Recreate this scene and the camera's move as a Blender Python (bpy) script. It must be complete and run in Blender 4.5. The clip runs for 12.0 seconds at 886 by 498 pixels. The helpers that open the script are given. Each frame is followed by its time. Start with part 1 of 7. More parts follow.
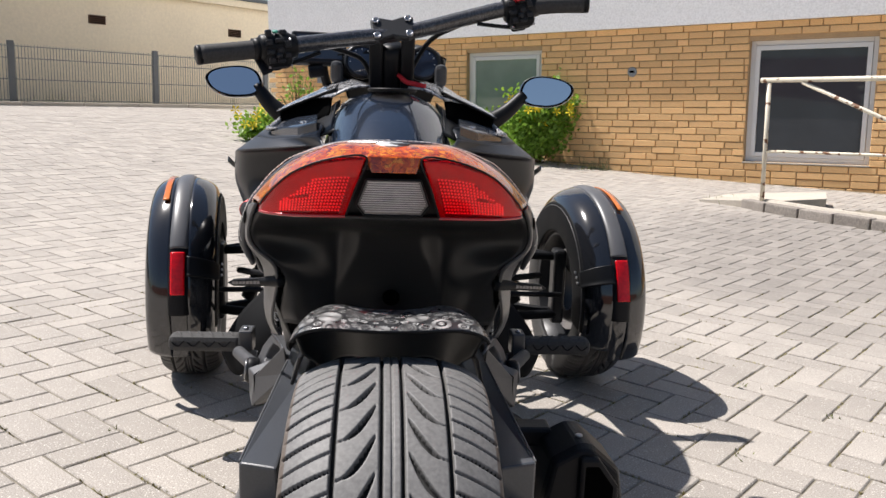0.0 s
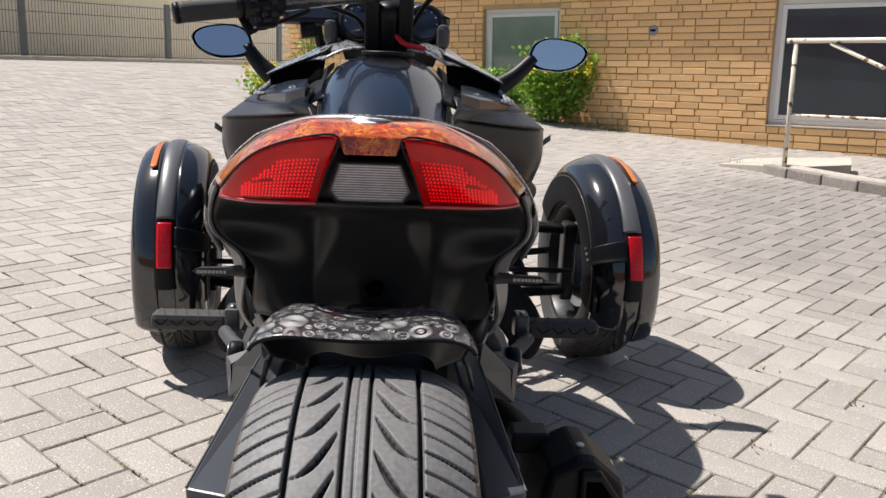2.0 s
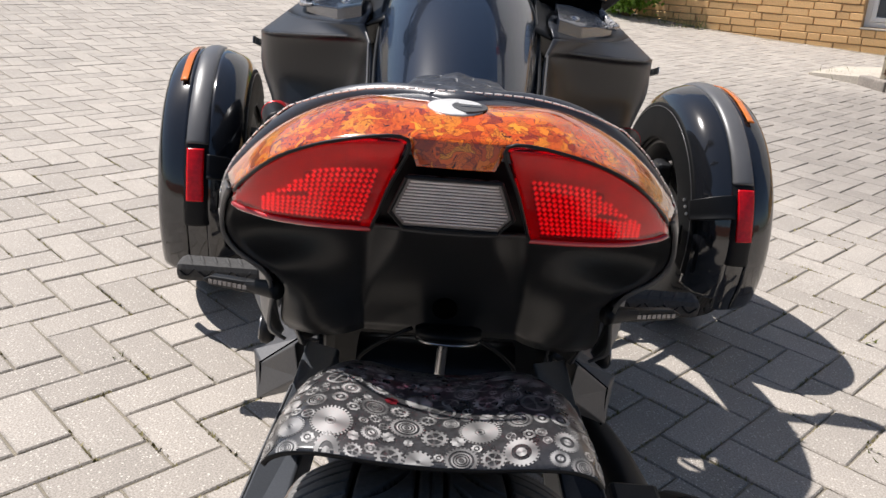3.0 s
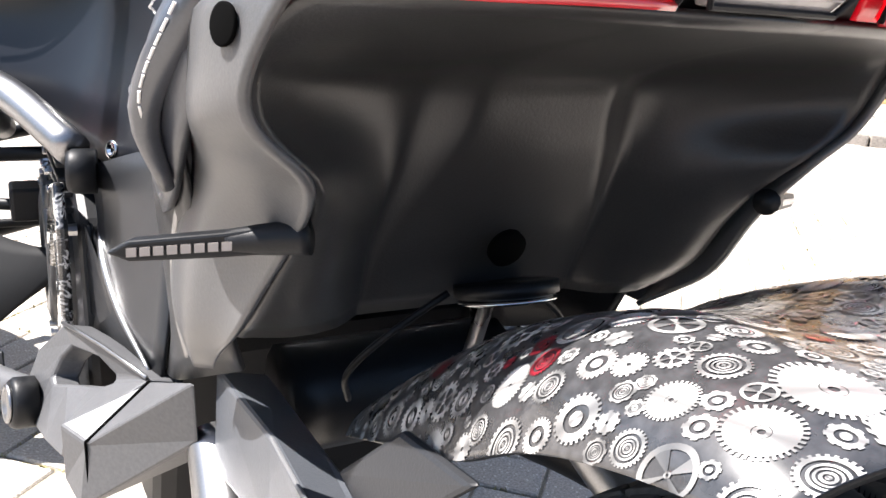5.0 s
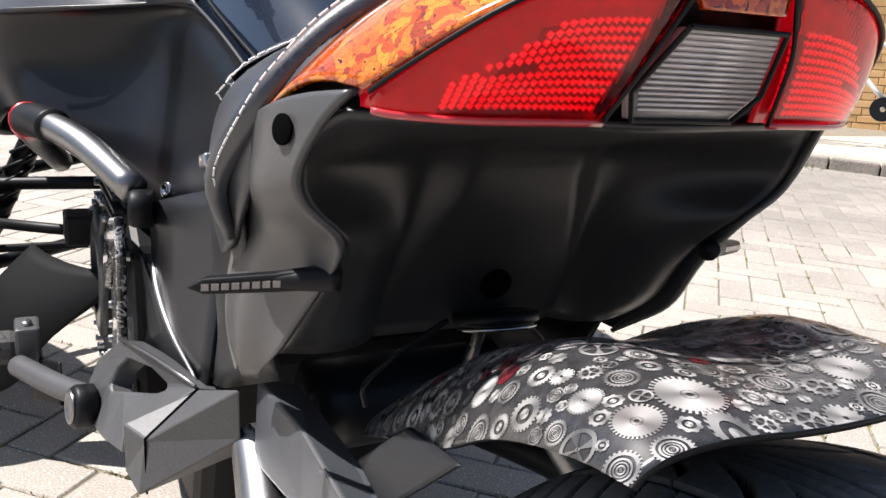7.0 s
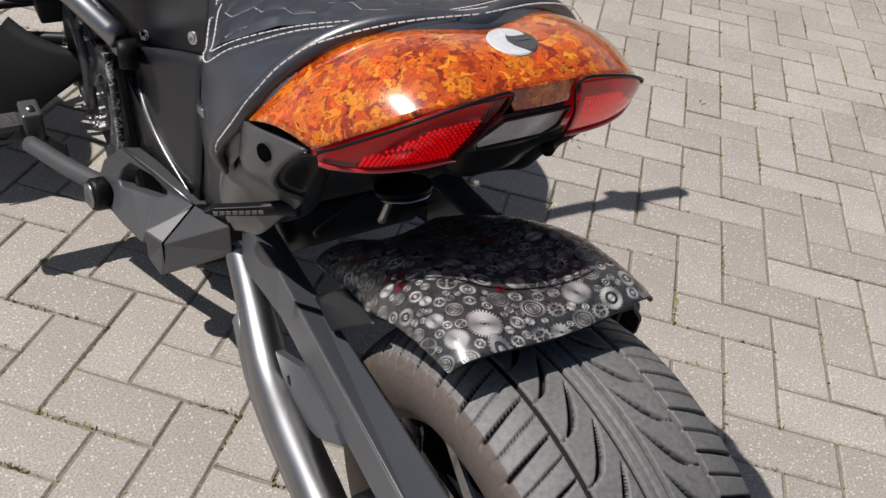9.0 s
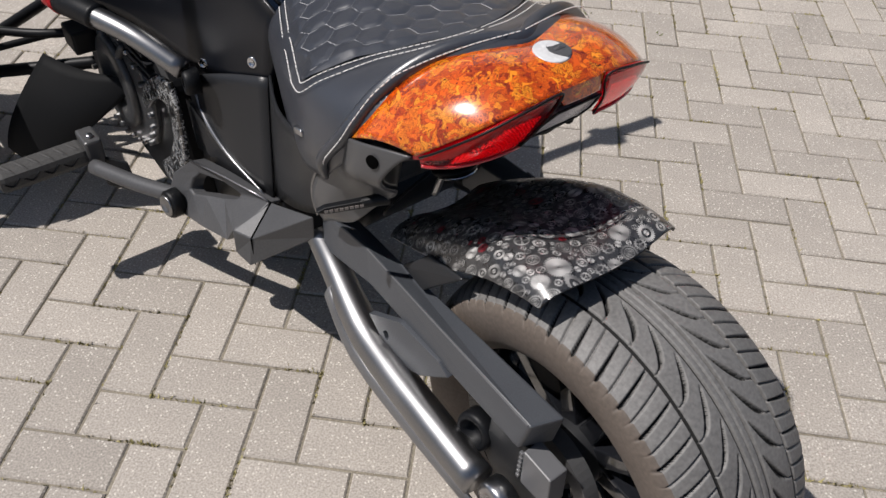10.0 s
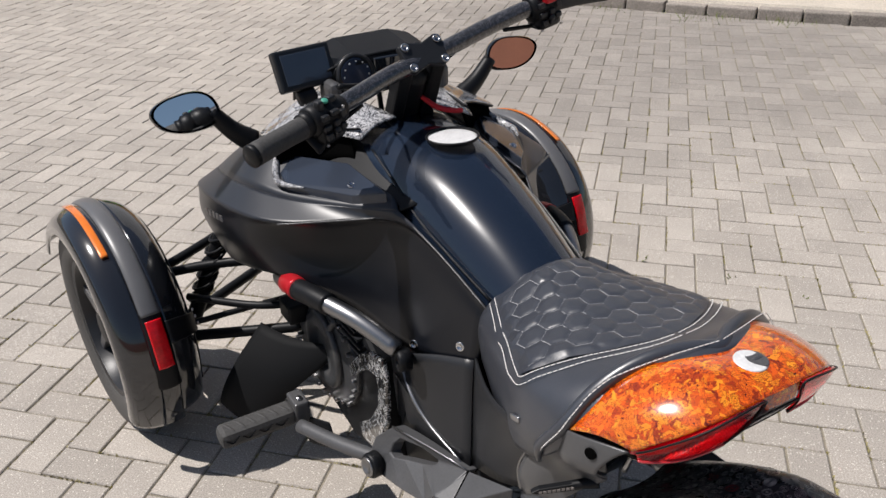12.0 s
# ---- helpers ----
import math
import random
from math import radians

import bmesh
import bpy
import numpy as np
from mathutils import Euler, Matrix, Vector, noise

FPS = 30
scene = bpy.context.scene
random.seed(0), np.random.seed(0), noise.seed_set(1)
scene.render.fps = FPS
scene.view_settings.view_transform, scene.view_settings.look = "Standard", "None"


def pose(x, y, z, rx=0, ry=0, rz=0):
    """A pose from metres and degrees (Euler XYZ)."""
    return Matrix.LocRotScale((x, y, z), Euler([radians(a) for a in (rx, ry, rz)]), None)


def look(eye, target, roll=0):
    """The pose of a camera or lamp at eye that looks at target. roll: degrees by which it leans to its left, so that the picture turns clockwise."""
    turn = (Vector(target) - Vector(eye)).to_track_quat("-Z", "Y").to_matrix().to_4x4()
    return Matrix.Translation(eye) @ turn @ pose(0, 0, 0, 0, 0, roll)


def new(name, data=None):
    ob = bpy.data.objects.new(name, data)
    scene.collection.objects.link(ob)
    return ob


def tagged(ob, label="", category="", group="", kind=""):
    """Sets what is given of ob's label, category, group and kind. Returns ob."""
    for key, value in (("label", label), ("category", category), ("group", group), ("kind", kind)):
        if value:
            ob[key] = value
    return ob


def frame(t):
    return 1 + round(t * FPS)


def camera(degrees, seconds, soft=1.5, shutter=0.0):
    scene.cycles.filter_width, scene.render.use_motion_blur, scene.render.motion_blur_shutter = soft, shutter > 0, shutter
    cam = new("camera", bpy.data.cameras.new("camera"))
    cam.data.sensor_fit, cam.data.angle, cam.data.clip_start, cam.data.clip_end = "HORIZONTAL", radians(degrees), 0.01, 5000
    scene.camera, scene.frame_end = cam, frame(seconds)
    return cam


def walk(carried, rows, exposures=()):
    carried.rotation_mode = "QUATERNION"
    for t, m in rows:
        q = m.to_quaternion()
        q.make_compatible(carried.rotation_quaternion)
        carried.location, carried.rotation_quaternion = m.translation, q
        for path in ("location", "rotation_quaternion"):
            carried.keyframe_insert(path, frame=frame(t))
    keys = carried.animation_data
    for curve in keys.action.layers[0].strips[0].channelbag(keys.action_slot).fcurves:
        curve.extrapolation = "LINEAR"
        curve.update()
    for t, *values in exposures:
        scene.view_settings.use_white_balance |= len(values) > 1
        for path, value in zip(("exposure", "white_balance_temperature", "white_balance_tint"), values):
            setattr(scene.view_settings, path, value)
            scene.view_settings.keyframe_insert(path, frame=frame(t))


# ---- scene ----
cam = camera(56.5, 12.0)
PATH = [
    (0, (-0.032, -1.213, 0.876), (0.137, 0.746, 0.513), 2.0),
    (0.5, (-0.032, -1.207, 0.875), (0.141, 0.752, 0.511), 1.9),
    (1, (-0.03, -1.207, 0.872), (0.147, 0.751, 0.507), 1.7),
    (1.5, (-0.024, -1.187, 0.857), (0.142, 0.769, 0.474), 1.6),
    (2, (0.015, -1.077, 0.892), (0.148, 0.864, 0.429), 2.5),
    (2.5, (0.041, -0.946, 0.984), (0.133, 0.946, 0.342), 4.1),
    (2.8, (0.025, -0.829, 0.983), (0.080, 1.031, 0.248), 4.2),
    (3, (-0.02, -0.738, 0.941), (0.006, 1.123, 0.208), 4.5),
    (3.2, (-0.073, -0.655, 0.916), (-0.053, 1.192, 0.148), 3.9),
    (4.8, (-0.276, -0.378, 0.716), (0.559, 1.323, 0.077), 3.2),
    (5, (-0.298, -0.38, 0.713), (0.657, 1.284, 0.145), 3.9),
    (5.5, (-0.341, -0.41, 0.738), (0.797, 1.168, 0.277), 5.5),
    (6, (-0.354, -0.439, 0.748), (0.763, 1.162, 0.309), 5.9),
    (6.5, (-0.358, -0.461, 0.752), (0.668, 1.187, 0.271), 6.1),
    (6.7, (-0.351, -0.471, 0.756), (0.618, 1.206, 0.257), 5.8),
    (8.3, (-0.34, -0.559, 0.923), (0.485, 1.062, 0.09), 3.1),
    (8.5, (-0.366, -0.568, 0.986), (0.487, 0.935, -0.021), 4.2),
    (9, (-0.432, -0.64, 1.131), (0.474, 0.596, -0.154), 9.0),
    (9.5, (-0.518, -0.719, 1.21), (0.396, 0.45, -0.131), 7.3),
    (10, (-0.637, -0.682, 1.295), (0.299, 0.417, -0.09), 3.4),
    (10.5, (-0.76, -0.579, 1.372), (0.23, 0.524, 0.028), 1.1),
    (11, (-0.812, -0.584, 1.425), (0.154, 0.664, 0.195), -0.4),
    (11.5, (-0.821, -0.639, 1.462), (0.096, 0.776, 0.386), -1.7),
    (12, (-0.795, -0.667, 1.458), (0.098, 0.852, 0.512), -1.4),
]
EXPOSURE = [(0, .47), (2.6, .36), (3.2, .45), (4.8, 2.05), (5.5, 2.10), (6.0, 1.66), (6.7, 1.08), (8.3, .14), (9.5, -.19), (10.3, .02), (11, .20), (12, .07)]
walk(cam, [(t, look(eye, target, roll)) for t, eye, target, roll in PATH], EXPOSURE)

# ---- world ----
# sun and sky
SUN_WAY = Vector((-0.532, 0.291, 1.0)).normalized()
SUN_EL = math.asin(SUN_WAY.z)
SUN_AZ = math.atan2(SUN_WAY.x, SUN_WAY.y)
world = bpy.data.worlds.new("world")
scene.world = world
world.use_nodes = True
sky = world.node_tree.nodes.new("ShaderNodeTexSky")
sky.sky_type = 'NISHITA'
sky.sun_disc = False
sky.sun_elevation = SUN_EL
sky.sun_rotation = SUN_AZ
world.node_tree.links.new(sky.outputs[0], world.node_tree.nodes["Background"].inputs[0])
world.node_tree.nodes["Background"].inputs[1].default_value = 0.065
sun_data = bpy.data.lights.new("sun", 'SUN')
sun_data.energy, sun_data.angle, sun_data.color = 5.0, radians(0.55), (1.0, 0.95, 0.915)
sun = new("sun", sun_data)
sun.matrix_world = look((SUN_WAY * 20), (0, 0, 0))


# materials
def mat(name, base, rough=0.5, metal=0.0, var=0.15, scale=8.0, fine=0.0, fine_scale=120.0, bump=0.0, coat=0.0, spec=0.5, island=0.0, tint=None):
    """A principled material with two scales of colour variation, optional relief and clear coat."""
    m = bpy.data.materials.new(name)
    m.use_nodes = True
    nt = m.node_tree
    b = nt.nodes["Principled BSDF"]
    b.inputs["Roughness"].default_value = rough
    b.inputs["Metallic"].default_value = metal
    b.inputs["Coat Weight"].default_value = coat
    b.inputs["Coat Roughness"].default_value = 0.03
    b.inputs["Specular IOR Level"].default_value = spec
    co = nt.nodes.new("ShaderNodeTexCoord")
    n1 = nt.nodes.new("ShaderNodeTexNoise")
    n1.inputs["Scale"].default_value = scale
    n1.inputs["Detail"].default_value = 5
    nt.links.new(co.outputs["Object"], n1.inputs["Vector"])
    ramp = nt.nodes.new("ShaderNodeMix")
    ramp.data_type = 'RGBA'
    lo = [c * (1 - var) for c in base]
    hi = list(tint) if tint else [min(1, c * (1 + var)) for c in base]
    ramp.inputs[6].default_value = (*lo, 1)
    ramp.inputs[7].default_value = (*hi, 1)
    nt.links.new(n1.outputs["Fac"], ramp.inputs[0])
    out = ramp.outputs[2]
    n2 = nt.nodes.new("ShaderNodeTexNoise")
    n2.inputs["Scale"].default_value = fine_scale
    n2.inputs["Detail"].default_value = 3
    nt.links.new(co.outputs["Object"], n2.inputs["Vector"])
    if fine > 0:
        mul = nt.nodes.new("ShaderNodeMapRange")
        mul.inputs["From Min"].default_value, mul.inputs["From Max"].default_value = 0.3, 0.7
        mul.inputs["To Min"].default_value, mul.inputs["To Max"].default_value = 1 - fine, 1 + fine
        nt.links.new(n2.outputs["Fac"], mul.inputs["Value"])
        mx = nt.nodes.new("ShaderNodeVectorMath")
        mx.operation = 'SCALE'
        nt.links.new(out, mx.inputs[0])
        nt.links.new(mul.outputs[0], mx.inputs["Scale"])
        out = mx.outputs[0]
    if island > 0:
        info = nt.nodes.new("ShaderNodeObjectInfo")
        geo = nt.nodes.new("ShaderNodeNewGeometry")
        add = nt.nodes.new("ShaderNodeMath")
        add.operation = 'ADD'
        nt.links.new(info.outputs["Random"], add.inputs[0])
        nt.links.new(geo.outputs["Random Per Island"], add.inputs[1])
        fr = nt.nodes.new("ShaderNodeMath")
        fr.operation = 'FRACT'
        nt.links.new(add.outputs[0], fr.inputs[0])
        mr = nt.nodes.new("ShaderNodeMapRange")
        mr.inputs["To Min"].default_value, mr.inputs["To Max"].default_value = 1 - island, 1 + island
        nt.links.new(fr.outputs[0], mr.inputs["Value"])
        mx = nt.nodes.new("ShaderNodeVectorMath")
        mx.operation = 'SCALE'
        nt.links.new(out, mx.inputs[0])
        nt.links.new(mr.outputs[0], mx.inputs["Scale"])
        out = mx.outputs[0]
    nt.links.new(out, b.inputs["Base Color"])
    rr = nt.nodes.new("ShaderNodeMapRange")
    rr.inputs["To Min"].default_value, rr.inputs["To Max"].default_value = max(0.02, rough * 0.85), min(1, rough * 1.15)
    nt.links.new(n1.outputs["Fac"], rr.inputs["Value"])
    nt.links.new(rr.outputs[0], b.inputs["Roughness"])
    if bump > 0:
        bp = nt.nodes.new("ShaderNodeBump")
        bp.inputs["Strength"].default_value = 0.6
        bp.inputs["Distance"].default_value = bump
        nt.links.new(n2.outputs["Fac"], bp.inputs["Height"])
        nt.links.new(bp.outputs[0], b.inputs["Normal"])
    return m


M_PAVER = mat("concrete_paver", (0.364, 0.330, 0.292), 0.88, var=0.20, scale=5.0, fine=0.30, fine_scale=260, bump=0.0012, island=0.11)


def dirt_patch(m, centre, inner, outer, tone):
    """A wide grimy patch on the paving, with a ragged edge."""
    nt = m.node_tree
    b = nt.nodes["Principled BSDF"]
    src = b.inputs["Base Color"].links[0].from_socket
    geo = nt.nodes.new("ShaderNodeNewGeometry")
    d = nt.nodes.new("ShaderNodeVectorMath")
    d.operation = 'DISTANCE'
    d.inputs[1].default_value = centre
    nt.links.new(geo.outputs["Position"], d.inputs[0])
    n = nt.nodes.new("ShaderNodeTexNoise")
    n.inputs["Scale"].default_value = 1.3
    n.inputs["Detail"].default_value = 4
    nt.links.new(geo.outputs["Position"], n.inputs["Vector"])
    add = nt.nodes.new("ShaderNodeMath")
    add.operation = 'MULTIPLY_ADD'
    add.inputs[1].default_value = 2.4
    nt.links.new(n.outputs["Fac"], add.inputs[0])
    nt.links.new(d.outputs["Value"], add.inputs[2])
    r = nt.nodes.new("ShaderNodeMapRange")
    r.interpolation_type = 'SMOOTHSTEP'
    r.inputs["From Min"].default_value = outer + 1.2
    r.inputs["From Max"].default_value = inner + 1.2
    nt.links.new(add.outputs[0], r.inputs["Value"])
    mx = nt.nodes.new("ShaderNodeMix")
    mx.data_type = 'RGBA'
    mx.blend_type = 'MULTIPLY'
    mx.inputs[7].default_value = (*tone, 1)
    nt.links.new(r.outputs[0], mx.inputs[0])
    nt.links.new(src, mx.inputs[6])
    nt.links.new(mx.outputs[2], b.inputs["Base Color"])


def add_specks(m, scale, size, share, tone):
    """Pale grains of quartz scattered in a surface."""
    nt = m.node_tree
    b = nt.nodes["Principled BSDF"]
    src = b.inputs["Base Color"].links[0].from_socket
    geo = nt.nodes.new("ShaderNodeNewGeometry")
    vo = nt.nodes.new("ShaderNodeTexVoronoi")
    vo.inputs["Scale"].default_value = scale
    nt.links.new(geo.outputs["Position"], vo.inputs["Vector"])
    near = nt.nodes.new("ShaderNodeMath")
    near.operation = 'LESS_THAN'
    near.inputs[1].default_value = size
    nt.links.new(vo.outputs["Distance"], near.inputs[0])
    sep = nt.nodes.new("ShaderNodeSeparateColor")
    nt.links.new(vo.outputs["Color"], sep.inputs[0])
    pick = nt.nodes.new("ShaderNodeMath")
    pick.operation = 'LESS_THAN'
    pick.inputs[1].default_value = share
    nt.links.new(sep.outputs[0], pick.inputs[0])
    both = nt.nodes.new("ShaderNodeMath")
    both.operation = 'MULTIPLY'
    nt.links.new(near.outputs[0], both.inputs[0])
    nt.links.new(pick.outputs[0], both.inputs[1])
    mx = nt.nodes.new("ShaderNodeMix")
    mx.data_type = 'RGBA'
    mx.inputs[7].default_value = (*tone, 1)
    nt.links.new(both.outputs[0], mx.inputs[0])
    nt.links.new(src, mx.inputs[6])
    nt.links.new(mx.outputs[2], b.inputs["Base Color"])


add_specks(M_PAVER, 170.0, 0.33, 0.20, (0.60, 0.56, 0.50))
dirt_patch(M_PAVER, (3.3, 3.6, 0.0), 0.8, 3.0, (0.70, 0.70, 0.71))
M_SAND = mat("joint_sand", (0.225, 0.20, 0.155), 0.95, var=0.4, scale=9, fine=0.3, fine_scale=200, bump=0.002)
M_BRICK = mat("yellow_brick", (0.88, 0.555, 0.26), 0.8, var=0.14, scale=4, fine=0.13, fine_scale=90, bump=0.0012, island=0.11)
M_MORTAR = mat("mortar", (0.50, 0.34, 0.19), 0.9, var=0.2, scale=10, fine=0.15)
M_RENDER = mat("white_render", (0.93, 0.925, 0.92), 0.85, var=0.04, scale=3, fine=0.1, fine_scale=45, bump=0.004)
M_REDWALL = mat("red_brown_wall", (0.30, 0.12, 0.075), 0.9, var=0.15, scale=2, fine=0.1, fine_scale=30)
M_BEIGE = mat("beige_render", (0.82, 0.71, 0.53), 0.9, var=0.12, scale=0.8, fine=0.05, fine_scale=20, bump=0.002)
M_GLOSS = mat("gloss_black_paint", (0.012, 0.013, 0.016), 0.12, var=0.1, scale=2, coat=1.0)
# the blue in this base colour stands for the sky's reflection
M_INSET = mat("sky_tinted_panel", (0.026, 0.033, 0.048), 0.22, spec=0.4, var=0.12, scale=3, coat=0.4)
M_SATIN = mat("satin_black_plastic", (0.0170, 0.0178, 0.0200), 0.37, spec=0.36, var=0.12, scale=4, fine=0.1, fine_scale=600, bump=0.0002)
# lit and shaded copies of the fairing's black: deck lighter, sides darker
M_DECK = mat("fairing_paint_lit", (0.0200, 0.0225, 0.0290), 0.38, spec=0.45, var=0.12, scale=3, fine=0.06, fine_scale=500)
M_FAIR = mat("fairing_paint_shaded", (0.0052, 0.0060, 0.0085), 0.30, spec=0.32, var=0.12, scale=3, fine=0.06, fine_scale=500)
M_TANK = mat("tank_black_paint", (0.008, 0.0135, 0.026), 0.24, spec=0.26, var=0.1, scale=2, coat=1.0)
M_SHELL = mat("black_shell_plastic", (0.0240, 0.0242, 0.0250), 0.34, spec=0.40, var=0.12, scale=4, fine=0.1, fine_scale=600, bump=0.0002)
M_GREY = mat("dark_grey_plastic", (0.070, 0.070, 0.072), 0.33, var=0.12, scale=4, fine=0.08, fine_scale=600, bump=0.0002)
M_TYREF = mat("front_tyre_rubber", (0.055, 0.053, 0.051), 0.62, var=0.25, scale=7, fine=0.2, fine_scale=200, bump=0.0004)
# near-black puts the shade of the tread grooves into the rubber's colour
M_GROOVE = mat("groove_shade_rubber", (0.012, 0.012, 0.012), 0.8, var=0.2, scale=20)
M_SIDEWALL = mat("brown_dusty_sidewall", (0.118, 0.096, 0.080), 0.68, var=0.3, scale=9, fine=0.15, fine_scale=160, bump=0.0004)
M_TYRE = mat("dusty_tyre_rubber", (0.150, 0.146, 0.141), 0.58, var=0.25, scale=7, fine=0.2, fine_scale=200, bump=0.0004)
M_ARM = mat("satin_black_arm", (0.056, 0.061, 0.070), 0.36, var=0.15, scale=5, fine=0.1, fine_scale=500, bump=0.0002)
M_RIDGE = mat("grey_ridge_plastic", (0.110, 0.111, 0.116), 0.36, var=0.15, scale=8)
M_GREYTHREAD = mat("grey_thread", (0.26, 0.26, 0.27), 0.7, var=0.2, scale=100)
M_RUBBER = mat("tyre_rubber", (0.045, 0.044, 0.043), 0.75, var=0.2, scale=12, fine=0.2, fine_scale=200, bump=0.0006)
M_CLEAR = mat("clear_lens", (0.62, 0.58, 0.58), 0.12, var=0.35, scale=60, coat=1.0)
M_LENSBACK = mat("lamp_backing", (0.24, 0.225, 0.225), 0.2, var=0.6, scale=70, coat=1.0)
M_LEATHER = mat("black_leather", (0.034, 0.037, 0.046), 0.33, spec=0.95, var=0.15, scale=10, fine=0.1, fine_scale=500, bump=0.00022)
M_STEEL = mat("brushed_steel", (0.42, 0.42, 0.43), 0.28, metal=1.0, var=0.1, scale=10)
M_WHITE = mat("white_plastic", (0.78, 0.78, 0.77), 0.4, var=0.04, scale=3)
M_CAP = mat("scuffed_white_cap", (0.60, 0.60, 0.60), 0.35, var=0.25, scale=45, fine=0.1, fine_scale=200)
M_DARKGLASS = mat("dark_glass", (0.02, 0.022, 0.026), 0.05, var=0.1, scale=2, coat=1.0)

M_SILVER = mat("satin_silver", (0.29, 0.29, 0.295), 0.36, metal=1.0, var=0.12, scale=14, fine=0.06, fine_scale=500)
M_CHROME = mat("chrome", (0.62, 0.62, 0.63), 0.12, metal=1.0, var=0.05, scale=20)
M_CAST = mat("cast_dark_metal", (0.074, 0.075, 0.079), 0.50, metal=0.15, var=0.18, scale=9, fine=0.12, fine_scale=300, bump=0.0003)
M_ENGINE = mat("dark_engine_casting", (0.045, 0.046, 0.048), 0.36, var=0.25, scale=14, fine=0.15, fine_scale=200, bump=0.0006)
M_MOSS = mat("dry_moss", (0.30, 0.265, 0.12), 0.9, var=0.4, scale=15, island=0.3)
M_CELL = mat("small_lamp_cell", (0.20, 0.18, 0.17), 0.2, var=0.2, scale=60, coat=1.0)
M_BLACK = mat("black_plastic", (0.0055, 0.0060, 0.0073), 0.46, spec=0.24, var=0.15, scale=10, fine=0.1, fine_scale=500, bump=0.0002)
M_REFL = mat("red_reflector", (0.88, 0.003, 0.010), 0.22, var=0.5, scale=120)
M_REFLSTUD = mat("reflector_stud", (0.85, 0.18, 0.17), 0.2, var=0.2, scale=100, coat=1.0)
M_LAMPRED = mat("lamp_reflector", (0.50, 0.002, 0.010), 0.22, var=0.5, scale=120)


def add_glow(m, tint, strength):
    """Adds a glow to a material, to brighten the red behind the tail lamp's lens."""
    b = m.node_tree.nodes["Principled BSDF"]
    b.inputs["Emission Color"].default_value = (*tint, 1)
    b.inputs["Emission Strength"].default_value = strength


# no running lamp is known here; emission only brightens studs and reflector
add_glow(M_REFLSTUD, (1.0, 0.022, 0.045), 0.34)
add_glow(M_LAMPRED, (1.0, 0.006, 0.022), 0.045)
M_REDDARK = mat("dark_red_plastic", (0.20, 0.002, 0.005), 0.3, var=0.3, scale=40)
M_REDTRIM = mat("red_trim", (0.42, 0.03, 0.035), 0.2, var=0.1, scale=20, coat=1.0)
M_REDMETAL = mat("red_anodised", (0.5, 0.012, 0.02), 0.3, metal=0.3, var=0.15, scale=20)
M_REDCLOTH = mat("red_cloth", (0.6, 0.02, 0.03), 0.8, var=0.2, scale=80, fine=0.2, fine_scale=600)
M_AMBER = mat("amber_lens", (0.7, 0.17, 0.01), 0.15, var=0.2, scale=60, coat=1.0)
M_THREAD = mat("white_thread", (0.75, 0.73, 0.70), 0.8, var=0.1, scale=200)
M_GREENB = mat("green_rubber", (0.05, 0.28, 0.2), 0.5, var=0.1)
M_GAUGE = mat("gauge_face", (0.03, 0.04, 0.07), 0.25, var=0.3, scale=40, coat=1.0)
M_SCREEN = mat("display_glass", (0.05, 0.06, 0.08), 0.12, var=0.15, scale=12, coat=1.0)
M_MATT = mat("matt_black_plastic", (0.0050, 0.0054, 0.0062), 0.7, spec=0.15, var=0.2, scale=12)
# near-black that stands in for the shade inside holes, slots and gaps
M_HOLE = mat("hole_shade_black", (0.0015, 0.0015, 0.0015), 0.95, spec=0.03, var=0.1)
M_MIRROR = mat("mirror_glass", (0.92, 0.93, 0.94), 0.015, metal=1.0, var=0.01, scale=2)


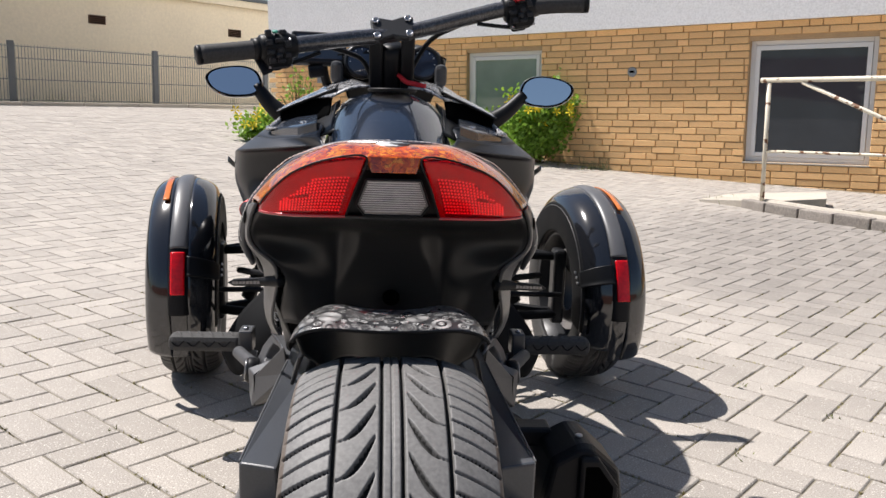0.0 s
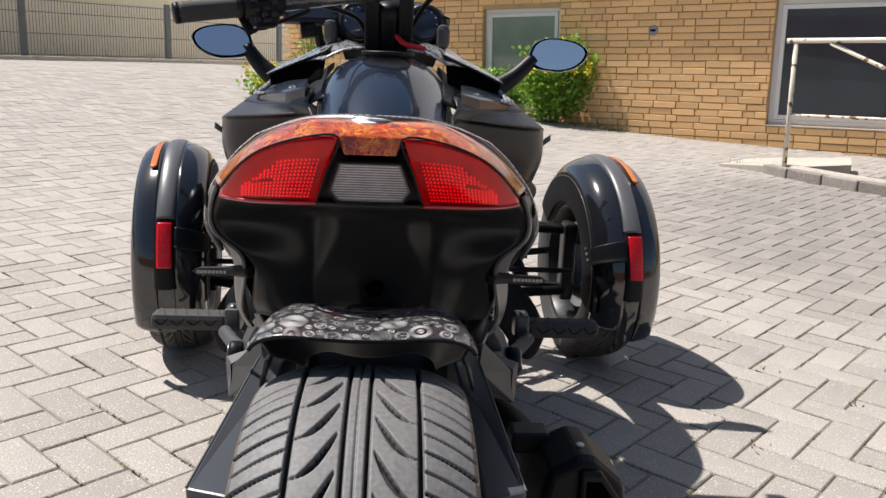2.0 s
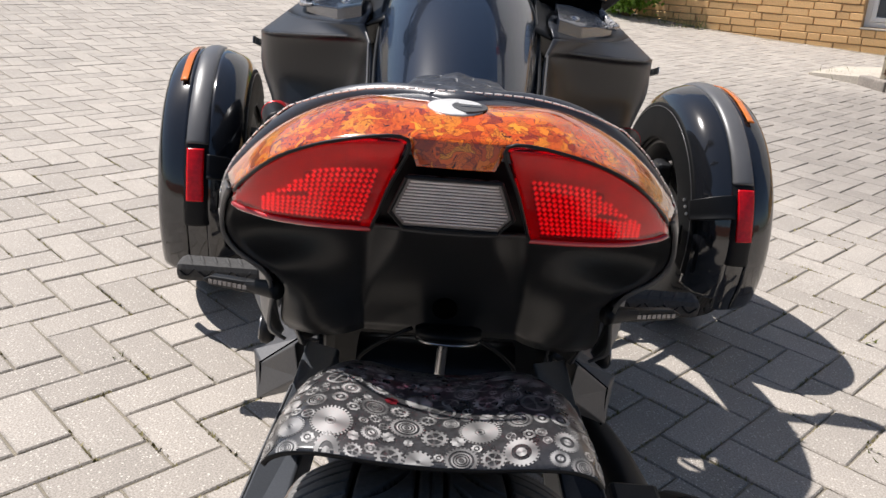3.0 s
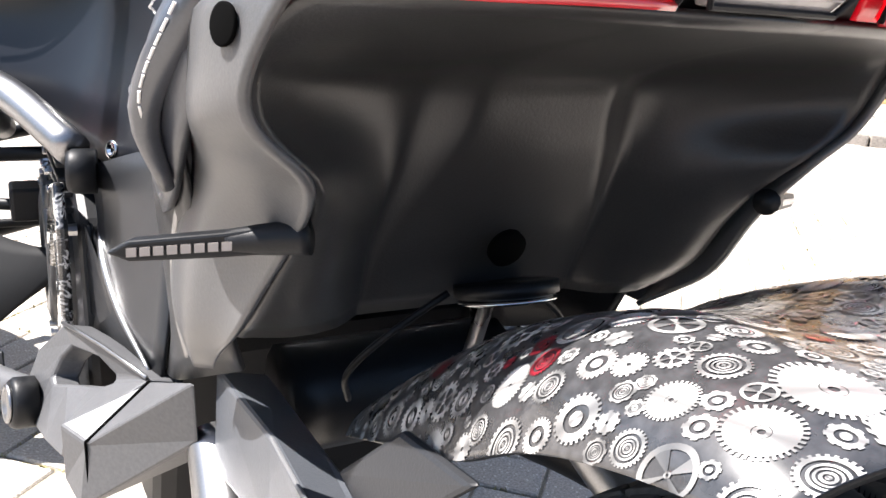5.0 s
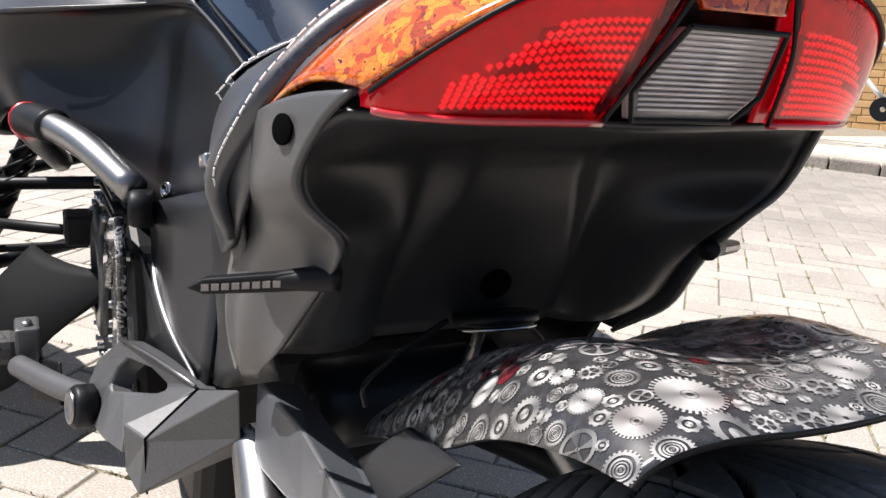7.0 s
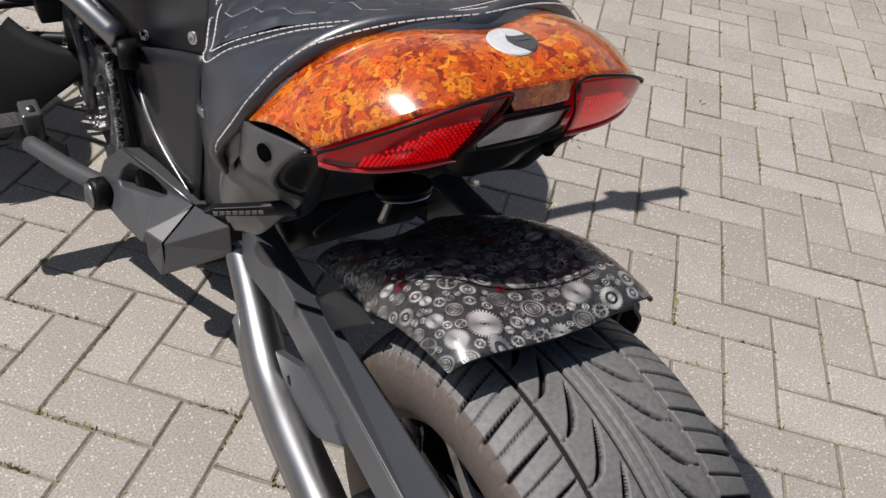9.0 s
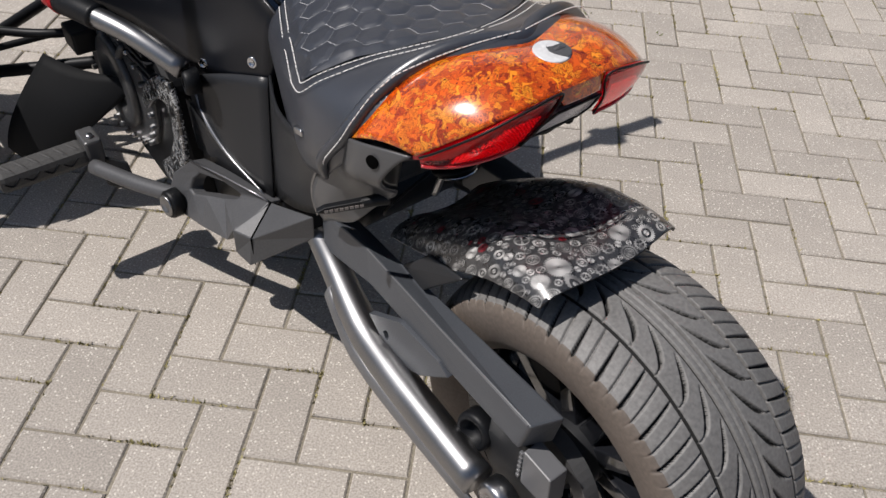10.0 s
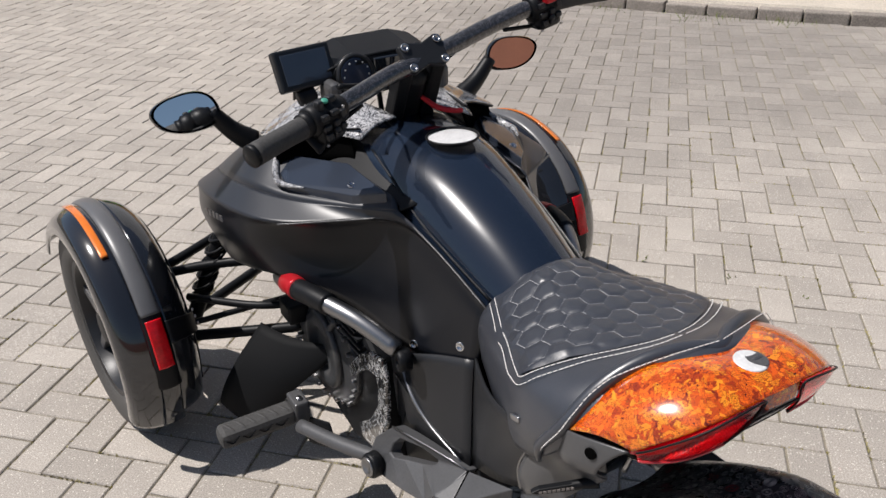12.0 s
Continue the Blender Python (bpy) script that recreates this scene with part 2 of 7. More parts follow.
def cells_print(name, scale, kind, rough=0.2, coat=1.0):
    """A printed film: warped cells with dark lines between them, or torn patches of tone."""
    m = bpy.data.materials.new(name)
    m.use_nodes = True
    nt = m.node_tree
    N = nt.nodes
    b = N["Principled BSDF"]
    b.inputs["Roughness"].default_value = rough
    b.inputs["Coat Weight"].default_value = coat
    b.inputs["Coat Roughness"].default_value = 0.04
    co = N.new("ShaderNodeTexCoord")

    def math_(op, a, c=None, v=None):
        n = N.new("ShaderNodeMath")
        n.operation = op
        nt.links.new(a, n.inputs[0])
        if c is not None:
            nt.links.new(c, n.inputs[1])
        elif v is not None:
            n.inputs[1].default_value = v
        return n.outputs[0]
    if kind == "swirls":
        warp = N.new("ShaderNodeTexNoise")
        warp.inputs["Scale"].default_value = scale * 0.6
        warp.inputs["Detail"].default_value = 2.0
        nt.links.new(co.outputs["Object"], warp.inputs["Vector"])
        amt = N.new("ShaderNodeVectorMath")
        amt.operation = 'MULTIPLY_ADD'
        amt.inputs[1].default_value = (4.2 / scale,) * 3
        nt.links.new(warp.outputs["Color"], amt.inputs[0])
        nt.links.new(co.outputs["Object"], amt.inputs[2])
        vo = N.new("ShaderNodeTexVoronoi")
        vo.inputs["Scale"].default_value = scale
        nt.links.new(amt.outputs[0], vo.inputs["Vector"])
        ve = N.new("ShaderNodeTexVoronoi")
        ve.feature = 'DISTANCE_TO_EDGE'
        ve.inputs["Scale"].default_value = scale
        nt.links.new(amt.outputs[0], ve.inputs["Vector"])
        cs = N.new("ShaderNodeSeparateColor")
        nt.links.new(vo.outputs["Color"], cs.inputs[0])
        r = N.new("ShaderNodeValToRGB")
        r.color_ramp.interpolation = 'LINEAR'
        for i, (p, c) in enumerate([(0.0, (0.40, 0.048, 0.003)), (0.12, (0.68, 0.092, 0.004)), (0.45, (0.80, 0.140, 0.006)), (0.72, (0.90, 0.30, 0.014)), (0.86, (0.66, 0.085, 0.003)), (0.99, (0.30, 0.030, 0.003))]):
            e = r.color_ramp.elements[i] if i < 2 else r.color_ramp.elements.new(p)
            e.position = p
            e.color = (*c, 1)
        nt.links.new(cs.outputs[0], r.inputs[0])
        fine = N.new("ShaderNodeTexNoise")
        fine.inputs["Scale"].default_value = scale * 1.3
        fine.inputs["Detail"].default_value = 1.0
        fine.inputs["Distortion"].default_value = 1.5
        nt.links.new(amt.outputs[0], fine.inputs["Vector"])
        band = math_('GREATER_THAN', math_('SINE', math_('MULTIPLY', fine.outputs["Fac"], v=125.0)), v=0.50)
        band = math_('MULTIPLY', band, math_('GREATER_THAN', cs.outputs[1], v=0.28))
        line = math_('LESS_THAN', ve.outputs["Distance"], v=0.030)
        spot = math_('MULTIPLY', math_('LESS_THAN', vo.outputs["Distance"], v=0.16), math_('GREATER_THAN', cs.outputs[2], v=0.5))
        dark = math_('MAXIMUM', math_('MULTIPLY', band, v=0.78), math_('MAXIMUM', math_('MULTIPLY', line, v=0.7), spot))
        mx = N.new("ShaderNodeMix")
        mx.data_type = 'RGBA'
        mx.inputs[7].default_value = (0.045, 0.008, 0.002, 1)
        nt.links.new(dark, mx.inputs[0])
        nt.links.new(r.outputs[0], mx.inputs[6])
        nt.links.new(mx.outputs[2], b.inputs["Base Color"])
    else:
        n1 = N.new("ShaderNodeTexNoise")
        n1.inputs["Scale"].default_value = scale
        n1.inputs["Detail"].default_value = 2.5
        n1.inputs["Distortion"].default_value = 3.2
        nt.links.new(co.outputs["Object"], n1.inputs["Vector"])
        n2 = N.new("ShaderNodeTexNoise")
        n2.inputs["Scale"].default_value = scale * 2.3
        n2.inputs["Detail"].default_value = 2
        n2.inputs["Distortion"].default_value = 4.0
        nt.links.new(co.outputs["Object"], n2.inputs["Vector"])
        r = N.new("ShaderNodeValToRGB")
        r.color_ramp.interpolation = 'LINEAR'
        stops = {"camo": [(0.0, (0.02, 0.02, 0.022)), (0.42, (0.05, 0.05, 0.055)), (0.49, (0.26, 0.26, 0.27)), (0.57, (0.52, 0.52, 0.53)), (0.72, (0.16, 0.16, 0.17))],
                 "silver": [(0.0, (0.008, 0.008, 0.008)), (0.47, (0.012, 0.012, 0.012)), (0.51, (0.20, 0.20, 0.20)), (0.55, (0.55, 0.55, 0.54)), (0.60, (0.012, 0.012, 0.012))],
                 "dark": [(0.0, (0.008, 0.008, 0.009)), (0.5, (0.02, 0.02, 0.022)), (0.6, (0.10, 0.10, 0.11)), (0.68, (0.02, 0.02, 0.022))]}[kind]
        for i, (p, c) in enumerate(stops):
            e = r.color_ramp.elements[i] if i < 2 else r.color_ramp.elements.new(p)
            e.position = p
            e.color = (*c, 1)
        av = math_('ADD', math_('MULTIPLY', n1.outputs["Fac"], v=0.45), math_('MULTIPLY', n2.outputs["Fac"], v=0.55))
        nt.links.new(av, r.inputs[0])
        nt.links.new(r.outputs[0], b.inputs["Base Color"])
    return m


M_FILM = mat("dark_gear_film", (0.034, 0.034, 0.036), 0.28, var=0.7, scale=60, fine=0.3, fine_scale=220, coat=0.4)


def gear_ink():
    """Silver ink, shaded round each gear as turned metal."""
    m = bpy.data.materials.new("gear_ink")
    m.use_nodes = True
    nt = m.node_tree
    N = nt.nodes
    b = N["Principled BSDF"]
    b.inputs["Roughness"].default_value = 0.32
    b.inputs["Coat Weight"].default_value = 0.35
    b.inputs["Coat Roughness"].default_value = 0.05
    polar, tone = N.new("ShaderNodeUVMap"), N.new("ShaderNodeUVMap")
    polar.uv_map, tone.uv_map = "polar", "tone"
    sp, st = N.new("ShaderNodeSeparateXYZ"), N.new("ShaderNodeSeparateXYZ")
    nt.links.new(polar.outputs[0], sp.inputs[0])
    nt.links.new(tone.outputs[0], st.inputs[0])

    def calc(op, a, b2=None, v=0.0):
        n = N.new("ShaderNodeMath")
        n.operation = op
        nt.links.new(a, n.inputs[0])
        if b2 is not None:
            nt.links.new(b2, n.inputs[1])
        else:
            n.inputs[1].default_value = v
        return n.outputs[0]
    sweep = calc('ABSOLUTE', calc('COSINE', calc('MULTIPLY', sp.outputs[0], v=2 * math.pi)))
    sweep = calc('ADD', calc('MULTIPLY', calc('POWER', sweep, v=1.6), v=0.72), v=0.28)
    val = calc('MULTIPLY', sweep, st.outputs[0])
    mx = N.new("ShaderNodeMix")
    mx.data_type = 'RGBA'
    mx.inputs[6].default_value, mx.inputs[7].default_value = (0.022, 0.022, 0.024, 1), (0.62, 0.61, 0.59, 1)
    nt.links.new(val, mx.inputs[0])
    red = N.new("ShaderNodeMix")
    red.data_type, red.blend_type = 'RGBA', 'MULTIPLY'
    red.inputs[7].default_value = (0.75, 0.05, 0.09, 1)
    nt.links.new(st.outputs[1], red.inputs[0])
    nt.links.new(mx.outputs[2], red.inputs[6])
    nt.links.new(red.outputs[2], b.inputs["Base Color"])
    return m


M_GEAR = gear_ink()
M_ORANGE = cells_print("orange_print", 104.0, "swirls", 0.16)
M_CAMO = cells_print("camo_print", 34.0, "camo", 0.25)
M_SILVERPRINT = cells_print("silver_print", 15.0, "silver", 0.25)
M_DARKPRINT = cells_print("dark_print", 60.0, "dark", 0.3)

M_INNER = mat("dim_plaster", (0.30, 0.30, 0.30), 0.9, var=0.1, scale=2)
M_CURTAIN = mat("pale_curtain", (0.55, 0.54, 0.52), 0.9, var=0.25, scale=6)
M_ZINC = mat("weathered_zinc", (0.30, 0.32, 0.34), 0.5, metal=0.6, var=0.2, scale=30)
M_ZINCDARK = mat("dark_flashing", (0.10, 0.11, 0.12), 0.5, metal=0.4, var=0.2, scale=4)
M_RUSTDARK = mat("rusty_dark_iron", (0.10, 0.05, 0.03), 0.8, var=0.5, scale=40)
M_FENCE = mat("grey_fence_steel", (0.13, 0.14, 0.15), 0.5, metal=0.3, var=0.2, scale=8)
M_CONCRETE = mat("pale_concrete", (0.50, 0.45, 0.38), 0.9, var=0.2, scale=3, fine=0.18, fine_scale=90, bump=0.003)
M_KERB = mat("dark_kerb_stone", (0.27, 0.24, 0.21), 0.9, var=0.35, scale=9, fine=0.25, fine_scale=80, bump=0.004, island=0.2)
M_RUSTPAINT = mat("rusty_white_paint", (0.72, 0.66, 0.53), 0.55, var=0.10, scale=9, fine=0.06, fine_scale=60)


def rust_patches(m, scale, edge):
    """Flaked paint: rust shows in ragged patches."""
    nt = m.node_tree
    b = nt.nodes["Principled BSDF"]
    src = b.inputs["Base Color"].links[0].from_socket
    co = nt.nodes.new("ShaderNodeTexCoord")
    n = nt.nodes.new("ShaderNodeTexNoise")
    n.inputs["Scale"].default_value, n.inputs["Detail"].default_value = scale, 6
    nt.links.new(co.outputs["Object"], n.inputs["Vector"])
    r = nt.nodes.new("ShaderNodeMapRange")
    r.inputs["From Min"].default_value, r.inputs["From Max"].default_value = edge, edge + 0.05
    nt.links.new(n.outputs["Fac"], r.inputs["Value"])
    mx = nt.nodes.new("ShaderNodeMix")
    mx.data_type = 'RGBA'
    mx.inputs[7].default_value = (0.16, 0.065, 0.025, 1)
    nt.links.new(r.outputs[0], mx.inputs[0])
    nt.links.new(src, mx.inputs[6])
    nt.links.new(mx.outputs[2], b.inputs["Base Color"])


rust_patches(M_RUSTPAINT, 16.0, 0.565)
M_PANE = mat("window_glass", (0.040, 0.052, 0.066), 0.03, spec=0.5, var=0.3, scale=2)
# opaque pane: green reflection and pale curtain are put into its colour
M_PANELIGHT = mat("window_glass_curtained", (0.24, 0.31, 0.26), 0.04, var=0.5, scale=1.5, coat=1.0)
M_LEAF = mat("green_leaf", (0.20, 0.36, 0.050), 0.45, var=0.3, scale=6, island=0.35)


def leaf_light(m, tint, share):
    """Lets part of the light through a thin leaf."""
    nt = m.node_tree
    b = nt.nodes["Principled BSDF"]
    tr = nt.nodes.new("ShaderNodeBsdfTranslucent")
    tr.inputs["Color"].default_value = (*tint, 1)
    mx = nt.nodes.new("ShaderNodeMixShader")
    mx.inputs[0].default_value = share
    nt.links.new(b.outputs[0], mx.inputs[1])
    nt.links.new(tr.outputs[0], mx.inputs[2])
    nt.links.new(mx.outputs[0], nt.nodes["Material Output"].inputs["Surface"])


leaf_light(M_LEAF, (0.30, 0.48, 0.06), 0.4)
M_LEAFDRY = mat("dry_stem", (0.16, 0.10, 0.05), 0.8, var=0.3, scale=20)
M_PETAL = mat("yellow_petal", (0.92, 0.66, 0.015), 0.6, var=0.15, scale=30)
M_GRASS = mat("weed_green", (0.14, 0.17, 0.035), 0.7, var=0.4, scale=12, island=0.3)


def lens_mat(name, tint, rough=0.03):
    """Coloured clear plastic with fine ribs."""
    m = bpy.data.materials.new(name)
    m.use_nodes = True
    nt = m.node_tree
    b = nt.nodes["Principled BSDF"]
    b.inputs["Base Color"].default_value = (*tint, 1)
    b.inputs["Roughness"].default_value = rough
    b.inputs["Transmission Weight"].default_value = 0.985
    b.inputs["IOR"].default_value = 1.36
    b.inputs["Specular IOR Level"].default_value = 0.35
    b.inputs["Coat Weight"].default_value = 0.2
    b.inputs["Coat Roughness"].default_value = 0.02
    co = nt.nodes.new("ShaderNodeTexCoord")
    wv = nt.nodes.new("ShaderNodeTexWave")
    wv.inputs["Scale"].default_value = 90
    wv.inputs["Distortion"].default_value = 0.6
    nt.links.new(co.outputs["Object"], wv.inputs["Vector"])
    bp = nt.nodes.new("ShaderNodeBump")
    bp.inputs["Strength"].default_value = 0.07
    bp.inputs["Distance"].default_value = 0.001
    nt.links.new(wv.outputs["Fac"], bp.inputs["Height"])
    nt.links.new(bp.outputs[0], b.inputs["Normal"])
    return m


M_RED = lens_mat("red_lens", (0.90, 0.010, 0.030))


def mesh_ob(name, bm, material, parent=None, label="", smooth=False):
    me = bpy.data.meshes.new(name)
    bm.normal_update()
    bm.to_mesh(me)
    bm.free()
    if material:
        me.materials.append(material)
    if smooth:
        me.shade_smooth()
    ob = new(name, me)
    if parent:
        ob.parent = parent
    if label:
        ob["label"] = label
    return ob


def part(name, bm, material, parent, label="", smooth=False):
    return mesh_ob(name, bm, material, parent, label, smooth)


def box_bm(lo, hi, bevel=0.0, m=None):
    bm = bmesh.new()
    bmesh.ops.create_cube(bm, size=1)
    c = [(a + b) / 2 for a, b in zip(lo, hi)]
    s = [b - a for a, b in zip(lo, hi)]
    bmesh.ops.transform(bm, matrix=Matrix.Translation(c) @ Matrix.Diagonal((*s, 1)), verts=bm.verts)
    if bevel:
        bmesh.ops.bevel(bm, geom=bm.edges[:], offset=bevel, segments=2, affect='EDGES', profile=0.6)
    if m:
        bmesh.ops.transform(bm, matrix=m, verts=bm.verts)
    return bm


# ---- shape helpers ----
def bez(points, n=8):
    """A smooth line through the points (Catmull-Rom), n steps a span."""
    ps = [Vector(p) for p in points]
    ext = [2 * ps[0] - ps[1]] + ps + [2 * ps[-1] - ps[-2]]
    out = []
    for i in range(1, len(ext) - 2):
        a, b, c, d = ext[i - 1:i + 3]
        for k in range(n):
            t = k / n
            out.append(0.5 * ((2 * b) + (c - a) * t + (2 * a - 5 * b + 4 * c - d) * t * t + (3 * b - a - 3 * c + d) * t ** 3))
    out.append(ps[-1])
    return out


def tube_bm(points, r, n=12, steps=6, bm=None, smooth=True):
    """A round bar along the points; r is one radius or one for each point."""
    bm = bm or bmesh.new()
    line = bez(points, steps) if smooth else [Vector(p) for p in points]
    rs = [r] * len(points) if not isinstance(r, (list, tuple)) else list(r)
    per = steps if smooth else 1
    rows = []
    prev = None
    for i, p in enumerate(line):
        a = line[max(0, i - 1)]
        b = line[min(len(line) - 1, i + 1)]
        d = (b - a).normalized()
        side = d.cross(Vector((0, 0, 1))) if abs(d.z) < 0.95 else d.cross(Vector((1, 0, 0)))
        side.normalize()
        if prev is not None:
            side = (prev - d * prev.dot(d)).normalized()
        prev = side
        up = side.cross(d)
        f = min(i / per, len(rs) - 1)
        k = int(f)
        rad = rs[k] + (rs[min(k + 1, len(rs) - 1)] - rs[k]) * (f - k)
        rows.append([bm.verts.new(p + (side * math.cos(2 * math.pi * j / n) + up * math.sin(2 * math.pi * j / n)) * rad) for j in range(n)])
    for p, q in zip(rows, rows[1:]):
        for j in range(n):
            bm.faces.new((p[j], p[(j + 1) % n], q[(j + 1) % n], q[j]))
    bm.faces.new(rows[0][::-1])
    bm.faces.new(rows[-1])
    return bm


def grid_bm(rows, thick=0.0, bm=None):
    """A sheet through rows of points; thick gives it a back."""
    bm = bm or bmesh.new()
    vs = [[bm.verts.new(p) for p in row] for row in rows]
    for a, b in zip(vs, vs[1:]):
        for i in range(len(a) - 1):
            bm.faces.new((a[i], a[i + 1], b[i + 1], b[i]))
    return bm


def flip(rows, s):
    return [[(p[0] * s, p[1], p[2]) for p in row] for row in rows]


def sheet(name, rows, material, parent, label="", s=1, thick=0.004, sub=2, bevel=0.0, off=-1.0):
    """A smooth moulded panel: rows of points, mirrored by s, with thickness and rounded edges."""
    bm = grid_bm(flip(rows, s))
    bmesh.ops.recalc_face_normals(bm, faces=bm.faces)
    ob = part(name, bm, material, parent, label, smooth=True)
    if sub:
        m = ob.modifiers.new("round", 'SUBSURF')
        m.levels = m.render_levels = sub
        m.boundary_smooth = 'PRESERVE_CORNERS'
    if thick:
        m = ob.modifiers.new("thick", 'SOLIDIFY')
        m.thickness, m.offset = thick, off
    return ob


def solid(name, bm, material, parent, label="", bevel=0.003, smooth=False, seg=2):
    bmesh.ops.recalc_face_normals(bm, faces=bm.faces)
    ob = part(name, bm, material, parent, label, smooth)
    if bevel:
        m = ob.modifiers.new("edges", 'BEVEL')
        m.width, m.segments, m.limit_method, m.angle_limit = bevel, seg, 'ANGLE', radians(30)
        m.harden_normals = False
    return ob


def prism_bm(outline, a, b, bm=None):
    """A closed outline of points swept from offset a to offset b (vectors)."""
    bm = bm or bmesh.new()
    p = [bm.verts.new(Vector(v) + Vector(a)) for v in outline]
    q = [bm.verts.new(Vector(v) + Vector(b)) for v in outline]
    n = len(outline)
    bm.faces.new(p[::-1])
    bm.faces.new(q)
    for i in range(n):
        bm.faces.new((p[i], p[(i + 1) % n], q[(i + 1) % n], q[i]))
    return bm


def frame_bm(outer, inner, off):
    """A plate with an opening: two rings of as many points, swept by the vector off."""
    bm = bmesh.new()
    d = Vector(off)
    n = len(outer)
    a, b = [bm.verts.new(p) for p in outer], [bm.verts.new(p) for p in inner]
    c, e = [bm.verts.new(Vector(p) + d) for p in outer], [bm.verts.new(Vector(p) + d) for p in inner]
    for i in range(n):
        j = (i + 1) % n
        bm.faces.new((a[i], a[j], b[j], b[i]))
        bm.faces.new((c[i], e[i], e[j], c[j]))
        bm.faces.new((a[i], c[i], c[j], a[j]))
        bm.faces.new((b[i], b[j], e[j], e[i]))
    return bm


def ring_bm(prof, n=64, bm=None, m=None):
    """Revolve a profile of (x, r) about the x axis."""
    bm = bm or bmesh.new()
    rows = []
    for k in range(n):
        a = 2 * math.pi * k / n
        rows.append([bm.verts.new((x, r * math.cos(a), r * math.sin(a))) for x, r in prof])
    for k in range(n):
        p, q = rows[k], rows[(k + 1) % n]
        for i in range(len(prof) - 1):
            bm.faces.new((p[i], p[i + 1], q[i + 1], q[i]))
    if m:
        bmesh.ops.transform(bm, matrix=m, verts=bm.verts)
    return bm


def disc_bm(c, normal, r, h, n=20, bm=None, inner=0.0):
    """A round boss at c, of height h along normal."""
    d = Vector(normal).normalized()
    prof = [(0, 0.0001), (0, r), (h * 0.8, r), (h, r * 0.88), (h, inner if inner else 0.0001)]
    if inner:
        prof += [(h * 0.3, inner * 0.9), (h * 0.3, 0.0001)]
    m = Matrix.Translation(c) @ d.to_track_quat('X', 'Z').to_matrix().to_4x4()
    nb = ring_bm(prof, n)
    bmesh.ops.transform(nb, matrix=m, verts=nb.verts)
    if bm is None:
        return nb
    me = bpy.data.meshes.new("tmp")
    nb.to_mesh(me)
    nb.free()
    bm.from_mesh(me)
    bpy.data.meshes.remove(me)
    return bm


def rise(x, y):
    """Height of the yard: level round the trike, climbing towards the fence."""
    t = min(1.0, max(0.0, ((y - x) * 0.7071 - 3.6) / 7.4))
    return 0.52 * t * t * (3 - 2 * t)


# ---- the ground: one sheet to the horizon ----
AX = [-300, -120, -60, -40, -28, -20] + [k * 0.5 for k in range(-32, 33)] + [20, 28, 40, 60, 120, 300]
bm = bmesh.new()
grid = [[bm.verts.new((x, y, rise(x, y) - 0.005)) for y in AX] for x in AX]
for i in range(len(AX) - 1):
    for j in range(len(AX) - 1):
        bm.faces.new((grid[i][j], grid[i + 1][j], grid[i + 1][j + 1], grid[i][j + 1]))
ground = tagged(mesh_ob("ground", bm, M_SAND, smooth=True), "sandy ground between grey concrete paving blocks", "ground", kind="structure")

# ---- the house: its own upright, a little off the yard's slope ----
HD = Vector((math.cos(radians(-38.69)), math.sin(radians(-38.69)), 0.035)).normalized()
HU = Vector((-0.0362, 0.0073, 0.9993))
HN = HU.cross(HD).normalized()
HU = HD.cross(HN).normalized()
HOUSE = Matrix.Translation((3.739, 8.795, -0.047)) @ Matrix((HD, HN, HU)).transposed().to_4x4()
S0, S1 = -6.9, 13.0
TOP = 1.87
WIN = [(-3.12, 0.27, -1.93, 1.655), (0.78, 0.265, 2.12, 1.655), (6.6, 0.55, 7.8, 1.655)]


def wall_with_holes(x0, x1, z0, z1, y0, y1, holes):
    """A wall of solid blocks round its openings."""
    bm = bmesh.new()
    xs = sorted({x0, x1, *[h[0] for h in holes], *[h[2] for h in holes]})
    for a, b in zip(xs, xs[1:]):
        spans = [(z0, z1)]
        for h in holes:
            if h[0] <= a and b <= h[2]:
                spans = [(z0, h[1]), (h[3], z1)]
        for lo, hi in spans:
            b2 = box_bm((a, y0, lo), (b, y1, hi))
            me = bpy.data.meshes.new("t")
            b2.to_mesh(me)
            b2.free()
            bm.from_mesh(me)
            bpy.data.meshes.remove(me)
    bmesh.ops.transform(bm, matrix=HOUSE, verts=bm.verts)
    return bm


wall_brick = tagged(mesh_ob("wall_brick", wall_with_holes(S0, S1, -2.0, TOP, 0.008, 0.36, WIN), M_MORTAR), "yellow brick base wall of the house", "wall", kind="structure")
bm = box_bm((S0 - 0.06, -0.088, TOP), (S1, 0.36, 8.0))
bmesh.ops.transform(bm, matrix=HOUSE, verts=bm.verts)
wall_render = tagged(mesh_ob("wall_render", bm, M_RENDER), "white rough rendered upper wall of the house", "wall", kind="structure")
bm = box_bm((S0, 0.36, -2.0), (S0 + 0.3, 9.0, 8.0))
bmesh.ops.transform(bm, matrix=HOUSE, verts=bm.verts)
wall_end = tagged(mesh_ob("wall_end", bm, M_RENDER), "white rendered end wall of the house", "wall", kind="structure")
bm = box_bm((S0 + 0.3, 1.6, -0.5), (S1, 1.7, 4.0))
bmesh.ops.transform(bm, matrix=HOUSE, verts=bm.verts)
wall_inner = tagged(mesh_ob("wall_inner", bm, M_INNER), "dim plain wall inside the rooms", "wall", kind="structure")


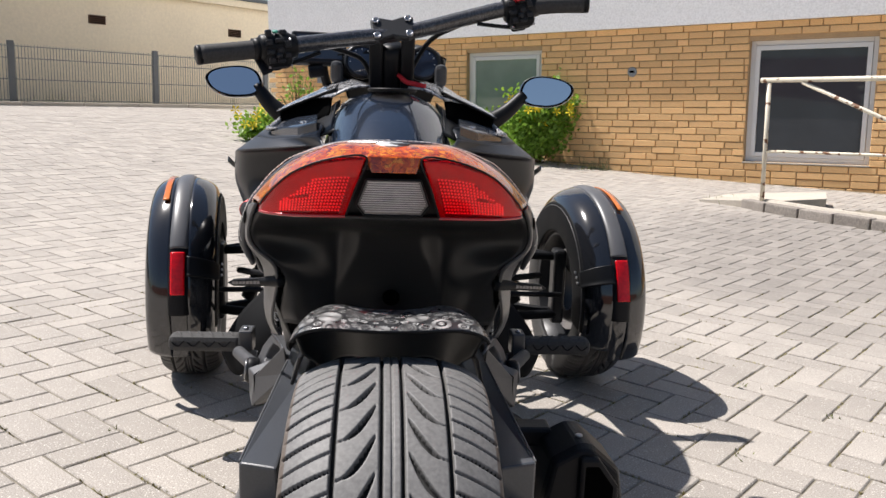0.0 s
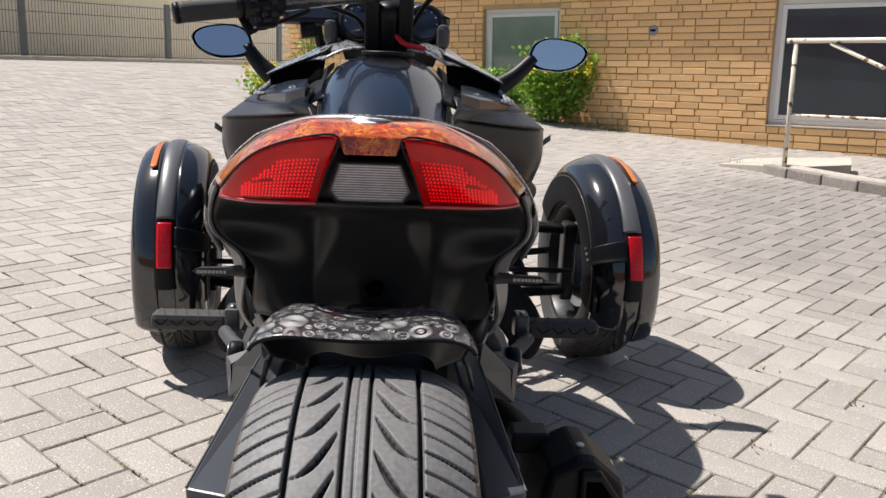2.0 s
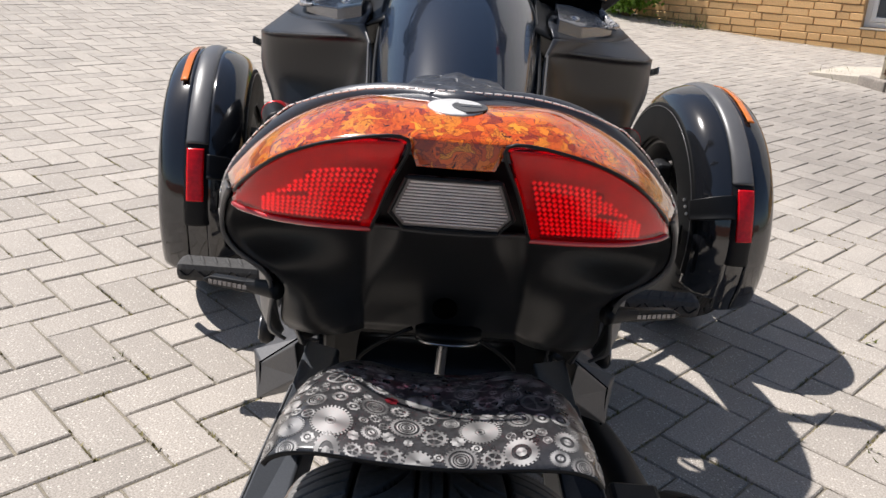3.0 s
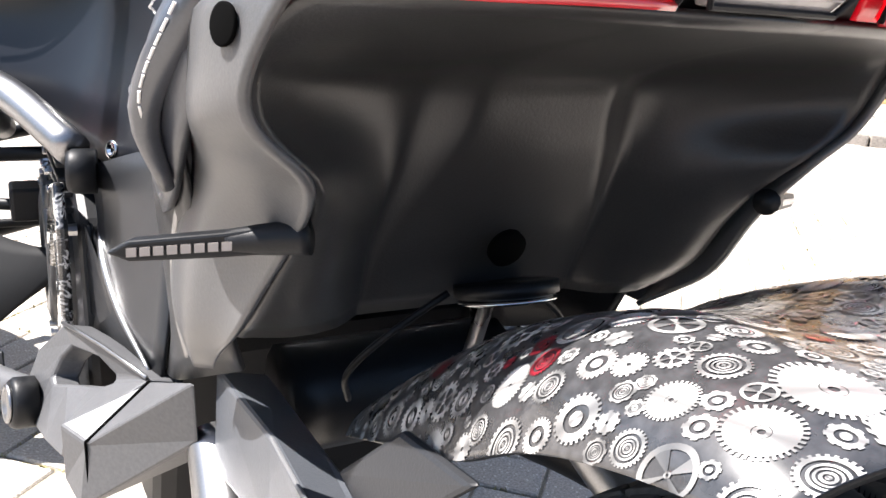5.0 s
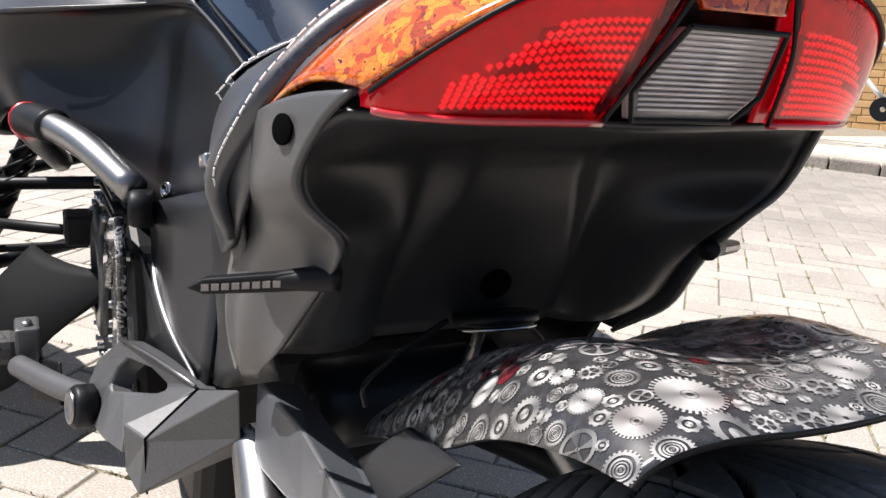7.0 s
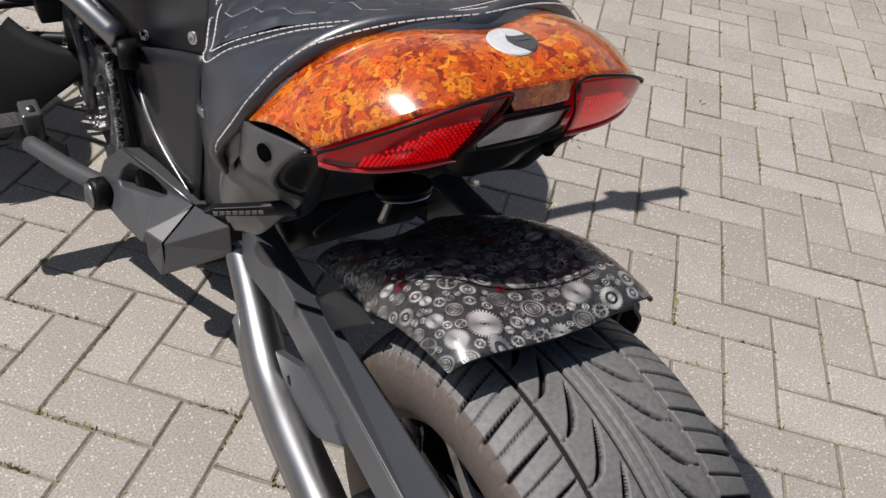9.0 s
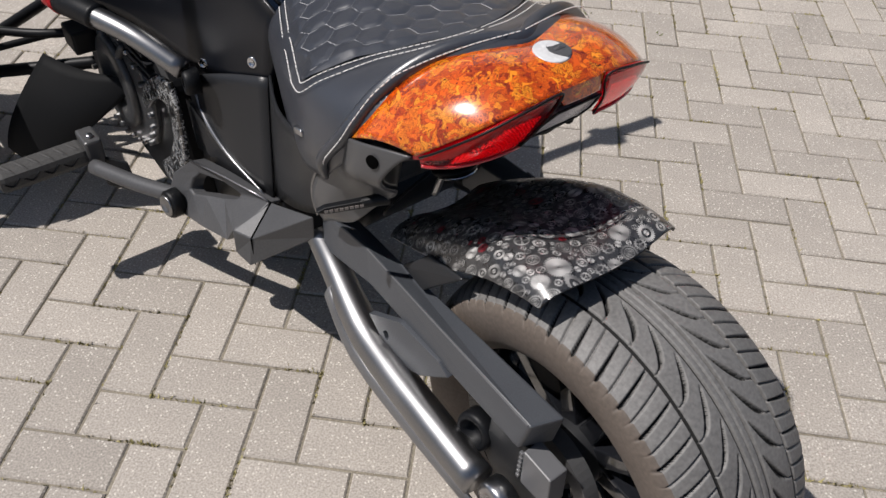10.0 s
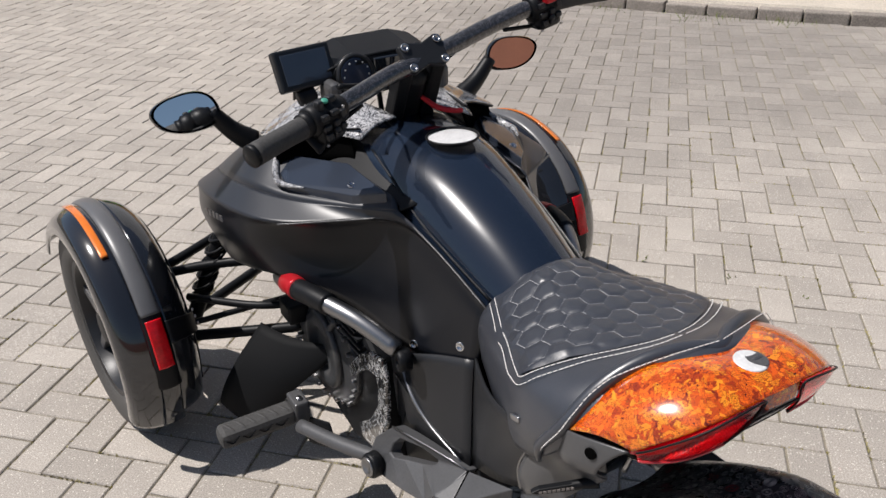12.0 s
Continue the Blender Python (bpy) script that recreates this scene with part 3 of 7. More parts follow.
def window(n, x0, z0, x1, z1):
    """A white plastic window set back in its opening, with sash, pane and sill."""
    root = tagged(new("window_%d" % n), "white plastic window with a dark pane", "window", kind="structure")
    root.matrix_basis = HOUSE

    def bar(name, lo, hi, material=M_WHITE, lab="", bevel=0.004):
        ob = mesh_ob(name, box_bm(lo, hi, bevel), material, root, lab)
        return ob
    y0, y1, w = 0.075, 0.13, 0.055
    bar("window_frame", (x0, y0, z0), (x0 + w, y1, z1))
    bar("window_frame", (x1 - w, y0, z0), (x1, y1, z1))
    bar("window_frame", (x0 + w, y0, z0), (x1 - w, y1, z0 + w))
    bar("window_frame", (x0 + w, y0, z1 - w), (x1 - w, y1, z1))
    a, b, c, d = x0 + w + 0.003, x1 - w - 0.003, z0 + w + 0.003, z1 - w - 0.003
    v = 0.05
    bar("sash", (a, y0 - 0.014, c), (a + v, y1 - 0.02, d))
    bar("sash", (b - v, y0 - 0.014, c), (b, y1 - 0.02, d))
    bar("sash", (a + v, y0 - 0.014, c), (b - v, y1 - 0.02, c + v))
    bar("sash", (a + v, y0 - 0.014, d - v), (b - v, y1 - 0.02, d))
    pane = bar("pane", (a + v - 0.005, y0 + 0.01, c + v - 0.005), (b - v + 0.005, y0 + 0.018, d - v + 0.005), M_PANELIGHT if n == 1 else M_PANE, "window pane coloured pale green for its reflection and curtain" if n == 1 else "dark window pane", 0)
    bar("window_sill", (x0 - 0.01, -0.022, z0 - 0.020), (x1 + 0.01, y0 + 0.01, z0 - 0.003), M_CONCRETE, "pale window sill")
    bar("curtain", (x0 + 0.02, 0.45, z0), (x0 + 0.02 + (x1 - x0) * 0.42, 0.46, z1), M_CURTAIN, "pale curtain behind the pane", 0)
    return root


for k, w in enumerate(WIN):
    window(k + 1, *w)

vent = tagged(new("wall_vent"), "round grey metal vent in the brick wall", "vent")
vent.matrix_basis = HOUSE @ Matrix.Translation((-0.64, -0.004, 1.335))
bm = ring_bm([(0.0, 0.001), (0.0, 0.055), (0.010, 0.062), (0.014, 0.055), (0.010, 0.03), (0.010, 0.001)], 28, m=Vector((0, -1, 0)).to_track_quat('X', 'Z').to_matrix().to_4x4())
part("vent_ring", bm, M_ZINC, vent, smooth=True)
# the slot's shade is a black plate on the vent
part("vent_slot", box_bm((-0.035, -0.014, -0.012), (0.03, -0.010, 0.016), 0.002), M_HOLE, vent, "black plate in place of the slot's shade")
sw = tagged(new("wall_box"), "small grey box on the brick wall", "wall box")
sw.matrix_basis = HOUSE @ Matrix.Translation((-5.9, 0.0, 1.36))
part("box", box_bm((-0.06, -0.04, -0.08), (0.06, 0.01, 0.08), 0.01), M_ZINC, sw)

# ---- beige wall, roof edge and fence at the far side ----
FENCE = Matrix.Translation((-5.616, 12.267, 0.0)) @ Euler((0, 0, radians(48))).to_matrix().to_4x4()
bm = box_bm((-20, 1.5, -0.3), (18, 1.9, 2.60))
bmesh.ops.transform(bm, matrix=FENCE, verts=bm.verts)
wall_beige = tagged(mesh_ob("wall_beige", bm, M_BEIGE), "stained beige rendered wall behind the fence", "wall", kind="structure")
roof = tagged(new("flat_roof"), "flat roof edge with dark flashing on the beige wall", "roof", kind="structure")
roof.matrix_basis = FENCE
part("fascia", box_bm((-20, 1.38, 2.60), (18, 1.95, 2.74), 0.01), M_BEIGE, roof)
part("flashing", box_bm((-20, 1.34, 2.74), (18, 8.0, 2.81), 0.008), M_ZINCDARK, roof, "dark grey metal flashing")
for x in (-0.75, 1.75, 4.9, -4.2):
    g = tagged(new("air_grille"), "dark rectangular air grille in the beige wall", "air grille", "air grilles in the beige wall")
    g.matrix_basis = FENCE @ Matrix.Translation((x + 0.55, 1.495, 2.055))
    part("grille_frame", box_bm((-0.17, -0.012, -0.08), (0.17, 0.004, 0.08), 0.006), M_RUSTDARK, g)
    for k in range(4):
        part("slat", box_bm((-0.15, -0.022, -0.062 + 0.034 * k), (0.15, -0.012, -0.045 + 0.034 * k), 0.003), M_HOLE, g)
fence = tagged(new("mesh_fence"), "grey steel double wire mesh fence with square posts", "fence")
fence.matrix_basis = FENCE
FH = 0.92
wire_v = box_bm((-0.003, -0.003, 0), (0.003, 0.003, 1))
me_v = bpy.data.meshes.new("wire")
wire_v.to_mesh(me_v)
wire_v.free()
me_v.materials.append(M_FENCE)
for k in range(-5, 7):
    x = 2.52 * k
    gx = FENCE @ Vector((x, 0, 0))
    z = rise(gx.x, gx.y) - 0.02
    part("post", box_bm((x - 0.045, 0.004, z - 0.1), (x + 0.045, 0.064, z + FH + 0.08), 0.005), M_FENCE, fence, "grey square fence post")
    bm = bmesh.new()
    for j in range(48):
        xx = x + 0.05 + j * 0.0505
        tube_bm([(xx, 0, z + 0.04), (xx, 0, z + FH + 0.03)], 0.0045, 4, bm=bm, smooth=False)
    for h in (0.10, 0.42, 0.74, FH):
        for yy in (-0.008, 0.008):
            tube_bm([(x, yy, z + h), (x + 2.5, yy, z + h)], 0.0055, 4, bm=bm, smooth=False)
    tagged(part("wire_mesh", bm, M_FENCE, fence, "welded wire mesh panel"), kind="stuff")
bm = bmesh.new()
for k in range(-12, 16):
    x = k * 1.0
    gx = FENCE @ Vector((x, -0.2, 0))
    z = rise(gx.x, gx.y)
    b2 = box_bm((x, -0.26, z - 0.15), (x + 0.98, -0.16, z + 0.06), 0.012, FENCE)
    me = bpy.data.meshes.new("t")
    b2.to_mesh(me)
    b2.free()
    bm.from_mesh(me)
    bpy.data.meshes.remove(me)
fence_kerb = tagged(mesh_ob("kerb_fence", bm, M_CONCRETE), "low concrete kerb along the fence", "kerb", kind="structure")
# unseen plain wall added to close the yard behind, for mirrors and panes to reflect
bm = box_bm((-30, -16.4, -0.5), (30, -16.0, 2.3))
wall_back = tagged(mesh_ob("wall_back", bm, M_REDWALL), "unseen plain red-brown wall added to close the yard in reflections", "wall", kind="structure")

# ---- raised strip beside the house, with kerb stones, slab, rail ----
KERB = [Vector((3.27, 5.85)), Vector((3.40, 5.38)), Vector((3.75, 4.69)), Vector((4.37, 3.66)), Vector((5.05, 2.74)), Vector((7.28, -0.3))]
bm = prism_bm([(x, y, 0) for x, y in [(4.12, 4.18), (4.43, 3.69), (5.11, 2.77), (7.34, -0.27), (13.0, 1.5), (9.5, 4.25)]], (0, 0, -0.3), (0, 0, 0.085))
bmesh.ops.recalc_face_normals(bm, faces=bm.faces)
strip_ground = tagged(mesh_ob("pavement_strip", bm, M_CONCRETE), "raised pale concrete strip along the house", "pavement", kind="structure")
bm = prism_bm([(x, y, 0) for x, y in [(3.33, 5.88), (3.46, 5.41), (3.81, 4.72), (4.12, 4.18), (9.5, 4.25), (4.6, 8.0), (3.70, 7.4)]], (0, 0, -0.35), (0, 0, -0.16))
bmesh.ops.recalc_face_normals(bm, faces=bm.faces)
well_ground = tagged(mesh_ob("pavement_well", bm, M_SAND), "lower sandy strip between kerb and house wall", "pavement", kind="structure")
# pale mortar bed behind the kerb stones
edge = bez([(p.x + 0.085, p.y + 0.045, 0.042) for p in KERB[:5]], 10)
mortar_bed = tagged(mesh_ob("trim_mortar_bed", tube_bm(edge, 0.062, 6, smooth=False), M_CONCRETE), "crumbling pale mortar bed behind the kerb", "trim", kind="structure")
kerb = tagged(new("kerb"), "dark worn kerb stones along the raised strip", "kerb", kind="structure")
line = bez([(p.x, p.y, 0) for p in KERB], 12)
acc, last, kn = 0.0, line[0], 0
rng = random.Random(5)
for p in line[1:]:
    if (p - last).length > 0.30:
        d = (p - last)
        ang = math.atan2(d.y, d.x)
        m = Matrix.Translation((last + p) / 2) @ Euler((0, 0, ang)).to_matrix().to_4x4()
        L = d.length / 2 - 0.006
        part("kerb_stone", box_bm((-L, -0.055, -0.25), (L, 0.055, 0.075 + rng.uniform(-0.006, 0.006)), 0.012, m), M_KERB, kerb)
        last = p
slab = tagged(mesh_ob("step_slab", prism_bm([(2.98, 6.19, 0.0), (3.51, 6.75, 0.0), (4.21, 6.21, 0.10), (3.88, 5.61, 0.10), (3.42, 5.59, 0.07)], (0, 0, -0.15), (0, 0, 0.02)), M_CONCRETE), "pale concrete slab in front of the window", "slab", kind="structure")
rail = tagged(new("pipe_railing"), "rusty white painted pipe railing", "railing")
RB = Vector((3.34, 5.69, 0.05))
part("post", tube_bm([RB, RB + HU * 1.04], 0.019, 12, smooth=False), M_RUSTPAINT, rail, smooth=True)
part("post", tube_bm([RB + HD * 2.6, RB + HD * 2.6 + HU * 1.04], 0.019, 12, smooth=False), M_RUSTPAINT, rail, smooth=True)
part("top_rail", tube_bm([RB + HU * 1.06 - HD * 0.07, RB + HU * 1.06 + HD * 2.7], 0.021, 12, smooth=False), M_RUSTPAINT, rail, smooth=True)
part("mid_rail", tube_bm([RB + HU * 0.46, RB + HU * 0.44 + HD * 2.6], 0.013, 10, smooth=False), M_RUSTPAINT, rail, smooth=True)
part("brace", tube_bm([RB + HU * 1.04 + HD * 0.26, RB + HU * 0.34 + HD * 1.75], 0.017, 10, smooth=False), M_RUSTPAINT, rail, smooth=True)


# ---- a bicycle leaning by the house ----
def bicycle(m):
    root = tagged(new("bicycle"), "white bicycle leaning near the brick wall", "bicycle")
    root.matrix_basis = m
    for x, nm in ((0.0, "front_wheel"), (1.05, "rear_wheel")):
        w = part(nm, ring_bm([(-0.012, 0.305), (-0.012, 0.318), (0.012, 0.318), (0.012, 0.305), (-0.012, 0.305)], 44, m=Matrix.Translation((x, 0, 0.345)) @ Euler((0, 0, radians(90))).to_matrix().to_4x4()), M_STEEL, root, "bare metal rim", True)
        part("tyre", ring_bm([(-0.016, 0.318), (-0.019, 0.332), (0, 0.345), (0.019, 0.332), (0.016, 0.318)], 44, m=Matrix.Translation((x, 0, 0.345)) @ Euler((0, 0, radians(90))).to_matrix().to_4x4()), M_BLACK, w, smooth=True)
        bm = bmesh.new()
        for k in range(16):
            a = 2 * math.pi * k / 16
            tube_bm([(x, 0.01 * (-1) ** k, 0.345), (x + 0.306 * math.cos(a), 0, 0.345 + 0.306 * math.sin(a))], 0.0018, 4, bm=bm, smooth=False)
        part("spokes", bm, M_STEEL, w)
    fr = part("frame", tube_bm([(0.14, 0, 0.82), (0.62, 0, 0.38)], 0.019), M_WHITE, root, "white frame", True)
    for a, b, r in (((0.17, 0, 0.74), (0.78, 0, 0.80), 0.016), ((0.62, 0, 0.30), (0.80, 0, 0.92), 0.016), ((0.62, 0, 0.30), (1.05, 0.05, 0.345), 0.010), ((0.78, 0, 0.78), (1.05, 0.05, 0.345), 0.009)):
        part("frame_bar", tube_bm([a, b], r, 10, smooth=False), M_WHITE, fr, smooth=True)
    part("fork", tube_bm([(0.18, 0, 0.95), (0.12, 0, 0.68), (0.04, 0.05, 0.50), (0.0, 0.05, 0.345)], 0.014), M_WHITE, root, smooth=True)
    part("fork_leg", tube_bm([(0.12, 0, 0.68), (0.04, -0.05, 0.50), (0.0, -0.05, 0.345)], 0.012), M_WHITE, root, smooth=True)
    part("handlebar", tube_bm([(0.30, -0.30, 1.02), (0.20, -0.2, 1.05), (0.17, 0, 1.02), (0.20, 0.2, 1.05), (0.30, 0.30, 1.02)], 0.012), M_BLACK, root, smooth=True)
    solid("saddle", prism_bm([(0.70, -0.03, 0.95), (0.95, -0.09, 0.96), (0.98, 0, 0.96), (0.95, 0.09, 0.96), (0.70, 0.03, 0.95)], (0, 0, 0), (0, 0, 0.04)), M_BLACK, root, bevel=0.012)
    part("chain_wheel", ring_bm([(-0.01, 0.02), (-0.01, 0.09), (0.01, 0.09), (0.01, 0.02)], 24, m=Matrix.Translation((0.62, -0.06, 0.30)) @ Euler((0, 0, radians(90))).to_matrix().to_4x4()), M_BLACK, root)


trike = tagged(new("motor_trike"), "black three-wheeled motor trike with an orange printed tail", "motor trike")
trike.matrix_basis = pose(0, 1.05, 0, 0, 0, -0.35) @ pose(0, -1.05, 0)


# ---- tyres ----
def tyre_bm(r, w, rim, n_round, n_across, wide):
    """A tyre with a directional tread cut into its surface."""
    half = w / 2
    prof = []
    for k in range(n_across + 1):
        v = (k / n_across * 2 - 1)
        prof.append((v * half * 0.97, r - 0.022 * abs(v) ** 3.4))
    side = [(half * 1.0, r * 0.93 - 0.006), (half * 1.03, (r + rim) / 2 + 0.01), (half * 0.99, rim + 0.018), (half * 0.9, rim + 0.004), (half * 0.84, rim - 0.004)]
    full = [(-x, q) for x, q in reversed(side)] + prof + side
    lo, hi = len(side), len(side) + n_across
    bm = bmesh.new()
    rows, deep = [], []
    pitch = wide
    for k in range(n_round):
        a = 2 * math.pi * k / n_round
        u = a * r
        row, cuts = [], []
        for i, (x, q) in enumerate(full):
            cut = 0.0
            if lo <= i <= hi:
                v = abs(x) / half
                uu = u if x > 0 else u + pitch * 0.5
                g, f = (v - 0.555) / 0.445, (v - 0.10) / 0.42

                def groove(d, w, depth):
                    return depth * min(1.0, max(0.0, (w - abs(d)) / 0.0018 + 0.5))
                ax = abs(x)
                cut = max(groove(ax - 0.098 * half, 0.0018, 0.008), groove(ax - 0.53 * half, 0.0021, 0.009), groove(ax, 0.0008, 0.003))
                if g > 0:
                    ph = (uu - 0.018 * g) % pitch
                    cut = max(cut, groove(ph - pitch * 0.25, 0.0010 + 0.0017 * g, 0.009), groove(ph - pitch * 0.75, 0.0011, 0.006))
                elif 0 < f < 1:
                    sl = 1.0 / math.sqrt(1 + (pitch * 1.5 * 2.0 * (1 - f) / (0.42 * half)) ** 2)
                    ph = (uu + pitch * 1.5 * (1 - f) ** 2.0) % pitch
                    if f > 0.12:
                        cut = max(cut, groove((ph - pitch * 0.5) * sl, 0.0030 * math.sin(math.pi * min(1.0, (f - 0.12) / 0.70)) ** 0.8 if f < 0.82 else 0.0004, 0.009))
            row.append(bm.verts.new((x, (q - cut) * math.cos(a), (q - cut) * math.sin(a))))
            cuts.append(cut)
        rows.append(row)
        deep.append(cuts)
    for k in range(n_round):
        kk = (k + 1) % n_round
        p, q = rows[k], rows[kk]
        for i in range(len(full) - 1):
            f = bm.faces.new((p[i], p[i + 1], q[i + 1], q[i]))
            if i < lo or i >= hi:
                f.material_index = 2
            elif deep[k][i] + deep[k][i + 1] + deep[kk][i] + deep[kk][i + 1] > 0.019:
                # deep groove faces take the painted shade colour
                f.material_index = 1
    return bm


# rear wheel
REAR = (0.0, -0.31, 0.284)
rear_wheel = part("rear_wheel", ring_bm([(-0.095, 0.186), (-0.098, 0.205), (-0.085, 0.196), (-0.06, 0.172), (0.06, 0.172), (0.085, 0.196), (0.098, 0.205), (0.095, 0.186), (0.06, 0.16), (-0.06, 0.16), (-0.095, 0.186)], 64), M_GLOSS, trike, "gloss black alloy rear rim", True)
rear_wheel.matrix_basis = pose(*REAR)
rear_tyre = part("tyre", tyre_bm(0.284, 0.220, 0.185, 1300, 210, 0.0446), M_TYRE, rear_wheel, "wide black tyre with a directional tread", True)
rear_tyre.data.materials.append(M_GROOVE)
rear_tyre.data.materials.append(M_SIDEWALL)
for k in range(10):
    a = 2 * math.pi * k / 10
    d = Vector((0, math.cos(a), math.sin(a)))
    t = Vector((0, -math.sin(a), math.cos(a)))
    solid("spoke", prism_bm([d * 0.05 + t * 0.016, d * 0.165 + t * 0.010, d * 0.165 - t * 0.010, d * 0.05 - t * 0.016], (-0.05, 0, 0), (-0.02, 0, 0)), M_GLOSS, rear_wheel)
part("hub", ring_bm([(-0.11, 0.0001), (-0.11, 0.03), (-0.06, 0.055), (0.06, 0.055), (0.11, 0.03), (0.11, 0.0001)], 32), M_SATIN, rear_wheel, smooth=True)
bm = ring_bm([(-0.118, 0.075), (-0.118, 0.10), (-0.095, 0.10), (-0.095, 0.075), (-0.118, 0.075)], 56)
part("belt_pulley", bm, M_GREY, rear_wheel)

# swing arm: two beams with lower tubes and axle ends
swing = part("swing_arm", tube_bm([(-0.10, 0.20, 0.40), (0.10, 0.20, 0.40)], 0.045), M_SATIN, trike, "satin black swing arm", True)
for s in (-1, 1):
    prof = [(0.120, 0.17, 0.440), (0.160, 0.165, 0.452), (0.164, 0.16, 0.375), (0.12, 0.16, 0.37)]
    mid = [(0.124, 0.036, 0.448), (0.157, 0.045, 0.461), (0.162, 0.03, 0.400), (0.124, 0.02, 0.395)]
    end = [(0.126, -0.341, 0.461), (0.171, -0.326, 0.461), (0.173, -0.314, 0.404), (0.126, -0.332, 0.400)]
    bm = bmesh.new()
    vs = [[bm.verts.new((p[0] * s, p[1], p[2])) for p in row] for row in (prof, mid, end)]
    for a, b in zip(vs, vs[1:]):
        for i in range(4):
            bm.faces.new((a[i], a[(i + 1) % 4], b[(i + 1) % 4], b[i]))
    bm.faces.new(vs[0])
    bm.faces.new(vs[-1])
    solid("upper_beam", bm, M_ARM, swing, bevel=0.0035)
    part("lower_tube", tube_bm([(0.156 * s, 0.19, 0.385), (0.160 * s, 0.135, 0.352), (0.170 * s, 0.065, 0.318), (0.177 * s, 0.015, 0.304), (0.184 * s, -0.06, 0.300), (0.190 * s, -0.16, 0.299), (0.196 * s, -0.275, 0.298)], [0.021, 0.024, 0.0265, 0.0275, 0.0280, 0.0280, 0.0260], 24), M_SILVER, swing, "satin silver steel tube", True)
    part("beam_edge", tube_bm([(0.1568 * s, 0.043, 0.4607), (0.1707 * s, -0.322, 0.4607)], 0.0013, 6, 2), M_RIDGE, swing, "worn bright edge of the beam")
    web = [(0.020, 0.352), (-0.060, 0.405), (-0.150, 0.408), (-0.172, 0.395), (-0.110, 0.335), (-0.040, 0.302)]
    eye = [(-0.018, 0.345), (-0.022, 0.352), (-0.028, 0.354), (-0.031, 0.346), (-0.030, 0.336), (-0.024, 0.334)]
    solid("gusset", frame_bm([(0.172 * s, y, z) for y, z in web], [(0.172 * s, y, z) for y, z in eye], (-0.010 * s, 0, 0)), M_ARM, swing, "flat web with a slot between beam and tube", bevel=0.0015)
    plate = [(-0.250, 0.398), (-0.335, 0.398), (-0.372, 0.372), (-0.380, 0.300), (-0.345, 0.258), (-0.285, 0.258), (-0.245, 0.300)]
    axle = solid("axle_plate", prism_bm([(0.142 * s, y, z) for y, z in plate], (0, 0, 0), (0.018 * s, 0, 0)), M_SATIN, swing)
    blk = solid("adjuster_block", prism_bm([(0.140 * s, -0.322, 0.404), (0.140 * s, -0.372, 0.400), (0.140 * s, -0.376, 0.340), (0.140 * s, -0.326, 0.338)], (0, 0, 0), (0.030 * s, 0, 0)), M_RIDGE, swing, "grey metal chain adjuster block", bevel=0.002)
    for k in range(6):
        part("tooth", box_bm((min(0.166 * s, 0.171 * s), -0.3225, 0.343 + 0.010 * k), (max(0.166 * s, 0.171 * s), -0.3165, 0.348 + 0.010 * k), 0.001), M_RIDGE, blk)
    part("hub_cup", disc_bm((0.146 * s, -0.225, 0.325), (s, -0.1, 0.2), 0.030, 0.026, 28, inner=0.020), M_BLACK, swing, "black round cup beside the axle", True)
    part("stay_bolt", disc_bm((0.175 * s, -0.205, 0.312), (s, 0, 0.3), 0.010, 0.016, 6), M_STEEL, swing, "bare steel bolt")
    strip = [(0.105, 0.350), (0.060, 0.285), (0.0, 0.262), (-0.16, 0.258), (-0.29, 0.262)]
    sheet("tube_cover", [[(0.190 + 0.004 * k, y, z) for k, (y, z) in enumerate(strip)], [(0.199 + 0.003 * k, y + 0.006, z - 0.020) for k, (y, z) in enumerate(strip)], [(0.190 + 0.003 * k, y + 0.012, z - 0.042) for k, (y, z) in enumerate(strip)]], M_RIDGE, swing, "grey metal cover strip below the tube", s, thick=0.003, sub=1)
    part("axle_nut", disc_bm((0.172 * s, -0.31, 0.290), (s, 0, 0), 0.03, 0.03, 24, inner=0.014), M_STEEL, axle, "bare steel axle nut", True)

# rear mudguard, printed with gears
gs = []
for y, zr, drop, hw in ((-0.280, 0.605, 0.020, 0.120), (-0.25, 0.611, 0.030, 0.122), (-0.21, 0.611, 0.042, 0.123), (-0.17, 0.606, 0.055, 0.123), (-0.127, 0.589, 0.066, 0.121), (-0.09, 0.570, 0.066, 0.118), (-0.053, 0.546, 0.058, 0.114), (0.0, 0.508, 0.045, 0.108), (0.05, 0.468, 0.03, 0.10)):
    row = []
    dip = 0.001 + 0.005 * min(1, max(0, (y + 0.278) / 0.07))
    for u, f in ((-1, 1), (-0.95, 0.62), (-0.85, 0.28), (-0.70, 0.06), (-0.52, 0.0), (-0.34, -0.0), (-0.17, 0.0), (0, 0.0), (0.17, 0.0), (0.34, 0.0), (0.52, 0.0), (0.70, 0.06), (0.85, 0.28), (0.95, 0.62), (1, 1)):
        low = dip * max(0.0, 1 - (abs(u) / 0.50) ** 2)
        row.append((hw * u, y + 0.016 * u * u, zr - drop * f - low))
    gs.append(row)


def dense(rows, n):
    """The same sheet with smooth lines run through its points, n steps a span, both ways."""
    wide = [bez(row, n) for row in rows]
    return [list(c) for c in zip(*[bez(col, n) for col in zip(*wide)])]


GUARD = dense(gs, 6)
mudguard = sheet("rear_mudguard", GUARD, M_FILM, trike, "black rear mudguard printed with silver gears", thick=0.004, sub=0)
mudguard.data.materials.append(M_BLACK)
mudguard.modifiers["thick"].material_offset = 1
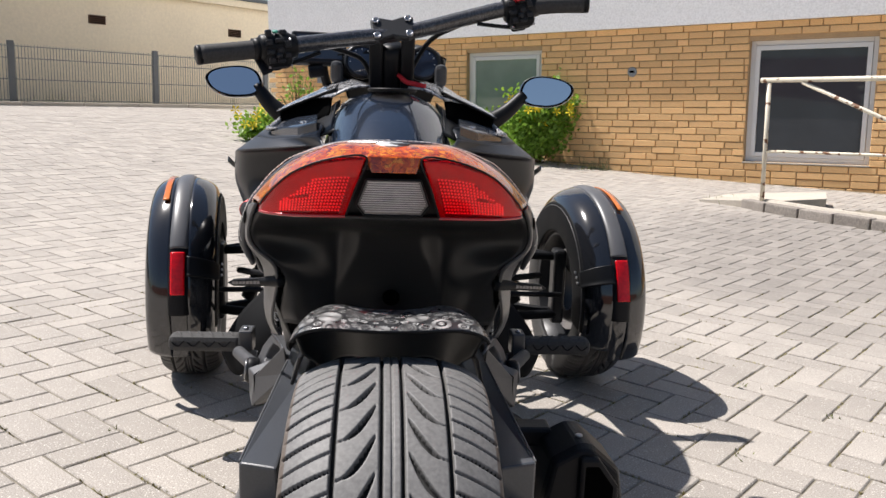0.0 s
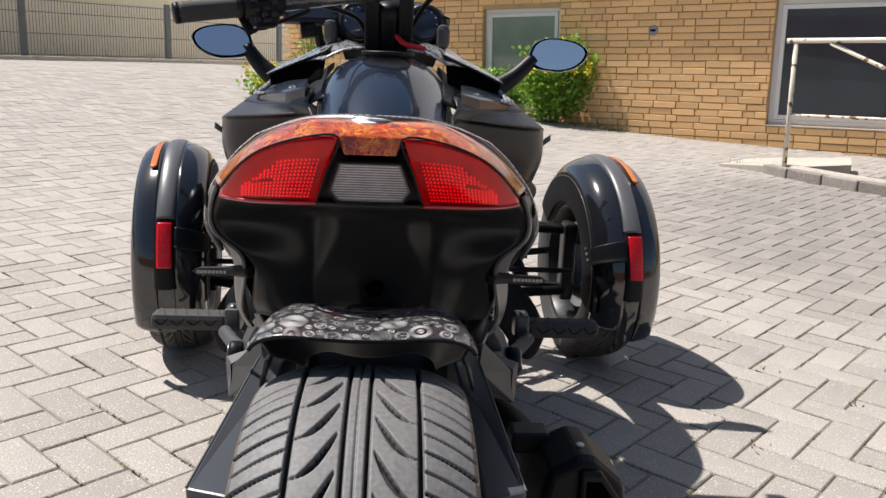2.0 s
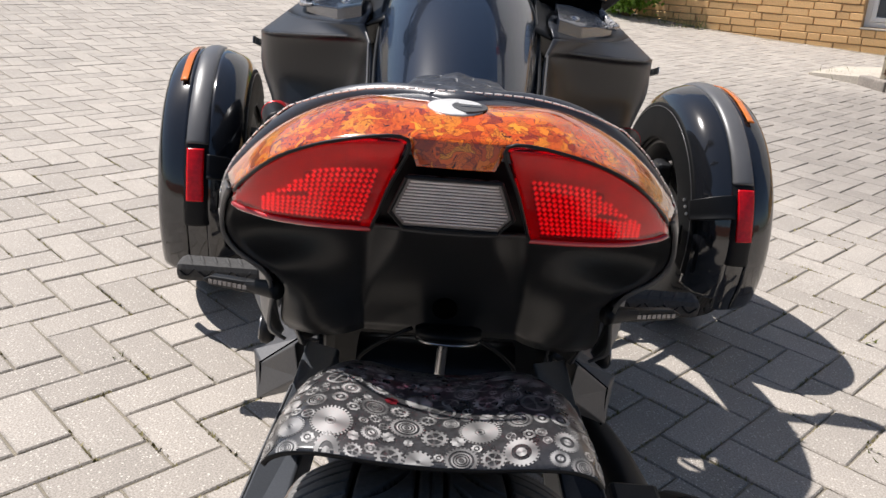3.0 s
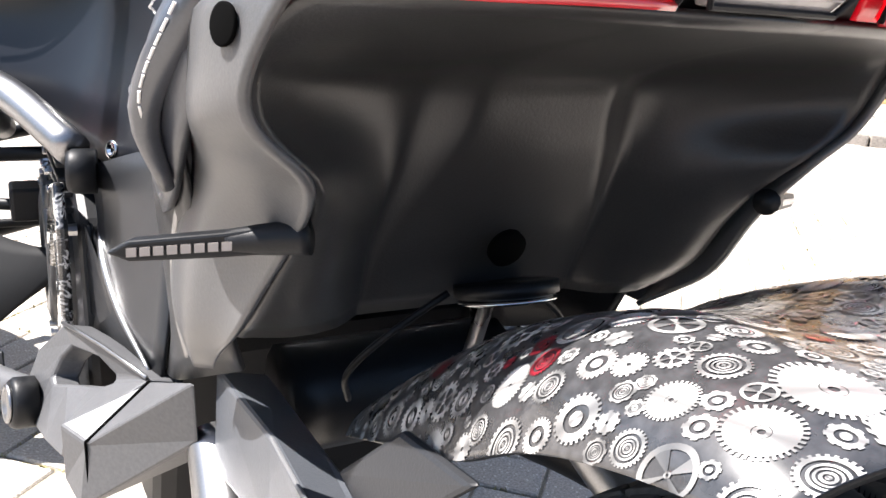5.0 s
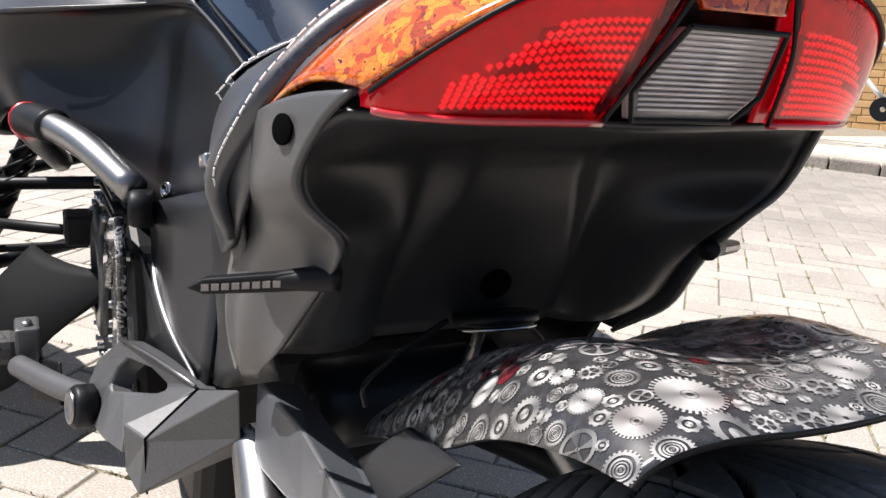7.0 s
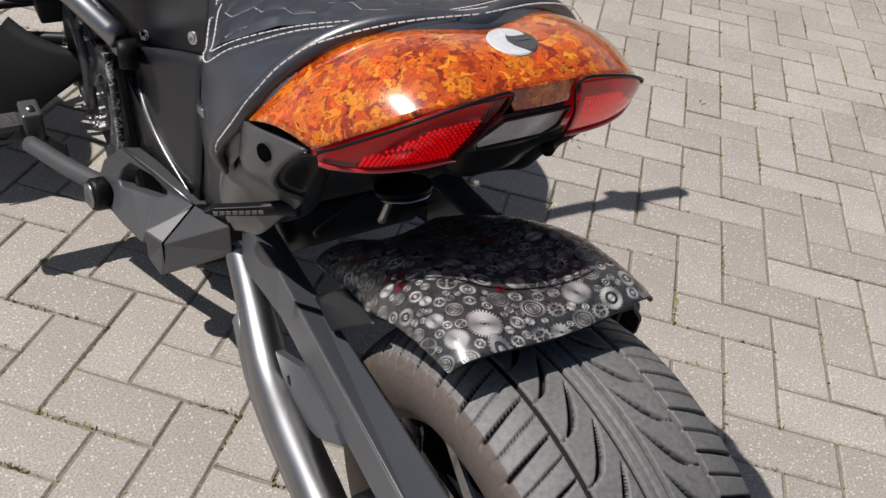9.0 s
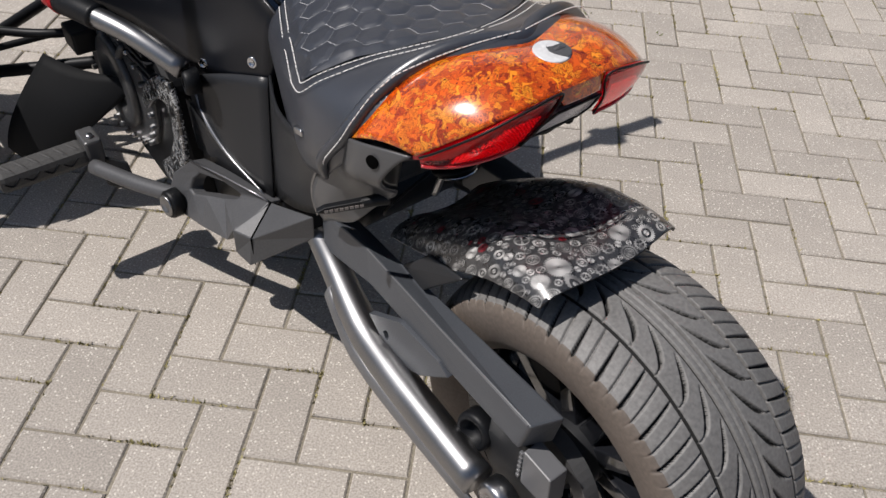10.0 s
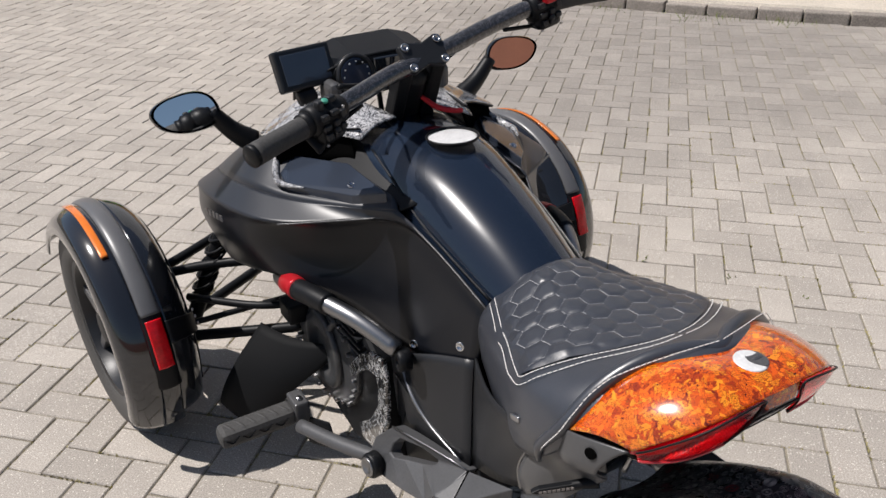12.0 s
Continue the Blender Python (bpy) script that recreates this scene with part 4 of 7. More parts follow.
mudguard.modifiers["thick"].material_offset_rim = 1


def guard_at(i, j):
    """The place on the mudguard at row i, column j, both between the grid's lines."""
    i, j = min(max(i, 0.0), len(GUARD) - 1.001), min(max(j, 0.0), len(GUARD[0]) - 1.001)
    k, m = int(i), int(j)
    f, g = i - k, j - m
    return GUARD[k][m].lerp(GUARD[k][m + 1], g).lerp(GUARD[k + 1][m].lerp(GUARD[k + 1][m + 1], g), f)


# each kind of gear: teeth, and rings from one radius to another with their tone; a fourth value counts spokes
GEARS = [(34, [(0.10, 0.22, 0.75), (0.24, 0.86, 1.0)]), (20, [(0.12, 0.34, 0.9), (0.44, 0.54, 0.45), (0.62, 0.86, 0.75)]), (14, [(0.0, 0.16, 0.9), (0.16, 0.62, 0.55, 5), (0.62, 0.84, 0.8)]),
         (26, [(0.0, 0.10, 0.3), (0.16, 0.26, 0.7), (0.34, 0.42, 0.6), (0.50, 0.60, 0.8), (0.74, 0.90, 0.55)]), (0, [(0.05, 0.12, 0.6), (0.12, 0.80, 0.35, 4), (0.80, 1.0, 0.6)]), (16, [(0.14, 0.84, 0.8)]),
         (24, [(0.0, 0.30, 1.0), (0.55, 0.88, 0.9)]), (0, [(0.0, 0.34, 0.9), (0.40, 0.70, 0.35), (0.78, 1.0, 0.75)])]


def print_gears():
    """Gears of many sizes, laid close together over the guard as thin film."""
    rng = random.Random(17)
    placed = [(-0.074, -0.243, 0.0165, 0), (-0.089, -0.216, 0.0085, 3), (-0.072, -0.272, 0.0100, 6), (0.030, -0.240, 0.0150, 0), (-0.046, -0.222, 0.0110, 3), (-0.045, -0.252, 0.0075, 1), (-0.104, -0.246, 0.0115, 0), (-0.020, -0.245, 0.0125, 3), (0.004, -0.216, 0.0105, 4), (-0.030, -0.272, 0.0100, 2), (0.060, -0.262, 0.0130, 6), (0.058, -0.225, 0.0100, 3)]
    tries = [(r, n) for r, n in ((0.0150, 6), (0.0118, 60), (0.0100, 200), (0.0084, 500), (0.0068, 1200), (0.0050, 2600), (0.0036, 2600)) for _ in range(1)]
    spots = []
    ni, nj = len(GUARD) - 1, len(GUARD[0]) - 1

    def nearest(x, y):
        return min(((i, j) for i in range(0, ni + 1) for j in range(0, nj + 1)), key=lambda c: (GUARD[c[0]][c[1]].x - x) ** 2 + (GUARD[c[0]][c[1]].y - y) ** 2)
    for x, y, r, kind in placed:
        i, j = nearest(x, y)
        spots.append((i, j, r, kind, guard_at(i, j)))
    for r, n in tries:
        for _ in range(n):
            i, j = rng.uniform(0.5, ni - 1), rng.uniform(0.5, nj - 0.5)
            p = guard_at(i, j)
            if all((p - q[4]).length > (r + q[2]) * 0.97 for q in spots):
                spots.append((i, j, r * rng.uniform(0.9, 1.08), rng.choice((0, 1, 1, 2, 2, 3, 3, 4, 5, 6, 6, 7)), p))
    bm = bmesh.new()
    uv, tone = bm.loops.layers.uv.new("polar"), bm.loops.layers.uv.new("tone")
    for i, j, r, kind, p in spots:
        du = guard_at(i, j + 0.5) - guard_at(i, j - 0.5)
        dv = guard_at(i + 0.5, j) - guard_at(i - 0.5, j)
        lu, lv = max(du.length, 1e-4), max(dv.length, 1e-4)
        up = du.cross(dv).normalized()
        up = up if up.z > 0 else -up
        teeth, rings = GEARS[kind]
        steps = teeth * 4 if teeth and r > 0.006 else 32
        spin, light, hue = rng.uniform(0, 6.28), rng.uniform(0.42, 0.95), 1.0 if p.y > -0.21 and rng.random() < 0.10 else 0.0

        def place(a, rr):
            q = guard_at(i + rr * math.sin(a) / lv, j + rr * math.cos(a) / lu)
            return bm.verts.new(q + up * 0.0005)
        bands = list(rings)
        if teeth:
            bands.append((rings[-1][1], 1.0, rings[-1][2]))
        for n, band in enumerate(bands):
            r0, r1, t = band[0], band[1], band[2]
            gaps = band[3] if len(band) > 3 else 0
            cog = teeth and n == len(bands) - 1
            lo = [place(spin + 2 * math.pi * k / steps, r * max(r0, 0.02)) for k in range(steps)]
            hi = [place(spin + 2 * math.pi * k / steps, r * r1) for k in range(steps)]
            for k in range(steps):
                if cog and (k % 4) > 1:
                    continue
                if gaps and (k * gaps / steps) % 1.0 > 0.28:
                    continue
                m = (k + 1) % steps
                f = bm.faces.new((lo[k], lo[m], hi[m], hi[k]))
                for loop, (aa, rr) in zip(f.loops, ((k, r0), (k + 1, r0), (k + 1, r1), (k, r1))):
                    loop[uv].uv = (aa / steps, rr)
                    loop[tone].uv = (t * light, hue)
    bmesh.ops.delete(bm, geom=[v for v in bm.verts if not v.link_faces], context='VERTS')
    return bm


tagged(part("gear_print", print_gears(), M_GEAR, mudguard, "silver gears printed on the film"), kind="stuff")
for s in (-1, 1):
    solid("mudguard_stay", prism_bm([(0.118 * s, -0.13, 0.522), (0.118 * s, -0.06, 0.512), (0.135 * s, -0.02, 0.47), (0.135 * s, -0.07, 0.46)], (0, 0, 0), (0.006 * s, 0, 0)), M_SATIN, mudguard)

# ---- tail ----
rows = []
for r in range(6):
    f = r / 5
    row = []
    for k in range(17):
        s = k / 8 - 1
        a = abs(s)
        fr = Vector((0.203 * s, -0.072 + 0.077 * a ** 0.8, 0.803 - 0.101 * a ** 3.0))
        re = Vector((0.180 * s, -0.167 + 0.070 * a ** 3.8, 0.798 - 0.070 * a ** 3.3))
        crease = 0.0045 * max(0.0, 1 - abs(a - 0.375) / 0.16)
        p = fr.lerp(re, f) + Vector((0.004 * s, -0.004, 0.013 + crease)) * math.sin(f * math.pi)
        row.append(tuple(p))
    rows.append(row)
tail_cover = sheet("tail_cover", rows, M_ORANGE, trike, "glossy tail cover printed with an orange and black pattern", thick=0.004)
rows = []
for r in range(4):
    f = r / 3
    rows.append([((0.037 - 0.009 * f) * u, -0.167 - 0.004 * f + 0.001 * u * u, 0.799 - 0.020 * f) for u in (-1, -0.5, 0, 0.5, 1)])
sheet("tail_tab", rows, M_ORANGE, tail_cover, thick=0.005)
BADGE = (0, -0.06, 1)
badge = part("badge_plate", disc_bm((-0.002, -0.115, 0.8105), BADGE, 0.0225, 0.0026, 40), M_CAP, tail_cover, "round white and dark grey badge", True)
half = [(0.001 + 0.0205 * math.cos(radians(a)), -0.115 + 0.0205 * math.sin(radians(a)), 0.8125) for a in range(-78, 79, 12)]
half += [(-0.004, -0.108, 0.8130), (-0.006, -0.115, 0.8127), (-0.004, -0.122, 0.8122)]
part("badge_mark", prism_bm(half, (0, 0, 0), (0, 0, 0.0010)), M_CAST, badge, "dark grey half of the badge")
part("badge_bar", box_bm((0.001, -0.1185, 0.8128), (0.017, -0.1135, 0.8142), 0.0004), M_SILVER, badge, "short silver bar")

# tail lamps
lamp_unit = part("lamp_housing", grid_bm([[(-0.172, -0.085, 0.722), (-0.10, -0.130, 0.765), (0, -0.140, 0.785), (0.10, -0.130, 0.765), (0.172, -0.085, 0.722)], [(-0.176, -0.074, 0.708), (-0.09, -0.112, 0.712), (0, -0.122, 0.712), (0.09, -0.112, 0.712), (0.176, -0.074, 0.708)]]), M_BLACK, trike, "black lamp housing across the tail")
for s in (-1, 1):
    for nm, dy, mm, lab in (("red_lens", 0.0, M_RED, "glossy red tail lamp lens"), ("reflector", 0.014, M_LAMPRED, "ribbed red reflector behind the lens, with a faint added glow")):
        rows = []
        for r in range(7):
            f = r / 6
            row = []
            for k in range(13):
                u = k / 12
                top = Vector((0.035 + 0.142 * u, -0.171 + 0.071 * u ** 3.5, 0.798 - 0.071 * u ** 2.7))
                bot = Vector((0.0615 + 0.1155 * u, -0.140 + 0.036 * u ** 2.8, 0.718 - 0.003 * u ** 2 + 0.003 * u ** 10))
                p = top.lerp(bot, f) + Vector((0.002 * u, -0.005, 0)) * math.sin(math.pi * f) ** 0.7 * (1 - 0.6 * u)
                row.append((p.x, p.y + dy, p.z))
            rows.append(row)
        lens = sheet(nm, rows, mm, lamp_unit, lab, s, thick=0.003 if dy == 0 else 0.001, sub=1)
        if dy == 0:
            sheet("grid_backing", [[(p[0], p[1] + 0.008, p[2]) for p in row[1:10 - (3 - i if i < 3 else 0)]] for i, row in enumerate(rows[2:7])], M_REDDARK, lens, "dark red backing of the reflector grid", s, thick=0.001, sub=1)
            lens.visible_shadow = False
            edge = bez([rows[-1][0], rows[-1][4], rows[-1][8], rows[-1][11], rows[-1][12]], 4)
            top_edge = bez([rows[-1][0], rows[3][0], rows[0][0], rows[0][4], rows[0][8], rows[0][11], rows[0][12]], 5)
            part("lens_edge", tube_bm([(p.x * s, p.y - 0.001, p.z) for p in top_edge], 0.0015, 6, smooth=False), M_BLACK, lens, "black edge round the lens", True)
            part("lens_rim", tube_bm([(p.x * s, p.y - 0.001, p.z) for p in edge], 0.0022, 6, smooth=False), M_REDTRIM, lens, smooth=True)
            # inner reflector squares
            bm = bmesh.new()
            for i in range(20):
                for j in range(11):
                    u0, f0 = 0.10 + i * 0.034, 0.34 + j * 0.056
                    if f0 < 0.33 + 1.05 * max(0.0, u0 - 0.44) or abs(u0 - 0.50) + abs(f0 - 0.62) < 0.05 or abs(u0 - 0.60) + abs(f0 - 0.62) < 0.05:
                        continue
                    top = Vector((0.035 + 0.142 * u0, -0.171 + 0.071 * u0 ** 3.5, 0.798 - 0.071 * u0 ** 2.7))
                    bot = Vector((0.0615 + 0.1155 * u0, -0.140 + 0.036 * u0 ** 2.8, 0.718))
                    p = top.lerp(bot, min(f0, 0.95)) + Vector((0, 0.0045 - 0.005 * math.sin(math.pi * min(f0, 0.95)) ** 0.7 * (1 - 0.6 * u0), 0))
                    disc_bm((p.x * s, p.y, p.z), (0.3 * s, -1, 0.8), 0.0019, 0.0022, 4, bm)
            tagged(part("reflector_studs", bm, M_REFLSTUD, lens, "small red reflector studs with an added glow"), kind="stuff")
hexa = [(-0.0345, -0.164, 0.770), (0.0345, -0.164, 0.770), (0.0475, -0.141, 0.735), (0.0370, -0.131, 0.719), (-0.0370, -0.131, 0.719), (-0.0475, -0.141, 0.735)]
rev = solid("reverse_lens", prism_bm(hexa, (0, -0.002, 0), (0, 0.006, 0)), M_LENSBACK, lamp_unit, "clear ribbed reversing lamp lens", bevel=0.002)
for k in range(14):
    z = 0.7255 + k * 0.0031
    y = -0.132 - (z - 0.719) / 0.051 * 0.032
    wv = 0.032 + 0.0105 * (z - 0.719) / 0.016 if z < 0.735 else 0.0435 - 0.013 * (z - 0.735) / 0.035
    part("lens_rib", tube_bm([(-wv, y - 0.0025, z), (wv, y - 0.0025, z)], 0.0009, 6, smooth=False), M_CLEAR, rev, smooth=True)
frame_pts = [Vector(p) * 1.0 + Vector((0, -0.004, 0)) for p in hexa + [hexa[0]]]
part("lens_frame", tube_bm([tuple(p) for p in frame_pts], 0.0017, 8, smooth=False), M_BLACK, rev)

# shell below the lamps: rear face and two sides
SH = [(0.714, (-0.204, 0.012), (-0.187, -0.088), -0.128, -0.134), (0.706, (-0.205, 0.02), (-0.196, -0.075), -0.108, -0.114), (0.694, (-0.206, 0.03), (-0.199, -0.068), -0.076, -0.078),
      (0.680, (-0.205, 0.036), (-0.203, -0.060), -0.052, -0.050), (0.662, (-0.202, 0.045), (-0.199, -0.054), -0.044, -0.041), (0.648, (-0.198, 0.052), (-0.186, -0.053), -0.040, -0.038), (0.634, (-0.194, 0.058), (-0.166, -0.048), -0.036, -0.035),
      (0.612, (-0.190, 0.068), (-0.158, -0.023), -0.027, -0.028), (0.585, (-0.186, 0.076), (-0.162, 0.002), -0.015, -0.018), (0.562, (-0.180, 0.082), (-0.168, 0.020), -0.004, -0.006), (0.538, (-0.176, 0.088), (-0.172, 0.036), 0.006, 0.004), (0.512, (-0.176, 0.092), (-0.170, 0.072), 0.016, 0.014)]
rows = []
for z, sf, sr, rm, c in SH:
    deep = 0.074 * min(1.0, max(0.0, (0.708 - z) / 0.028)) ** 0.8
    rm, c = rm + deep, c + deep
    proud = 0.015 * min(1.0, max(0.0, (0.708 - z) / 0.030)) * min(1.0, max(0.0, (z - 0.555) / 0.085))
    crest = 0.046 + 0.034 * min(1.0, max(0.0, (0.650 - z) / 0.085))
    foot = crest + 0.004 + 1.6 * proud
    flare = min(1.0, max(0.0, (0.640 - z) / 0.05))
    row = [(sr[0] + 0.016, sr[1] + 0.095, z), (sr[0] + 0.003, sr[1] + 0.030, z), (sr[0] + 0.0015, sr[1] + 0.002, z), (sr[0] + 0.008, sr[1] + 0.007, z), (sr[0] * 0.82, (sr[1] * 0.45 + rm * 0.55 + 0.004) * (1 - flare) + (sr[1] * 0.85 + rm * 0.15 - 0.010) * flare, z), (-foot - 0.018, rm + 0.003 - 0.022 * flare, z), (-foot - 0.002, rm + 0.001, z), (-foot + 0.001, rm, z), (-crest - 0.001, rm - proud, z), (-crest + 0.002, rm - proud, z), (-0.02, c - proud, z), (0, c - proud, z)]
    row += [(-p[0], p[1], p[2]) for p in row[-2::-1]]
    rows.append(row)
tail_shell = sheet("tail_shell", rows, M_SHELL, trike, "satin black moulded shell below the tail lamps", thick=0.004, sub=1)
for s in (-1, 1):
    rows = []
    for z, sf, sr, rm, c in [r for r in SH if 0.62 < r[0] < 0.69] + [(0.615, (-0.191, 0.068), (-0.164, -0.033), 0, 0), (0.590, (-0.194, 0.088), (-0.168, -0.008), 0, 0), (0.560, (-0.198, 0.100), (-0.176, 0.014), 0, 0), (0.530, (-0.198, 0.110), (-0.182, 0.034), 0, 0), (0.505, (-0.194, 0.113), (-0.182, 0.072), 0, 0), (0.482, (-0.185, 0.116), (-0.176, 0.103), 0, 0)]:
        bulge = 0.006 + 0.016 * max(0.0, 1 - abs(z - 0.640) / 0.045)
        rows.append([(-sf[0], sf[1] + 0.012, z), (-sf[0] + bulge * 0.3, sf[1] * 0.7 + sr[1] * 0.3, z), ((-sf[0] - sr[0]) / 2 + bulge, (sf[1] + sr[1]) / 2, z), (-sr[0] + bulge * 0.6, sr[1] * 0.8 + sf[1] * 0.2, z), (-sr[0], sr[1], z)])
    rows = [[(0.206, 0.026, 0.697), (0.2065, -0.010, 0.7078), (0.2025, -0.040, 0.7170), (0.194, -0.068, 0.7235), (0.184, -0.095, 0.7270)], [(0.2065, 0.036, 0.690), (0.209, -0.002, 0.697), (0.207, -0.032, 0.704), (0.2005, -0.058, 0.710), (0.193, -0.080, 0.713)]] + rows
    side = sheet("tail_side_panel", rows, M_GREY, tail_shell, "dark grey plastic side panel of the tail", s, thick=0.004)
    # flat black disc painted as the shaded screw hole
    part("screw_hole", disc_bm((0.2050 * s, -0.048, 0.700), (s, -0.35, 0.1), 0.0088, 0.0016, 24), M_HOLE, side, "black disc in place of the shade in a screw hole", True)
    part("signal_stem", tube_bm([(0.158 * s, -0.020, 0.602), (0.176 * s, -0.008, 0.599), (0.192 * s, 0.001, 0.5965)], [0.009, 0.008, 0.0062], 12), M_BLACK, side, smooth=True)
    # slim turn signals
    base, tip = Vector((0.172 * s, -0.010, 0.599)), Vector((0.243 * s, 0.029, 0.588))
    d = (tip - base).normalized()
    n = d.cross(Vector((0, 0, 1))).normalized()
    bm = bmesh.new()
    ol = [base + Vector((0, 0, 0.008)), base + d * 0.024 + Vector((0, 0, 0.0062)), base + d * 0.07 + Vector((0, 0, 0.0052)), tip, base + d * 0.07 + Vector((0, 0, -0.0052)), base + d * 0.024 + Vector((0, 0, -0.0062)), base + Vector((0, 0, -0.006))]
    prism_bm(ol, n * 0.005, n * -0.005, bm)
    sig = solid("turn_signal", bm, M_BLACK, side, "slim black turn signal", bevel=0.0015)
    for k in range(8):
        bm = bmesh.new()
        c = base + d * (0.022 + 0.0066 * k) + n * (0.0055 if s > 0 else -0.0055)
        prism_bm([c + d * 0.0025 + Vector((0, 0, 0.0022)), c - d * 0.0025 + Vector((0, 0, 0.0022)), c - d * 0.0025 - Vector((0, 0, 0.0022)), c + d * 0.0025 - Vector((0, 0, 0.0022))], n * 0.0, n * (0.001 if s > 0 else -0.001), bm)
        bmesh.ops.recalc_face_normals(bm, faces=bm.faces)
        part("lamp_cell", bm, M_CELL, sig, "small clear lamp cell")
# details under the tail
# no real opening: a black disc gives the hole's shade
part("shell_hole", disc_bm((0.004, 0.054, 0.563), (0, -1, -0.35), 0.0135, 0.006, 20), M_HOLE, tail_shell, "black disc in place of a shaded hole", True)
plate_lamp = part("plate_lamp", disc_bm((0.010, 0.058, 0.536), (0, -0.3, -1), 0.036, 0.010, 28), M_BLACK, tail_shell, "black round plate lamp", True)
part("lamp_rim", ring_bm([(0, 0.028), (0.002, 0.0345), (0.004, 0.0335), (0.003, 0.028)], 28, m=Matrix.Translation((0.010, 0.055, 0.527)) @ Vector((0, -0.3, -1)).to_track_quat('X', 'Z').to_matrix().to_4x4()), M_CHROME, plate_lamp, "thin chrome rim", True)
part("lamp_stem", tube_bm([(0.006, 0.070, 0.526), (0.004, 0.092, 0.455)], 0.006), M_STEEL, tail_shell, smooth=True)
for s in (-1, 1):
    part("cable", tube_bm([(-0.03 * s, 0.065, 0.53), (-0.07 * s, 0.075, 0.50), (-0.09 * s, 0.09, 0.47), (-0.08 * s, 0.11, 0.44)], 0.0025, 6), M_BLACK, tail_shell, smooth=True)

# ---- seat ----
SEAT = [(0.340, [(0, .742), (.05, .735), (.09, .712), (.122, .690), (.134, .662), (.130, .620), (.125, .585)]), (0.290, [(0, .766), (.05, .757), (.095, .724), (.135, .698), (.152, .662), (.148, .610), (.143, .580)]),
        (0.200, [(0, .766), (.06, .760), (.12, .738), (.168, .710), (.187, .672), (.186, .605), (.180, .570)]), (0.120, [(0, .764), (.07, .761), (.14, .745), (.193, .717), (.212, .688), (.216, .630), (.204, .578)]),
        (0.060, [(0, .768), (.07, .766), (.14, .756), (.190, .733), (.213, .700), (.225, .648), (.206, .604)]), (0.010, [(0, .780), (.07, .778), (.13, .772), (.176, .752), (.203, .718), (.217, .685), (.210, .664)]),
        (-0.025, [(0, .800), (.07, .798), (.115, .786), (.152, .760), (.176, .735), (.186, .712), (.186, .700)]), (-0.050, [(0, .814), (.065, .810), (.105, .793), (.135, .764), (.152, .748), (.160, .730), (.160, .722)]), (-0.078, [(0, .808), (.06, .803), (.10, .786), (.125, .760), (.140, .748), (.146, .732), (.146, .724)])]


def seat_top(x, y):
    """Height of the seat at x, y, between its sections."""
    a = abs(x)
    zs = []
    for yy, pr in SEAT:
        for (x0, z0), (x1, z1) in zip(pr, pr[1:]):
            if x1 > x0 and a <= x1:
                zs.append((yy, z0 + (z1 - z0) * (a - x0) / (x1 - x0)))
                break
        else:
            zs.append((yy, pr[-3][1]))
    for (y0, z0), (y1, z1) in zip(zs, zs[1:]):
        if y1 <= y <= y0:
            return z0 + (z1 - z0) * (y - y0) / (y1 - y0)
    return zs[0][1] if y > zs[0][0] else zs[-1][1]


rows = [[(-x, y, z) for x, z in reversed(pr[1:])] + [(x, y, z) for x, z in pr] for y, pr in SEAT]
seat = sheet("seat", rows, M_LEATHER, trike, "black leather rider seat with white stitching and quilted middle", thick=0.006)


roll = []
for k in range(13):
    u = k / 6 - 1
    a = abs(u)
    roll.append((0.205 * u, -0.062 + 0.074 * a ** 0.8, 0.803 - 0.101 * a ** 3.0 + 0.001))
roll = [(-0.210, 0.054, 0.612), (-0.222, 0.040, 0.655)] + roll + [(0.222, 0.040, 0.655), (0.210, 0.054, 0.612)]
part("seat_roll", tube_bm(roll, [0.004, 0.008] + [0.0105] * 13 + [0.008, 0.004], 12, 4), M_LEATHER, seat, "rolled leather rear edge", True)


def half_wide(y):
    """Half width of the quilted middle."""
    return 0.098 + 0.096 * min(1.0, max(0.0, (0.33 - y) / 0.205)) ** 0.9


def quilt_rear(u):
    return 0.020 + 0.108 * abs(u) ** 1.75


HEX = 0.040


def quilt_z(x, y, u, edge):
    hx, hy = x / HEX, y / (HEX * 0.866)
    best = []
    for cy in (math.floor(hy), math.floor(hy) + 1):
        off = 0.5 * (cy % 2)
        for cx in (math.floor(hx - off), math.floor(hx - off) + 1):
            best.append(math.hypot(hx - cx - off, (hy - cy) * 0.866))
    best.sort()
    pillow = min(1.0, (best[1] - best[0]) / 0.42) ** 0.45
    return seat_top(x, y) + 0.0012 + (0.0015 + 0.0034 * pillow) * max(0.0, min(1.0, edge))


rows = []
NY, NX = 110, 104
for i in range(NY + 1):
    v = i / NY
    row = []
    for k in range(NX + 1):
        u = k / NX * 2 - 1
        y = 0.328 + v * (quilt_rear(u) - 0.328)
        x = u * half_wide(y)
        row.append((x, y, quilt_z(x, y, u, min((1 - abs(u)) * 12, v * 14, (1 - v) * 14))))
    rows.append(row)
sheet("seat_quilt", rows, M_LEATHER, seat, "leather middle quilted in hexagons", thick=0.0, sub=0)
bm = bmesh.new()
